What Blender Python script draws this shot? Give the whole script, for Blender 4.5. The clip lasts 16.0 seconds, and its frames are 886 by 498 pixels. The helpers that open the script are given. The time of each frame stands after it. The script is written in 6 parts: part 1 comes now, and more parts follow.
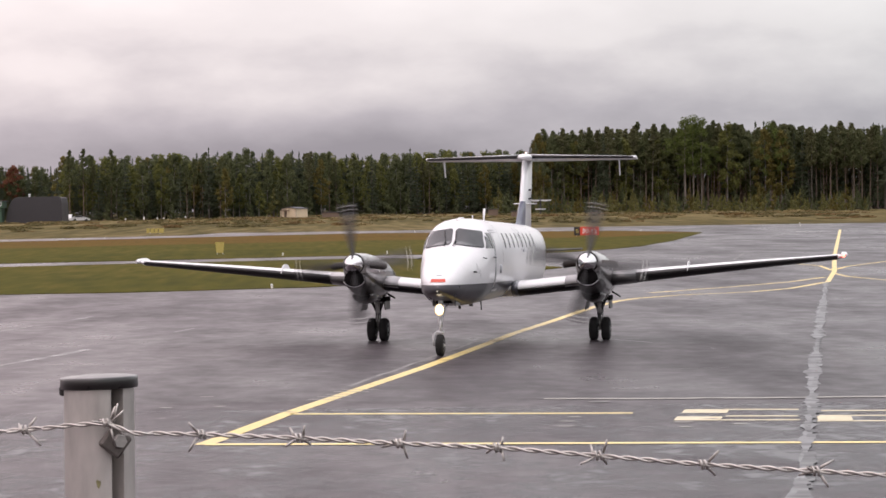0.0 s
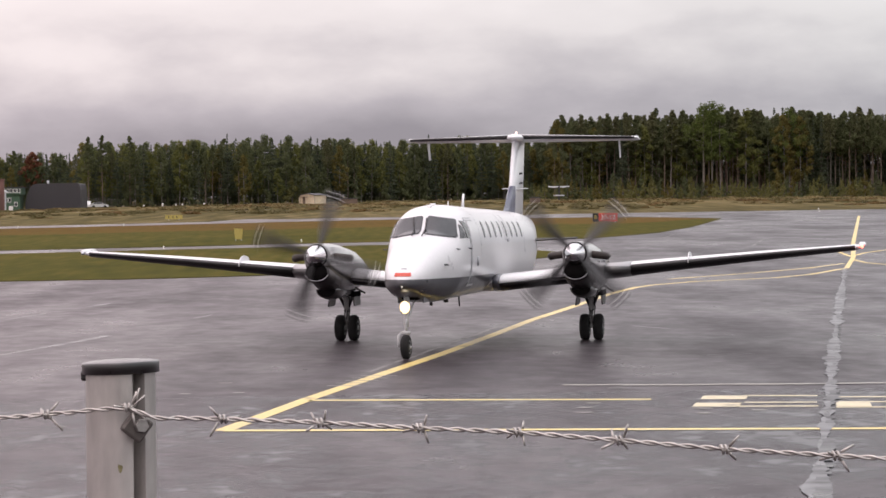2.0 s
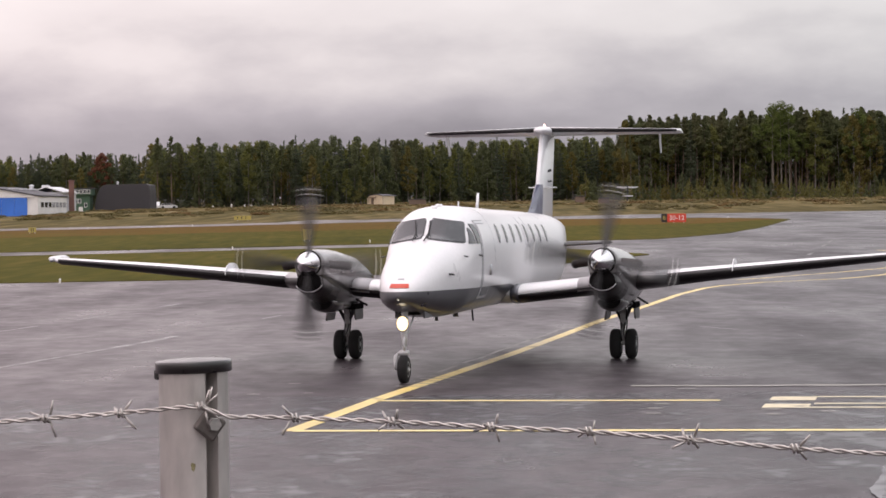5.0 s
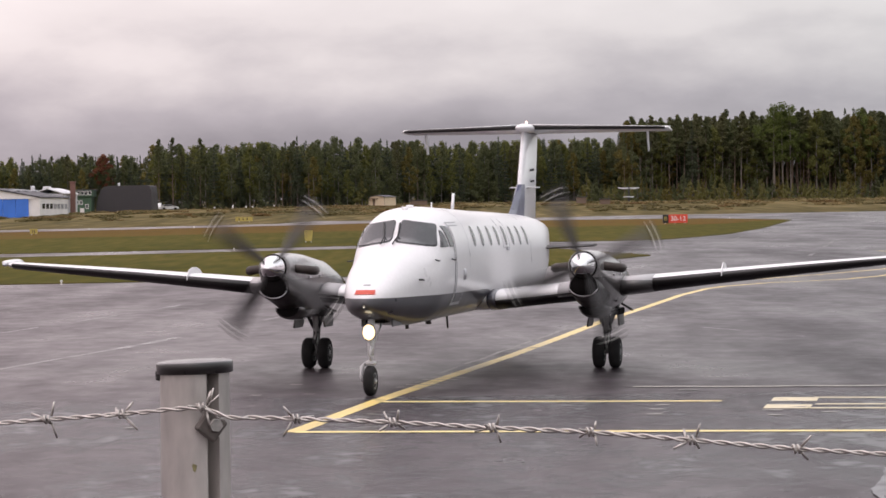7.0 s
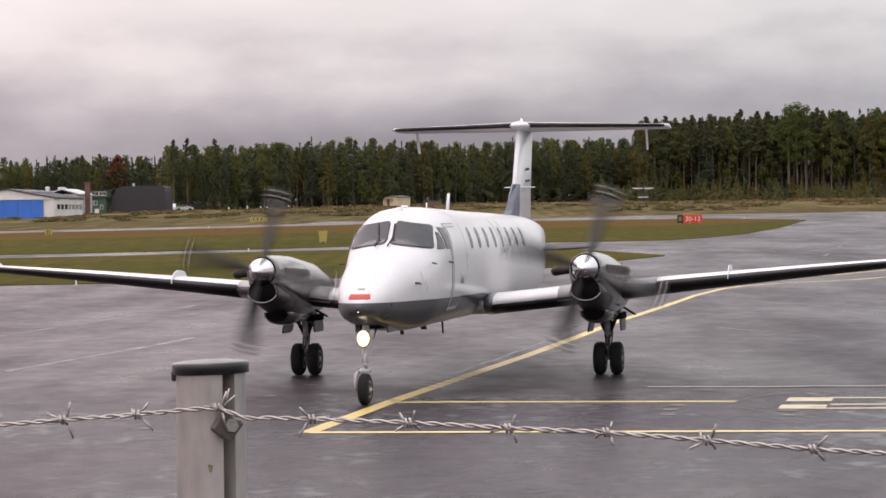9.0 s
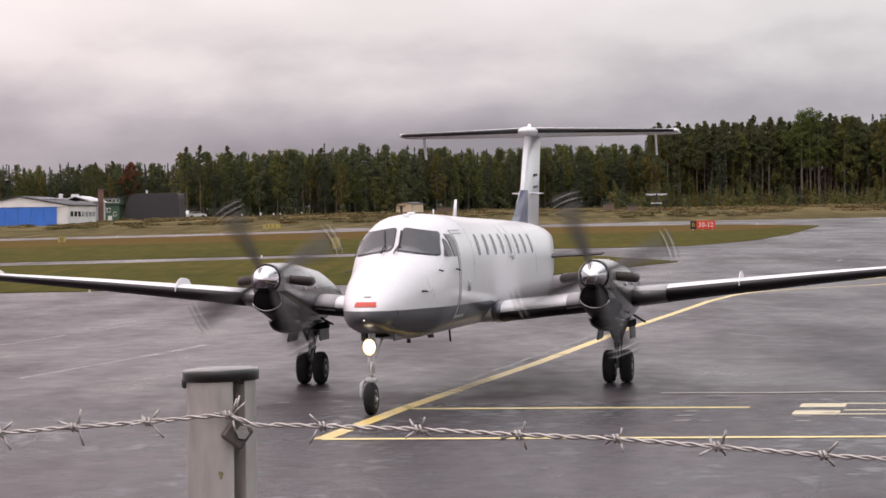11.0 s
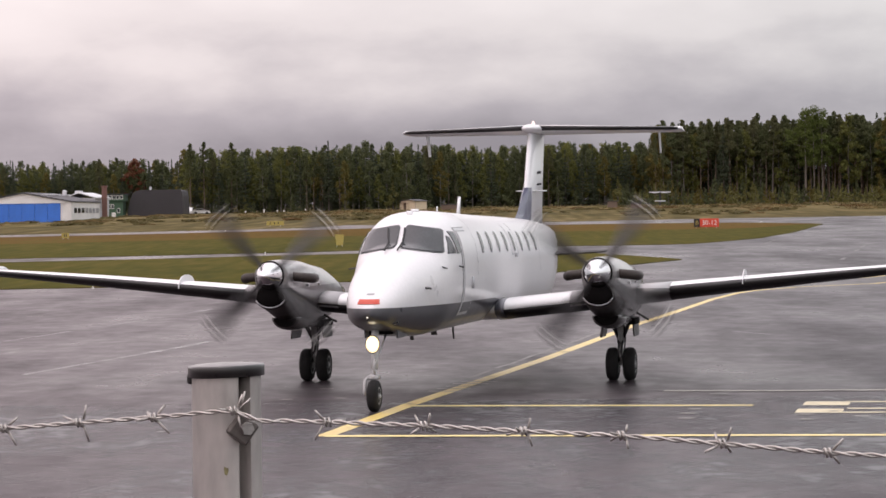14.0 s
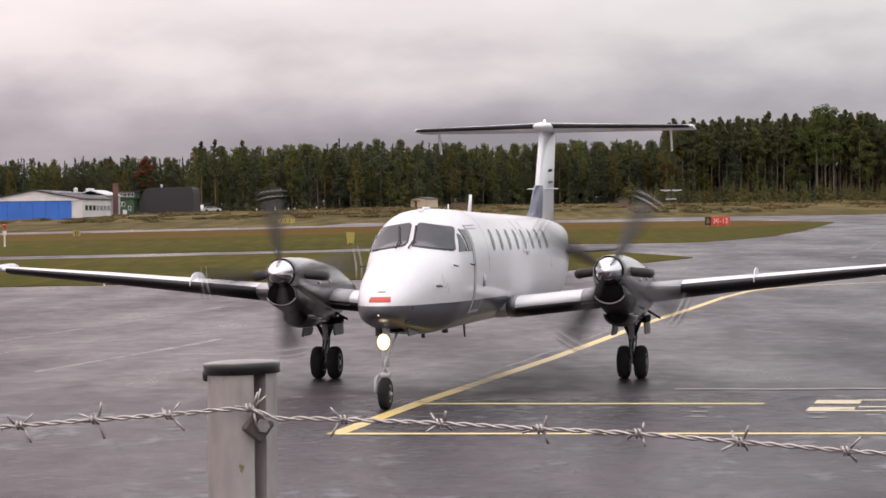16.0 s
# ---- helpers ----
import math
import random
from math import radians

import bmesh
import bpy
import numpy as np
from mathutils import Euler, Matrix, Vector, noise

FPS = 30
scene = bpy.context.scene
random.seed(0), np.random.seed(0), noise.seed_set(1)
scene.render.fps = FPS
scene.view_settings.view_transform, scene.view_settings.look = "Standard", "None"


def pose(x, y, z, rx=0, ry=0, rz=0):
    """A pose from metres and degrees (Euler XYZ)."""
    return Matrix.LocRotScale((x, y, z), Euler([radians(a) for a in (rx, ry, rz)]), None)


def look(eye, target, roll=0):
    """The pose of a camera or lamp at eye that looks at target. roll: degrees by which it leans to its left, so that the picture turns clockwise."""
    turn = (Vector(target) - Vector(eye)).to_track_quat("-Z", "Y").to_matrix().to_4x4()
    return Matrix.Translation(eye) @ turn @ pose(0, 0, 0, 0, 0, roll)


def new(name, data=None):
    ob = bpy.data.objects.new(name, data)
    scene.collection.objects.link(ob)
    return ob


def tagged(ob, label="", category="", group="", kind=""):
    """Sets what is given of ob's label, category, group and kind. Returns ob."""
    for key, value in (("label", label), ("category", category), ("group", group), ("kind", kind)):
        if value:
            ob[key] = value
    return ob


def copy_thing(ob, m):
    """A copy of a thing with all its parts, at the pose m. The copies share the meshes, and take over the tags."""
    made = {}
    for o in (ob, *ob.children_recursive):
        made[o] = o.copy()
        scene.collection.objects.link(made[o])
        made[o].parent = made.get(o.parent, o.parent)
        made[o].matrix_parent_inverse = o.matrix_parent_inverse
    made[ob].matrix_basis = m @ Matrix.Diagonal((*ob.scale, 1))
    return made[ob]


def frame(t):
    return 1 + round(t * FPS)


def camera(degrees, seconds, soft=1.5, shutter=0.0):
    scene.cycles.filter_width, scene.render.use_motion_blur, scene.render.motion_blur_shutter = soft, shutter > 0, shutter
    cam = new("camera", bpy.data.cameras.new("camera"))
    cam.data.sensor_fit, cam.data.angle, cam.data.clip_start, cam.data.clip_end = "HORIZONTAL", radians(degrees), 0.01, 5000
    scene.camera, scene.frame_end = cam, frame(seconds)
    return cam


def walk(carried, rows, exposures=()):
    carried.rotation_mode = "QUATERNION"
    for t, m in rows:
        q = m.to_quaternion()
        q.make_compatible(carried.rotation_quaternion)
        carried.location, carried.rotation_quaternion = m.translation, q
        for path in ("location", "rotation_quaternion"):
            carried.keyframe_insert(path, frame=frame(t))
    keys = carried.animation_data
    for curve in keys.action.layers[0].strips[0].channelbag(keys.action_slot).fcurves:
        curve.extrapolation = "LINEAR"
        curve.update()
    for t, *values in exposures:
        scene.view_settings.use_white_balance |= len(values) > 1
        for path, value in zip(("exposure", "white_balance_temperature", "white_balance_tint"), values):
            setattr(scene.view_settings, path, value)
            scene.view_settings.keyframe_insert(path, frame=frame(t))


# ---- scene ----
# ---------------------------------------------------------------- camera
cam = camera(18.404, 16.0, soft=1.6, shutter=0.5)


def view(x, y, z, pan, tilt, roll):
    return pose(x, y, z) @ pose(0, 0, 0, 0, 0, pan) @ pose(0, 0, 0, 90 + tilt) @ pose(0, 0, 0, 0, 0, roll)


PATH = [
    (0, 0.0043, 0.0117, 2.7705, -1.850, -0.550, -0.632),
    (0.5, 0.0040, 0.0111, 2.7704, -1.670, -0.606, -0.634),
    (1, 0.0042, 0.0103, 2.7705, -1.609, -0.673, -0.663),
    (1.5, 0.0047, 0.0103, 2.7701, -1.555, -0.757, -0.680),
    (2, 0.0023, 0.0087, 2.7694, -1.460, -0.831, -0.657),
    (2.5, 0.0008, 0.0061, 2.7689, -1.300, -0.883, -0.655),
    (3, 0.0034, 0.0034, 2.7694, -1.107, -0.884, -0.675),
    (3.5, 0.0054, 0.0008, 2.7696, -0.836, -0.820, -0.694),
    (4, 0.0034, -0.0002, 2.7688, -0.465, -0.798, -0.679),
    (6.5, -0.0013, 0.0001, 2.7687, 0.097, -0.808, -0.690),
    (7, 0.0, 0.0, 2.7685, 0.000, -0.779, -0.737),
    (7.5, 0.0005, -0.0013, 2.7686, 0.009, -0.752, -0.766),
    (8, 0.0013, -0.0023, 2.7690, 0.057, -0.744, -0.786),
    (8.5, 0.0007, -0.0004, 2.7682, 0.195, -0.764, -0.794),
    (9, -0.0010, 0.0, 2.7685, 0.304, -0.767, -0.772),
    (11.5, 0.0021, -0.0020, 2.7688, 0.645, -0.612, -0.855),
    (12, -0.0016, -0.0002, 2.7679, 0.705, -0.669, -0.799),
    (12.5, -0.0019, 0.0014, 2.7683, 0.692, -0.711, -0.779),
    (13, 0.0006, 0.0006, 2.7686, 0.602, -0.704, -0.799),
    (13.5, 0.0002, 0.0006, 2.7683, 0.605, -0.683, -0.788),
    (14, -0.0001, -0.0015, 2.7680, 0.650, -0.683, -0.754),
    (14.5, -0.0036, -0.0009, 2.7677, 0.758, -0.716, -0.719),
    (15, -0.0047, 0.0013, 2.7677, 0.883, -0.725, -0.696),
    (15.5, -0.0048, 0.0034, 2.7676, 0.903, -0.736, -0.692),
    (16, -0.0046, 0.0033, 2.7675, 0.879, -0.725, -0.685),
]
walk(cam, [(r[0], view(*r[1:])) for r in PATH], [(0, 0.13), (2, 0.09), (4, 0.05), (7, 0.02), (9, 0.0), (16, 0.0)])

# ---------------------------------------------------------------- light
SUN_EL, SUN_AZ = 68.0, 200.0          # degrees; azimuth clockwise from +y
world = bpy.data.worlds.new("overcast")
scene.world = world
world.use_nodes = True


def sky_nodes(tree):
    tree.nodes.clear()
    N, L = tree.nodes.new, tree.links.new
    out, bg = N("ShaderNodeOutputWorld"), N("ShaderNodeBackground")
    sky = N("ShaderNodeTexSky")
    sky.sky_type, sky.sun_disc = "NISHITA", False
    sky.sun_elevation, sky.sun_rotation = radians(SUN_EL), radians(SUN_AZ)
    sky.dust_density = 4.0
    dim = N("ShaderNodeMix")
    dim.data_type, dim.blend_type = "RGBA", "MULTIPLY"
    dim.inputs[0].default_value = 1.0
    dim.inputs[7].default_value = (0.08, 0.08, 0.08, 1)
    L(sky.outputs[0], dim.inputs[6])
    co = N("ShaderNodeTexCoord")
    sep = N("ShaderNodeSeparateXYZ")
    L(co.outputs["Generated"], sep.inputs[0])
    # soft banks of cloud, stretched along the horizon
    def cloud(scale, loc, detail, rough):
        mp, nz = N("ShaderNodeMapping"), N("ShaderNodeTexNoise")
        mp.inputs["Scale"].default_value = scale
        mp.inputs["Location"].default_value = loc
        nz.inputs["Scale"].default_value = 1.0
        nz.inputs["Detail"].default_value = detail
        nz.inputs["Roughness"].default_value = rough
        L(co.outputs["Generated"], mp.inputs[0])
        L(mp.outputs[0], nz.inputs["Vector"])
        return nz.outputs[0]
    big = cloud((5, 5, 20), (3.1, 0.4, 0.2), 3, 0.5)
    small = cloud((17, 17, 40), (1.7, 5.2, 0.6), 7, 0.52)
    def math_(op, a, b):
        m = N("ShaderNodeMath")
        m.operation = op
        for k, v in enumerate((a, b)):
            if isinstance(v, (int, float)):
                m.inputs[k].default_value = v
            else:
                L(v, m.inputs[k])
        return m.outputs[0]
    # the deck thins towards the zenith
    ramp = N("ShaderNodeValToRGB")
    el = ramp.color_ramp.elements
    el[0].position, el[0].color = 0.0, (0.33, 0.315, 0.345, 1)
    el[1].position, el[1].color = 1.0, (1.78, 1.70, 1.78, 1)
    for p, c in ((0.016, (0.335, 0.32, 0.35)), (0.036, (0.51, 0.487, 0.52)), (0.062, (0.84, 0.805, 0.805)), (0.105, (1.06, 1.02, 1.01)), (0.4, (1.32, 1.255, 1.31))):
        e = el.new(p)
        e.color = (*c, 1)
    wob = math_("MULTIPLY", math_("SUBTRACT", big, 0.5), 0.05)
    wob2 = math_("MULTIPLY", math_("SUBTRACT", small, 0.5), 0.05)
    h = math_("ADD", math_("ADD", sep.outputs[2], wob), wob2)
    L(h, ramp.inputs[0])
    # a warmer, brighter side to the west
    warm = N("ShaderNodeMapRange")
    warm.inputs[1].default_value, warm.inputs[2].default_value = -0.2, 0.25
    warm.inputs[3].default_value, warm.inputs[4].default_value = 0.0, 1.0
    L(sep.outputs[0], warm.inputs[0])
    tint = N("ShaderNodeMix")
    tint.data_type = "RGBA"
    tint.inputs[6].default_value = (1.13, 1.028, 1.035, 1)
    tint.inputs[7].default_value = (0.855, 0.882, 0.89, 1)
    L(warm.outputs[0], tint.inputs[0])
    mul = N("ShaderNodeMix")
    mul.data_type, mul.blend_type = "RGBA", "MULTIPLY"
    mul.inputs[0].default_value = 1.0
    L(ramp.outputs[0], mul.inputs[6])
    L(tint.outputs[2], mul.inputs[7])
    mix = N("ShaderNodeMix")
    mix.data_type = "RGBA"
    mix.inputs[0].default_value = 0.93
    L(dim.outputs[2], mix.inputs[6])
    L(mul.outputs[2], mix.inputs[7])
    L(mix.outputs[2], bg.inputs[0])
    bg.inputs[1].default_value = 1.0
    L(bg.outputs[0], out.inputs[0])


sky_nodes(world.node_tree)
sun_data = bpy.data.lights.new("sun", "SUN")
sun_data.energy, sun_data.angle, sun_data.color = 0.5, radians(30), (1.0, 0.96, 0.92)
sun = new("sun", sun_data)
a, e = radians(SUN_AZ), radians(SUN_EL)
sun.matrix_world = look((math.sin(a) * math.cos(e) * 80, math.cos(a) * math.cos(e) * 80, math.sin(e) * 80), (0, 0, 0))
scene.view_settings.exposure = 0.0


# ---------------------------------------------------------------- materials
def material(name, colour, rough=0.5, metal=0.0, spread=0.12, scale=3.0, fine=40.0, bump=0.0, bump_scale=60.0, coat=0.0, dirt=None, dirt_at=0.62, rough_spread=0.1, stretch=(1, 1, 1), island=0.0, emit=None, power=0.0, coords="Object"):
    m = bpy.data.materials.new(name)
    m.use_nodes = True
    t = m.node_tree
    N, L = t.nodes.new, t.links.new
    b = t.nodes["Principled BSDF"]
    b.inputs["Metallic"].default_value = metal
    b.inputs["Coat Weight"].default_value = coat
    b.inputs["Coat Roughness"].default_value = 0.12
    co, mp = N("ShaderNodeTexCoord"), N("ShaderNodeMapping")
    mp.inputs["Scale"].default_value = stretch
    L(co.outputs[coords], mp.inputs[0])
    big, small = N("ShaderNodeTexNoise"), N("ShaderNodeTexNoise")
    for n, s, d in ((big, scale, 5), (small, fine, 6)):
        n.inputs["Scale"].default_value, n.inputs["Detail"].default_value = s, d
        L(mp.outputs[0], n.inputs["Vector"])
    add = N("ShaderNodeMath")
    add.operation = "ADD"
    L(big.outputs[0], add.inputs[0])
    L(small.outputs[0], add.inputs[1])
    rng = N("ShaderNodeMapRange")
    rng.inputs[1].default_value, rng.inputs[2].default_value = 0.65, 1.35
    rng.inputs[3].default_value, rng.inputs[4].default_value = 1 - spread, 1 + spread
    L(add.outputs[0], rng.inputs[0])
    value = rng.outputs[0]
    if island:
        ob = N("ShaderNodeObjectInfo")
        ge = N("ShaderNodeNewGeometry")
        ad = N("ShaderNodeMath")
        ad.operation = "ADD"
        L(ob.outputs["Random"], ad.inputs[0])
        L(ge.outputs["Random Per Island"], ad.inputs[1])
        r2 = N("ShaderNodeMapRange")
        r2.inputs[1].default_value, r2.inputs[2].default_value = 0.0, 2.0
        r2.inputs[3].default_value, r2.inputs[4].default_value = 1 - island, 1 + island
        L(ad.outputs[0], r2.inputs[0])
        ml = N("ShaderNodeMath")
        ml.operation = "MULTIPLY"
        L(value, ml.inputs[0])
        L(r2.outputs[0], ml.inputs[1])
        value = ml.outputs[0]
    hsv = N("ShaderNodeHueSaturation")
    hsv.inputs["Color"].default_value = (*colour, 1)
    L(value, hsv.inputs["Value"])
    col = hsv.outputs[0]
    if dirt:
        mask = N("ShaderNodeMapRange")
        mask.inputs[1].default_value, mask.inputs[2].default_value = dirt_at, dirt_at + 0.12
        L(big.outputs[0], mask.inputs[0])
        mx = N("ShaderNodeMix")
        mx.data_type = "RGBA"
        L(mask.outputs[0], mx.inputs[0])
        L(col, mx.inputs[6])
        mx.inputs[7].default_value = (*dirt, 1)
        col = mx.outputs[2]
    L(col, b.inputs["Base Color"])
    rr = N("ShaderNodeMapRange")
    rr.inputs[1].default_value, rr.inputs[2].default_value = 0.3, 0.7
    rr.inputs[3].default_value, rr.inputs[4].default_value = max(0.03, rough - rough_spread), min(1, rough + rough_spread)
    L(big.outputs[0], rr.inputs[0])
    L(rr.outputs[0], b.inputs["Roughness"])
    if bump:
        bn, bp = N("ShaderNodeTexNoise"), N("ShaderNodeBump")
        bn.inputs["Scale"].default_value, bn.inputs["Detail"].default_value = bump_scale, 4
        L(mp.outputs[0], bn.inputs["Vector"])
        bp.inputs["Strength"].default_value, bp.inputs["Distance"].default_value = bump, 0.02
        L(bn.outputs[0], bp.inputs["Height"])
        L(bp.outputs[0], b.inputs["Normal"])
    if emit:
        b.inputs["Emission Color"].default_value = (*emit, 1)
        b.inputs["Emission Strength"].default_value = power
    return m


def two_tone(name, upper, lower, slope_nodes, spread=0.06, scale=1.2):
    """White paint above, slate grey below a waterline that sweeps along the fuselage; on the cowlings the lower tone is
    painted-in shade.
    """
    m = material(name, upper, 0.32, spread=spread, scale=scale, fine=18, coat=0.45, rough_spread=0.05)
    t = m.node_tree
    N, L = t.nodes.new, t.links.new
    b = t.nodes["Principled BSDF"]
    src = b.inputs["Base Color"].links[0].from_socket
    co, sep = N("ShaderNodeTexCoord"), N("ShaderNodeSeparateXYZ")
    L(co.outputs["Object"], sep.inputs[0])
    def lin(k, c):
        n = N("ShaderNodeMath")
        n.operation = "MULTIPLY_ADD"
        n.inputs[1].default_value, n.inputs[2].default_value = k, c
        L(sep.outputs[0], n.inputs[0])
        return n.outputs[0]
    cur = None
    for k, c in slope_nodes:
        v = lin(k, c)
        if cur is None:
            cur = v
        else:
            mn = N("ShaderNodeMath")
            mn.operation = "MINIMUM"
            L(cur, mn.inputs[0])
            L(v, mn.inputs[1])
            cur = mn.outputs[0]
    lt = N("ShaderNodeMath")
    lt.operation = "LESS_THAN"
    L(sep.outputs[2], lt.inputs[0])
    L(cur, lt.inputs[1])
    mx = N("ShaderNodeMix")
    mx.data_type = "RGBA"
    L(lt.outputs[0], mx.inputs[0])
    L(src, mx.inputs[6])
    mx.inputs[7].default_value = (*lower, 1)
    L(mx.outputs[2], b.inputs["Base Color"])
    return m


def wet_asphalt(name="wet_asphalt", tone=1.0):
    """Dark, rain-wet asphalt: damp film in drawn-out patches, coarse grain."""
    m = bpy.data.materials.new(name)
    m.use_nodes = True
    t = m.node_tree
    N, L = t.nodes.new, t.links.new
    b = t.nodes["Principled BSDF"]
    b.inputs["Specular IOR Level"].default_value = 0.085
    co = N("ShaderNodeTexCoord")
    def noise_(scale, detail, stretch, rough=0.55):
        mp, nz = N("ShaderNodeMapping"), N("ShaderNodeTexNoise")
        mp.inputs["Scale"].default_value = stretch
        mp.inputs["Rotation"].default_value = (0, 0, radians(8))
        nz.inputs["Scale"].default_value, nz.inputs["Detail"].default_value = scale, detail
        nz.inputs["Roughness"].default_value = rough
        L(co.outputs["Object"], mp.inputs[0])
        L(mp.outputs[0], nz.inputs["Vector"])
        return nz.outputs[0]
    patch = noise_(0.16, 6, (1.0, 0.35, 1))
    mid = noise_(2.6, 5, (0.8, 0.4, 1), 0.6)
    streak = noise_(0.4, 6, (0.8, 0.3, 1), 0.6)
    grain = noise_(28, 5, (1, 0.25, 1), 0.75)
    add = N("ShaderNodeMath")
    add.operation = "ADD"
    add3 = N("ShaderNodeMath")
    add3.operation = "ADD"
    L(patch, add.inputs[0])
    L(streak, add.inputs[1])
    soft_mid = N("ShaderNodeMath")
    soft_mid.operation = "MULTIPLY_ADD"
    soft_mid.inputs[1].default_value, soft_mid.inputs[2].default_value = 0.5, 0.25
    L(mid, soft_mid.inputs[0])
    L(add.outputs[0], add3.inputs[0])
    L(soft_mid.outputs[0], add3.inputs[1])
    ramp = N("ShaderNodeValToRGB")
    e = ramp.color_ramp.elements
    e[0].position, e[0].color = 0.40, (0.0350 * tone, 0.0268 * tone, 0.0306 * tone, 1)
    e[1].position, e[1].color = 0.60, (0.0690 * tone, 0.0541 * tone, 0.0610 * tone, 1)
    half = N("ShaderNodeMath")
    half.operation = "MULTIPLY"
    half.inputs[1].default_value = 0.3333
    L(add3.outputs[0], half.inputs[0])
    L(half.outputs[0], ramp.inputs[0])
    mul = N("ShaderNodeMix")
    mul.data_type, mul.blend_type = "RGBA", "MULTIPLY"
    mul.inputs[0].default_value = 1
    gr = N("ShaderNodeMapRange")
    gr.inputs[1].default_value, gr.inputs[2].default_value = 0.3, 0.7
    gr.inputs[3].default_value, gr.inputs[4].default_value = 0.7, 1.3
    L(grain, gr.inputs[0])
    L(ramp.outputs[0], mul.inputs[6])
    L(gr.outputs[0], mul.inputs[7])
    # pink cast of the western sky painted into the colour: redder west, greyer east
    sep, west_east, tint = N("ShaderNodeSeparateXYZ"), N("ShaderNodeMapRange"), N("ShaderNodeMix")
    L(co.outputs["Object"], sep.inputs[0])
    west_east.inputs[1].default_value, west_east.inputs[2].default_value = -9.0, 9.0
    L(sep.outputs[0], west_east.inputs[0])
    tint.data_type = "RGBA"
    tint.inputs[6].default_value, tint.inputs[7].default_value = (1.06, 0.985, 1.0, 1), (0.95, 1.015, 1.01, 1)
    L(west_east.outputs[0], tint.inputs[0])
    sky_cast = N("ShaderNodeMix")
    sky_cast.data_type, sky_cast.blend_type = "RGBA", "MULTIPLY"
    sky_cast.inputs[0].default_value = 1
    L(mul.outputs[2], sky_cast.inputs[6])
    L(tint.outputs[2], sky_cast.inputs[7])
    L(sky_cast.outputs[2], b.inputs["Base Color"])
    rr = N("ShaderNodeMapRange")
    rr.inputs[1].default_value, rr.inputs[2].default_value = 0.39, 0.61
    rr.inputs[3].default_value, rr.inputs[4].default_value = 0.50, 0.22
    L(half.outputs[0], rr.inputs[0])
    L(rr.outputs[0], b.inputs["Roughness"])
    bp = N("ShaderNodeBump")
    bp.inputs["Strength"].default_value, bp.inputs["Distance"].default_value = 0.15, 0.01
    L(grain, bp.inputs["Height"])
    L(bp.outputs[0], b.inputs["Normal"])
    return m


def wet_film():
    """A thin broken film of rain water that lies on the asphalt in drawn-out patches."""
    m = bpy.data.materials.new("rain_film")
    m.use_nodes = True
    t = m.node_tree
    N, L = t.nodes.new, t.links.new
    b = t.nodes["Principled BSDF"]
    b.inputs["Base Color"].default_value = (0.062, 0.062, 0.069, 1)
    b.inputs["Roughness"].default_value = 0.3
    b.inputs["Specular IOR Level"].default_value = 0.6
    co = N("ShaderNodeTexCoord")
    parts = []
    for scale, stretch, detail in ((0.16, (1.0, 0.45, 1), 3), (1.5, (0.55, 0.30, 1), 5), (4.2, (0.8, 0.55, 1), 4)):
        mp, nz = N("ShaderNodeMapping"), N("ShaderNodeTexNoise")
        mp.inputs["Scale"].default_value = stretch
        mp.inputs["Rotation"].default_value = (0, 0, radians(-6))
        nz.inputs["Scale"].default_value, nz.inputs["Detail"].default_value = scale, detail
        L(co.outputs["Object"], mp.inputs[0])
        L(mp.outputs[0], nz.inputs["Vector"])
        if parts:
            add_ = N("ShaderNodeMath")
            add_.operation = "ADD"
            L(parts[-1], add_.inputs[0])
            L(nz.outputs[0], add_.inputs[1])
            parts.append(add_.outputs[0])
        else:
            parts.append(nz.outputs[0])
    rng = N("ShaderNodeMapRange")
    rng.inputs[1].default_value, rng.inputs[2].default_value = 1.32, 1.76
    rng.inputs[3].default_value, rng.inputs[4].default_value = 0.0, 0.8
    L(parts[-1], rng.inputs[0])
    L(rng.outputs[0], b.inputs["Alpha"])
    return m


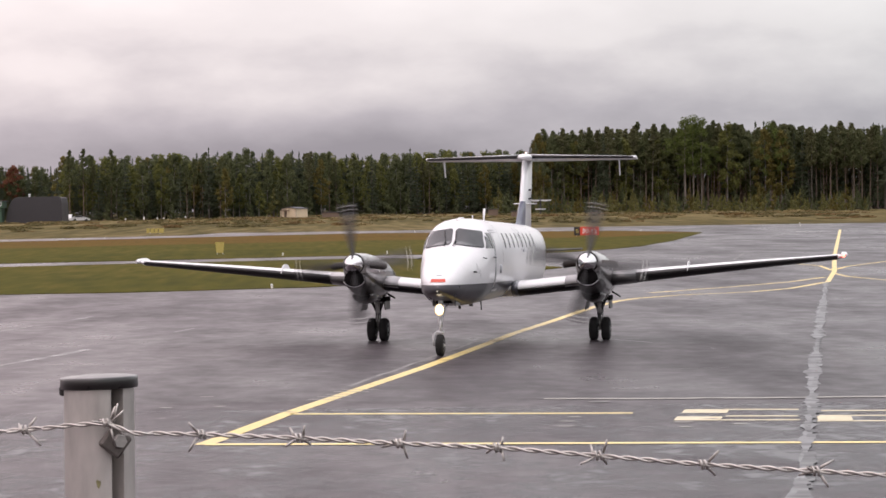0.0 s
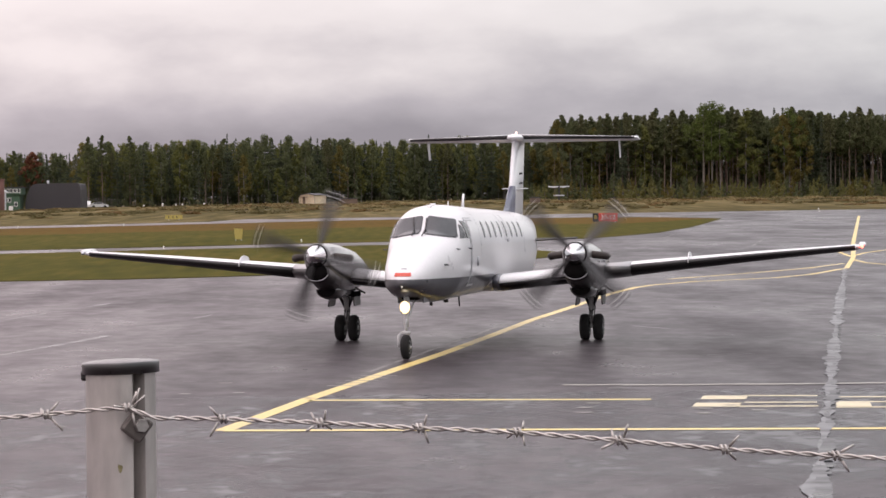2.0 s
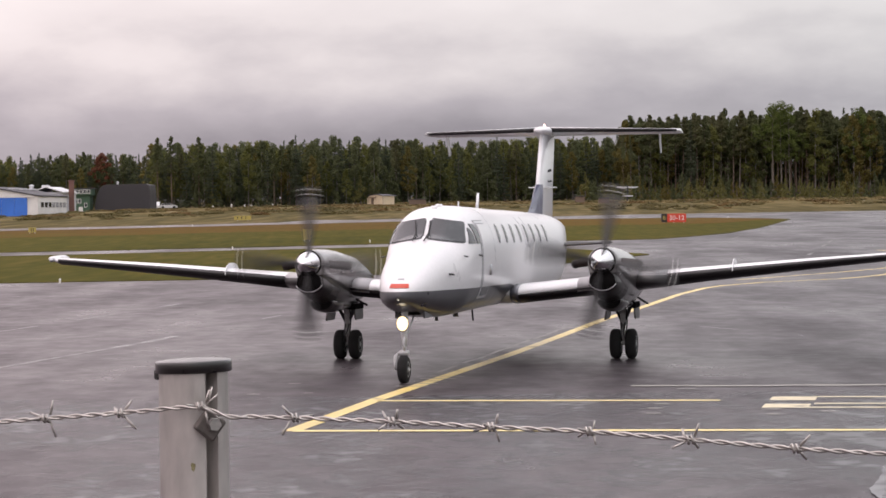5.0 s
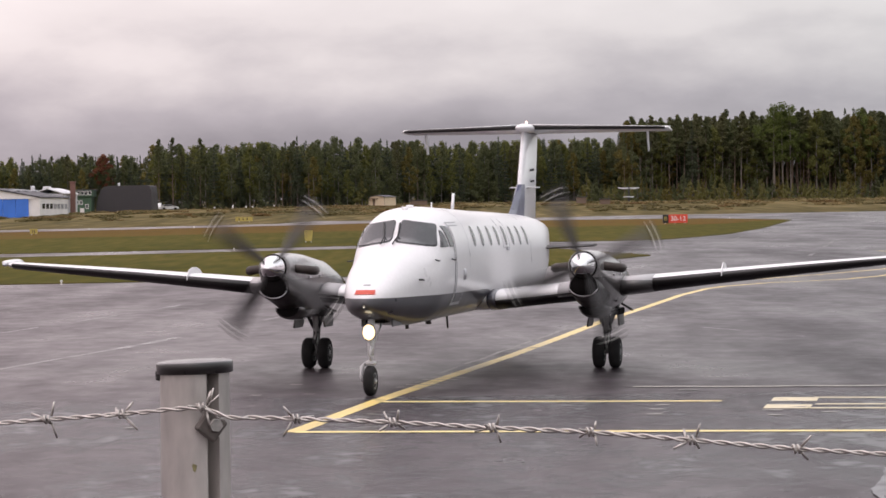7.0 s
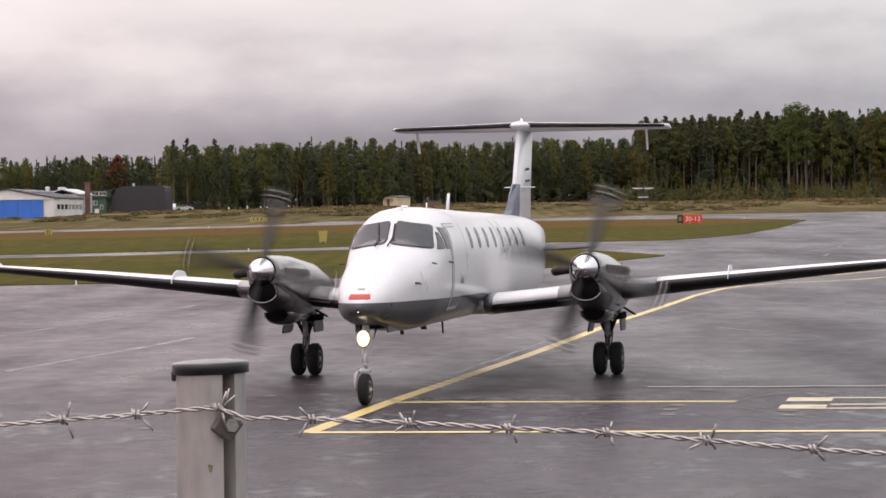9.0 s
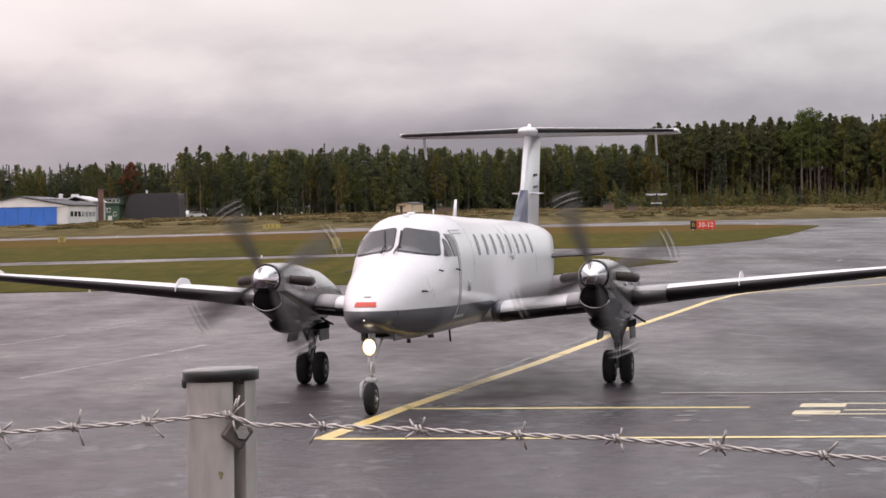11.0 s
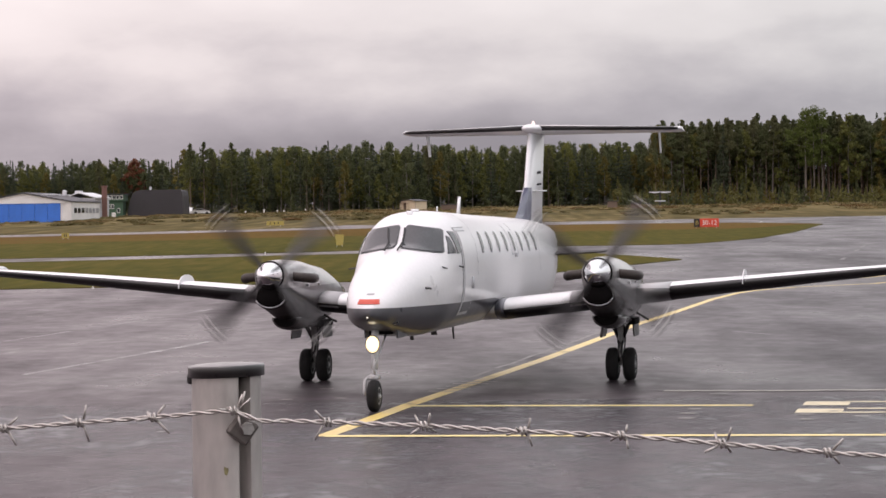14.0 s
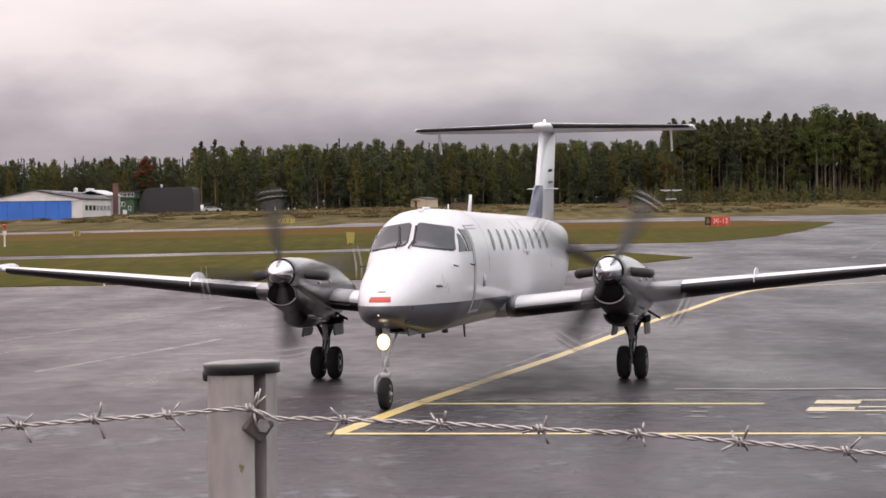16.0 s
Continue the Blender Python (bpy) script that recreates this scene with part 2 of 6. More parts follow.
def turf(name, ramp_colours, scale, bump=0.6):
    """Mown or dry grass, three tones mixed at two scales."""
    m = bpy.data.materials.new(name)
    m.use_nodes = True
    t = m.node_tree
    N, L = t.nodes.new, t.links.new
    b = t.nodes["Principled BSDF"]
    b.inputs["Roughness"].default_value = 0.9
    b.inputs["Specular IOR Level"].default_value = 0.02
    co, wide, fine = N("ShaderNodeTexCoord"), N("ShaderNodeMapping"), N("ShaderNodeMapping")
    wide.inputs["Scale"].default_value = (0.5, 0.12, 1) if bump < 0.1 else (0.3, 0.4, 1)
    fine.inputs["Scale"].default_value = (0.9, 0.06 if bump < 0.1 else 0.10, 1)
    for mp in (wide, fine):
        L(co.outputs["Object"], mp.inputs[0])
    n1, n2 = N("ShaderNodeTexNoise"), N("ShaderNodeTexNoise")
    for n, s, d, mp in ((n1, scale, 6, wide), (n2, scale * 14, 6, fine)):
        n.inputs["Scale"].default_value, n.inputs["Detail"].default_value = s, d
        L(mp.outputs[0], n.inputs["Vector"])
    mixv = N("ShaderNodeMath")
    mixv.operation = "MULTIPLY_ADD"
    mixv.inputs[1].default_value = 0.6
    L(n2.outputs[0], mixv.inputs[0])
    hl = N("ShaderNodeMath")
    hl.operation = "MULTIPLY"
    hl.inputs[1].default_value = 0.4
    L(n1.outputs[0], hl.inputs[0])
    L(hl.outputs[0], mixv.inputs[2])
    ramp = N("ShaderNodeValToRGB")
    e = ramp.color_ramp.elements
    near_, far_ = (0.40, 0.62) if bump < 0.1 else (0.33, 0.67)
    e[0].position, e[0].color = near_, (*ramp_colours[0], 1)
    e[1].position, e[1].color = far_, (*ramp_colours[2], 1)
    k = e.new(0.5)
    k.color = (*ramp_colours[1], 1)
    L(mixv.outputs[0], ramp.inputs[0])
    L(ramp.outputs[0], b.inputs["Base Color"])
    bp = N("ShaderNodeBump")
    bp.inputs["Strength"].default_value, bp.inputs["Distance"].default_value = bump, 0.05
    L(n2.outputs[0], bp.inputs["Height"])
    L(bp.outputs[0], b.inputs["Normal"])
    return m


ASPHALT = wet_asphalt()
FILM = wet_film()
SHADED_LANE = wet_asphalt("shaded_lane_asphalt", 0.78)
MOWN = turf("mown_grass", ((0.046, 0.045, 0.009), (0.068, 0.063, 0.012), (0.104, 0.081, 0.020)), 0.12, bump=0.15)
RUST_GRASS = turf("autumn_grass", ((0.070, 0.052, 0.011), (0.112, 0.066, 0.018), (0.092, 0.076, 0.017)), 0.15, bump=0.15)
DRY = turf("dry_grass", ((0.060, 0.052, 0.020), (0.108, 0.086, 0.036), (0.185, 0.145, 0.072)), 0.035, bump=0.02)
YELLOW = material("yellow_paint", (0.72, 0.55, 0.18), 0.38, spread=0.25, scale=1.3, fine=14, dirt=(0.3, 0.25, 0.14), dirt_at=0.60)
OLD_LINE = material("worn_old_paint", (0.30, 0.285, 0.25), 0.45, spread=0.3, scale=1.0, fine=8, dirt=(0.09, 0.088, 0.09), dirt_at=0.54)
FADED_LINE = material("faded_old_paint", (0.15, 0.142, 0.13), 0.45, spread=0.35, scale=1.0, fine=8, dirt=(0.06, 0.057, 0.059), dirt_at=0.50)
LINE = material("fresh_line_paint", (0.78, 0.64, 0.27), 0.5, spread=0.15, scale=1.5, fine=25, dirt=(0.4, 0.33, 0.18), dirt_at=0.68)
CREAM = material("cream_paint", (0.62, 0.55, 0.37), 0.5, spread=0.2, scale=2.5, fine=30, dirt=(0.2, 0.18, 0.15), dirt_at=0.6)
PALE_SEAL = material("pale_joint_filler", (0.120, 0.118, 0.128), 0.34, spread=0.35, scale=1.3, fine=9, dirt=(0.055, 0.053, 0.055), dirt_at=0.47)
TAR = material("tar_seam", (0.035, 0.034, 0.036), 0.35, spread=0.3, scale=2, fine=20)
JOINT = material("paving_joint", (0.112, 0.103, 0.107), 0.32, spread=0.35, scale=0.9, fine=8, dirt=(0.062, 0.056, 0.059), dirt_at=0.54)
DAMP = material("standing_damp", (0.066, 0.063, 0.066), 0.30, spread=0.35, scale=1.1, fine=9, dirt=(0.043, 0.041, 0.044), dirt_at=0.50)
WHITE = material("white_aircraft_paint", (0.77, 0.765, 0.775), 0.32, spread=0.05, scale=1.2, fine=18, coat=0.45, rough_spread=0.05)
BODY = two_tone("fuselage_paint", (0.745, 0.735, 0.745), (0.070, 0.069, 0.077), ((0.008, 1.485), (0.09, 1.96)))
for paint_ in (BODY,):
    paint_.node_tree.nodes["Principled BSDF"].inputs["Coat Weight"].default_value = 0.4
    paint_.node_tree.nodes["Principled BSDF"].inputs["Coat Roughness"].default_value = 0.10
SLATE = material("slate_blue_paint", (0.075, 0.080, 0.15), 0.35, spread=0.08, coat=0.5)
# lower half coloured darker in place of shade and ground reflection
COWL = two_tone("cowling_shaded", (0.20, 0.192, 0.19), (0.050, 0.046, 0.045), ((0.0, 1.66),), 0.45, 2.6)
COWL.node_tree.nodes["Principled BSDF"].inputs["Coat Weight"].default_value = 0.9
BOOT = material("deicing_boot_rubber", (0.014, 0.012, 0.0125), 0.5, spread=0.3, scale=2, fine=30, bump=0.1)
CHROME = material("polished_spinner", (0.85, 0.85, 0.86), 0.10, 1.0, spread=0.05, rough_spread=0.05)
BARE = material("bare_metal", (0.5, 0.5, 0.52), 0.35, 1.0, spread=0.15)
# lighter grey above z = 1.56, near black below
SKIN = two_tone("wing_skin_tones", (0.34, 0.33, 0.335), (0.06, 0.056, 0.056), ((0.0, 1.56),))
STACK = material("sooty_exhaust", (0.050, 0.040, 0.036), 0.55, 0.3, spread=0.3)
LAMP_HALO = material("lamp_halo_glow", (1, 0.8, 0.5), 0.3, emit=(1.0, 0.74, 0.42), power=1.5)
DOOR_EDGE = material("pale_door_edging", (0.62, 0.62, 0.63), 0.4, spread=0.1)
BELLY = material("slate_grey_paint", (0.095, 0.095, 0.115), 0.3, spread=0.08, coat=0.8)
DARK = material("dark_cavity", (0.010, 0.009, 0.009), 0.9)
DARK.node_tree.nodes["Principled BSDF"].inputs["Specular IOR Level"].default_value = 0.05
CABIN_GLASS = material("dark_cabin_glass", (0.022, 0.024, 0.026), 0.1, spread=0.2, rough_spread=0.03)
GLASS = material("tinted_glass", (0.056, 0.058, 0.062), 0.08, spread=0.2, rough_spread=0.03)
SEAL = material("window_seal", (0.05, 0.05, 0.055), 0.5)
TYRE = material("tyre_rubber", (0.009, 0.0085, 0.0085), 0.9, spread=0.3, scale=8, bump=0.2)
RIM = material("wheel_rim", (0.2, 0.2, 0.2), 0.5, 0.4, spread=0.2)
PANEL_GREY = material("light_grey_panel", (0.36, 0.35, 0.36), 0.4, spread=0.1)
CHIN = material("dark_chin_paint", (0.045, 0.042, 0.042), 0.4, spread=0.25, scale=3, fine=20)
GEAR = material("gear_paint", (0.56, 0.56, 0.56), 0.4, spread=0.2)
DOOR_GREY = material("gear_door_paint", (0.125, 0.118, 0.118), 0.4, spread=0.2, scale=4, fine=20)
GEARDARK = material("greasy_gear", (0.07, 0.068, 0.07), 0.45, 0.3, spread=0.3)
BLADE = material("propeller_paint", (0.05, 0.048, 0.05), 0.45, spread=0.2)
BLADETIP = material("propeller_tip_paint", (0.42, 0.42, 0.40), 0.45, spread=0.1)
RED = material("red_paint", (0.55, 0.07, 0.04), 0.4, spread=0.1)
DOOR_GAP = material("door_gap", (0.20, 0.20, 0.215), 0.5)
GREYLINE = material("panel_gap", (0.40, 0.40, 0.42), 0.5)
LAMP = material("taxi_lamp", (1, 0.9, 0.7), 0.2, emit=(1.0, 0.88, 0.62), power=2.4)
LAMP_SMALL = material("small_lamp", (1, 0.9, 0.8), 0.2, emit=(1.0, 0.9, 0.75), power=0.9)
NAV_RED = material("port_lamp", (0.8, 0.1, 0.08), 0.2, emit=(1.0, 0.15, 0.1), power=5)
BEACON = material("beacon_lens", (0.8, 0.5, 0.45), 0.2, emit=(1.0, 0.78, 0.70), power=1.4)
GALV = material("galvanised_steel", (0.47, 0.44, 0.415), 0.42, 0.55, spread=0.22, scale=14, fine=90, dirt=(0.19, 0.17, 0.12), dirt_at=0.70, stretch=(1, 1, 0.35))
WIRE = material("galvanised_wire", (0.45, 0.42, 0.395), 0.38, 0.75, spread=0.3, scale=60, fine=300)
CAP = material("black_plastic_cap", (0.009, 0.0075, 0.007), 0.34, spread=0.3, scale=30, fine=120)
CAP.node_tree.nodes["Principled BSDF"].inputs["Coat Weight"].default_value = 0.6
BOLT = material("bright_nut", (0.42, 0.40, 0.38), 0.35, 0.8, spread=0.2, scale=80, fine=400)
LICHEN = material("lichen", (0.20, 0.18, 0.09), 0.9, spread=0.4, scale=200, fine=900)
CLAMP = material("weathered_clamp", (0.12, 0.105, 0.095), 0.55, 0.4, spread=0.3, scale=60, fine=250)


# ---------------------------------------------------------------- mesh helpers
def part(name, mesh, material_, parent=None, label="", smooth=False, m=None):
    ob = new(name, mesh)
    mats = material_ if isinstance(material_, (list, tuple)) else [material_]
    for k in mats:
        mesh.materials.append(k)
    if smooth:
        mesh.polygons.foreach_set("use_smooth", [True] * len(mesh.polygons))
    if parent is not None:
        ob.parent = parent
    if m is not None:
        ob.matrix_basis = m
    if label:
        ob["label"] = label
    return ob


def mesh_of(verts, faces, name="mesh"):
    me = bpy.data.meshes.new(name)
    me.from_pydata([tuple(v) for v in verts], [], faces)
    me.update()
    return me


def joined(*pieces):
    """One mesh out of several (verts, faces) pairs."""
    V, F = [], []
    for v, f in pieces:
        o = len(V)
        V += [tuple(p) for p in v]
        F += [tuple(i + o for i in q) for q in f]
    return V, F


def block(x0, x1, y0, y1, z0, z1, bevel=0.0):
    """A box with chamfered upright and top edges."""
    b = min(bevel, (x1 - x0) / 3, (y1 - y0) / 3, (z1 - z0) / 3)
    if b <= 0:
        v = [(x, y, z) for z in (z0, z1) for x, y in ((x0, y0), (x1, y0), (x1, y1), (x0, y1))]
        return v, [(3, 2, 1, 0), (4, 5, 6, 7), (0, 1, 5, 4), (1, 2, 6, 5), (2, 3, 7, 6), (3, 0, 4, 7)]
    def ring(i, z):
        return [(x0 + i + b, y0 + i, z), (x1 - i - b, y0 + i, z), (x1 - i, y0 + i + b, z), (x1 - i, y1 - i - b, z), (x1 - i - b, y1 - i, z), (x0 + i + b, y1 - i, z), (x0 + i, y1 - i - b, z), (x0 + i, y0 + i + b, z)]
    rings = [ring(b * 0.6, z0), ring(0, z0 + b), ring(0, z1 - b), ring(b * 0.6, z1)]
    return loft(rings)


def loft(rings, caps=True, closed=True):
    n = len(rings[0])
    V = [tuple(p) for r in rings for p in r]
    F = []
    for i in range(len(rings) - 1):
        for j in range(n if closed else n - 1):
            k = (j + 1) % n
            F.append((i * n + j, i * n + k, (i + 1) * n + k, (i + 1) * n + j))
    if caps:
        F.append(tuple(reversed(range(n))))
        F.append(tuple(range((len(rings) - 1) * n, len(rings) * n)))
    return V, F


def tube(points, radii, n=8):
    """A round tube along points."""
    rings = []
    P = [Vector(p) for p in points]
    if isinstance(radii, (int, float)):
        radii = [radii] * len(P)
    for i, p in enumerate(P):
        d = (P[min(i + 1, len(P) - 1)] - P[max(i - 1, 0)]).normalized()
        u = d.cross(Vector((0, 0, 1)) if abs(d.z) < 0.9 else Vector((1, 0, 0))).normalized()
        w = d.cross(u)
        rings.append([p + (u * math.cos(2 * math.pi * k / n) + w * math.sin(2 * math.pi * k / n)) * radii[i] for k in range(n)])
    return loft(rings)


def turned(profile, axis="z", n=24, at=(0, 0, 0)):
    """A lathe shape: profile of (along, radius)."""
    rings = []
    for h, r in profile:
        ring = []
        for k in range(n):
            a = 2 * math.pi * k / n
            c, s = r * math.cos(a), r * math.sin(a)
            p = (c, s, h) if axis == "z" else (s, h, c) if axis == "y" else (h, c, s)
            ring.append(tuple(p[i] + at[i] for i in range(3)))
        rings.append(ring)
    return loft(rings)


def empty(name, m=None):
    ob = new(name)
    ob.empty_display_size = 0.3
    if m is not None:
        ob.matrix_basis = m
    return ob


# ---------------------------------------------------------------- ground
FAR = 1.2          # everything beyond the runway was laid out short by this factor


def gz(y, x=0.0):
    """Height of the terrain: a level apron, then a field that climbs gently to the wood and falls away to the west."""
    fall = 0.009 * max(0.0, -x) * min(1.0, max(0.0, (y - 88) / 55))
    if y < 55:
        return 0.0
    if y < 85:
        return 0.009 * (y - 55) ** 2 / 60
    if y < 318:
        return 0.009 * (y - 70) - fall
    if y < 382:
        return 2.232 - 0.104 * (y - 318) / 64 - fall
    return 0.009 * min(y, 1080) - 1.31 - fall


def far_pose(x, y, dz=0.0, turn=0.0, kx=1.0, kz=1.0):
    """The stand of a thing beyond the runway."""
    return pose(x * FAR, y * FAR, gz(y * FAR, x * FAR) + dz, 0, 0, turn) @ Matrix.Diagonal((kx * FAR, FAR, kz * FAR, 1))


def sheet(name, edges, z_up, step, material_, kind="structure", label="", nx=10, thick=0.0, parent=None):
    """A strip of ground between two edges, each a list of (x, y) from left to right, draped over the terrain."""
    lower, upper = edges
    def along(line, x):
        if x <= line[0][0]:
            return line[0][1]
        for (xa, ya), (xb, yb) in zip(line, line[1:]):
            if x <= xb:
                return ya + (yb - ya) * (x - xa) / (xb - xa)
        return line[-1][1]
    x0, x1 = lower[0][0], lower[-1][0]
    m = max(2, int(nx))
    V, F = [], []
    ny = step
    for i in range(m + 1):
        x = x0 + (x1 - x0) * i / m
        a, b = along(lower, x), along(upper, x)
        for j in range(ny + 1):
            y = a + (b - a) * j / ny
            V.append((x, y, gz(y, x) + z_up))
    for i in range(m):
        for j in range(ny):
            k = i * (ny + 1) + j
            F.append((k, k + ny + 1, k + ny + 2, k + 1))
    if thick:
        # a turned-down rim gives the strip a real edge
        o = len(V)
        for i in range(m + 1):
            for j in (0, ny):
                x, y, z = V[i * (ny + 1) + j]
                V.append((x, y, z - thick))
        for i in range(m):
            F.append((i * (ny + 1), o + 2 * i, o + 2 * i + 2, (i + 1) * (ny + 1)))
            F.append((i * (ny + 1) + ny, (i + 1) * (ny + 1) + ny, o + 2 * i + 3, o + 2 * i + 1))
    ob = part(name, mesh_of(V, F, name), material_, parent, smooth=not thick)
    if parent is None:
        tagged(ob, label, kind=kind)
    return ob


# the ground, one sheet to the horizon
rows_y = [-400, -60, 0, 40, 55, 60, 65, 70, 75, 80, 85, 88, 100, 115, 130, 143, 200, 280, 300, 318, 350, 382, 420, 480, 560, 640, 720, 820, 950, 1080, 1500, 4500]
V, F = [], []
cols = [-3000, -900, -300, -220, -150, -110, -75, -60, -45, -30, -15, 0, 75, 150, 300, 900, 3000]
for y in rows_y:
    for x in cols:
        V.append((x, y, gz(y, x) - 0.06))
for i in range(len(rows_y) - 1):
    for j in range(len(cols) - 1):
        k = i * len(cols) + j
        F.append((k, k + 1, k + len(cols) + 1, k + len(cols)))
tagged(part("ground", mesh_of(V, F), DRY, smooth=True), "wide flat airfield of dry autumn grass", kind="structure")

# everything paved, up to the far side of the runway
FAR_EDGE = [(-400, 272), (-300, 272.5), (-220, 273), (-150, 274), (-110, 275), (-75, 276), (-60, 276.6), (-50, 277), (-40, 277.6), (-31, 278.4), (-24, 279.5), (-17, 281.5), (-14, 299), (-9, 292), (0, 291.4), (7, 291), (21, 303), (37, 309), (52, 314), (400, 316)]
V, F = [], []
ys = [-60, 0, 10, 20, 30, 40, 50, 55, 60, 65, 70, 75, 80, 85, 88, 100, 115, 130, 143, 160, 200, 240, 262]
xs = [p[0] for p in FAR_EDGE]
for x, ye in FAR_EDGE:
    for y in ys + [ye]:
        V.append((x, y, gz(y, x)))
ny = len(ys) + 1
for i in range(len(xs) - 1):
    for j in range(ny - 1):
        k = i * ny + j
        F.append((k, k + ny, k + ny + 1, k + 1))
pavement = tagged(part("pavement", mesh_of(V, F), ASPHALT, smooth=True), "rain-wet dark grey asphalt apron and taxiways", kind="structure")


def wavy(line, amp, n, seed):
    """Refine an edge and let it wander a little."""
    rnd = random.Random(seed)
    out = []
    for (xa, ya), (xb, yb) in zip(line, line[1:]):
        for k in range(n):
            f = k / n
            out.append((xa + (xb - xa) * f, ya + (yb - ya) * f + rnd.uniform(-amp, amp)))
    out.append(line[-1])
    return out


# two grass islands and a brownish verge on the far side of the second
sheet("grass_island", (wavy([(-300, 92), (-60, 99.5), (-13.2, 102.4), (-7, 103.3), (-1.7, 106), (2.1, 109.5), (6, 119.6), (9.9, 130.5)], 0.25, 8, 3), wavy([(-300, 149), (-20, 152.3), (-12.6, 154), (-2.5, 155), (3, 155), (6.5, 146), (9.9, 131.5)], 0.35, 8, 4)), 0.03, 12, MOWN, label="strip of short green airfield grass", nx=160, thick=0.08)
sheet("grass_island", (wavy([(-300, 157), (-21.2, 161.6), (-11.2, 162.6), (-1, 164.2), (6, 165.2), (12.7, 166.5), (15.5, 173), (18.8, 182), (23.5, 203), (31.8, 249)], 0.5, 8, 5), wavy([(-300, 214), (-34, 217), (6, 222), (18, 226), (23.5, 229), (29, 245), (31.8, 250)], 1.5, 8, 6)), 0.03, 12, MOWN, label="strip of short green airfield grass", nx=160, thick=0.08)
sheet("grass_verge", (wavy([(-300, 214.2), (-34, 217.2), (6, 222.2), (18, 226.2), (23.5, 229.5), (29, 245.3), (31.8, 250.2)], 1.5, 8, 6), wavy([(-300, 258), (-33.6, 260.2), (-20, 261.5), (-7, 268), (6, 268.5), (18.6, 269), (26.2, 266), (30.7, 257), (31.8, 251)], 0.8, 8, 7)), 0.03, 10, RUST_GRASS, label="verge of rust-brown autumn grass beside the runway", nx=160, thick=0.08)


def ribbon(name, pts, width, z_up, material_, parent, w_end=None):
    """A painted or sealed line on the pavement through pts."""
    V, F = [], []
    n = len(pts)
    for i, p in enumerate(pts):
        a, b = Vector(pts[max(i - 1, 0)]), Vector(pts[min(i + 1, n - 1)])
        d = (b - a).normalized()
        s = Vector((-d.y, d.x))
        w = width if w_end is None else width + (w_end - width) * i / (n - 1)
        for q in (Vector(p) + s * w / 2, Vector(p) - s * w / 2):
            V.append((q.x, q.y, gz(q.y, q.x) + z_up))
    for i in range(n - 1):
        F.append((2 * i, 2 * i + 1, 2 * i + 3, 2 * i + 2))
    return part(name, mesh_of(V, F), material_, parent)


def dense(pts, n=6):
    out = []
    for a, b in zip(pts, pts[1:]):
        out += [(a[0] + (b[0] - a[0]) * k / n, a[1] + (b[1] - a[1]) * k / n) for k in range(n)]
    return out + [pts[-1]]


def ragged(pts, amp, n, seed):
    rnd = random.Random(seed)
    return [(x + rnd.uniform(-amp, amp), y + rnd.uniform(-amp, amp)) for x, y in dense(pts, n)]


# taxi guide line, parking lines and the holding position far off
ribbon("guide_line", dense([(-1.93, 34.56), (-1.0, 40.1), (1.28, 52.26), (3.85, 67.0), (7.25, 83.6), (8.5, 88.4), (9.3, 90.4), (11.0, 93.0), (13.9, 95.4), (15.7, 98.3), (18.1, 104.8)]), 0.24, 0.006, YELLOW, pavement)
ribbon("guide_line", dense([(10.3, 95.5), (14.0, 100.9), (17.0, 106.0), (19.2, 111.2)]), 0.22, 0.006, YELLOW, pavement)
ribbon("guide_line", dense([(18.2, 104.8), (21.0, 119.2), (25.9, 147.0), (46.0, 257.8)]), 0.20, 0.012, YELLOW, pavement, 0.24)
for pts in ([(21.4, 134.5), (22.0, 128.8), (21.2, 120.9)], [(21.2, 120.9), (23.0, 127.2), (26.6, 136)], [(20.5, 116.6), (20.2, 111.6), (21.0, 105)]):
    ribbon("guide_line", dense(pts), 0.2, 0.009, YELLOW, pavement)
ribbon("parking_line", dense([(-0.97, 39.93), (3.97, 39.2)]), 0.22, 0.006, LINE, pavement)
ribbon("parking_line", dense([(-1.9, 34.56), (5.37, 33.65), (9, 33.2)]), 0.24, 0.009, LINE, pavement)
# traces of an older guide line beside the new one
ribbon("old_line", ragged([(-0.15, 46.3), (1.0, 53.0), (2.3, 60.5), (3.1, 65.0)], 0.05, 7, 31), 0.10, 0.005, FADED_LINE, pavement)
for q in range(5):
    ribbon("old_line", ragged([(-0.75 + 0.13 * q, 43.2 + 0.62 * q), (-0.25 + 0.16 * q, 43.1 + 0.62 * q)], 0.02, 4, 40 + q), 0.12, 0.008, OLD_LINE, pavement)
# block of pale bars, part of a stand marking
for k, (a, b) in enumerate((((4.73, 39.45), (5.37, 39.33)), ((4.45, 38.02), (5.08, 37.9)))):
    ribbon("marking_bar", dense([a, b]), 0.75, 0.006, CREAM, pavement)
for a, b in (((5.36, 39.72), (6.42, 39.5)), ((5.2, 38.35), (6.2, 38.2)), ((5.0, 37.62), (6.1, 37.45)), ((6.6, 39.2), (8.6, 38.9)), ((6.5, 38.2), (8.6, 37.9)), ((6.3, 37.2), (8.6, 36.9))):
    ribbon("marking_bar", dense([a, b]), 0.2, 0.006, CREAM, pavement)
ribbon("marking_bar", dense([(6.38, 37.65), (6.85, 37.58)]), 0.8, 0.010, CREAM, pavement)
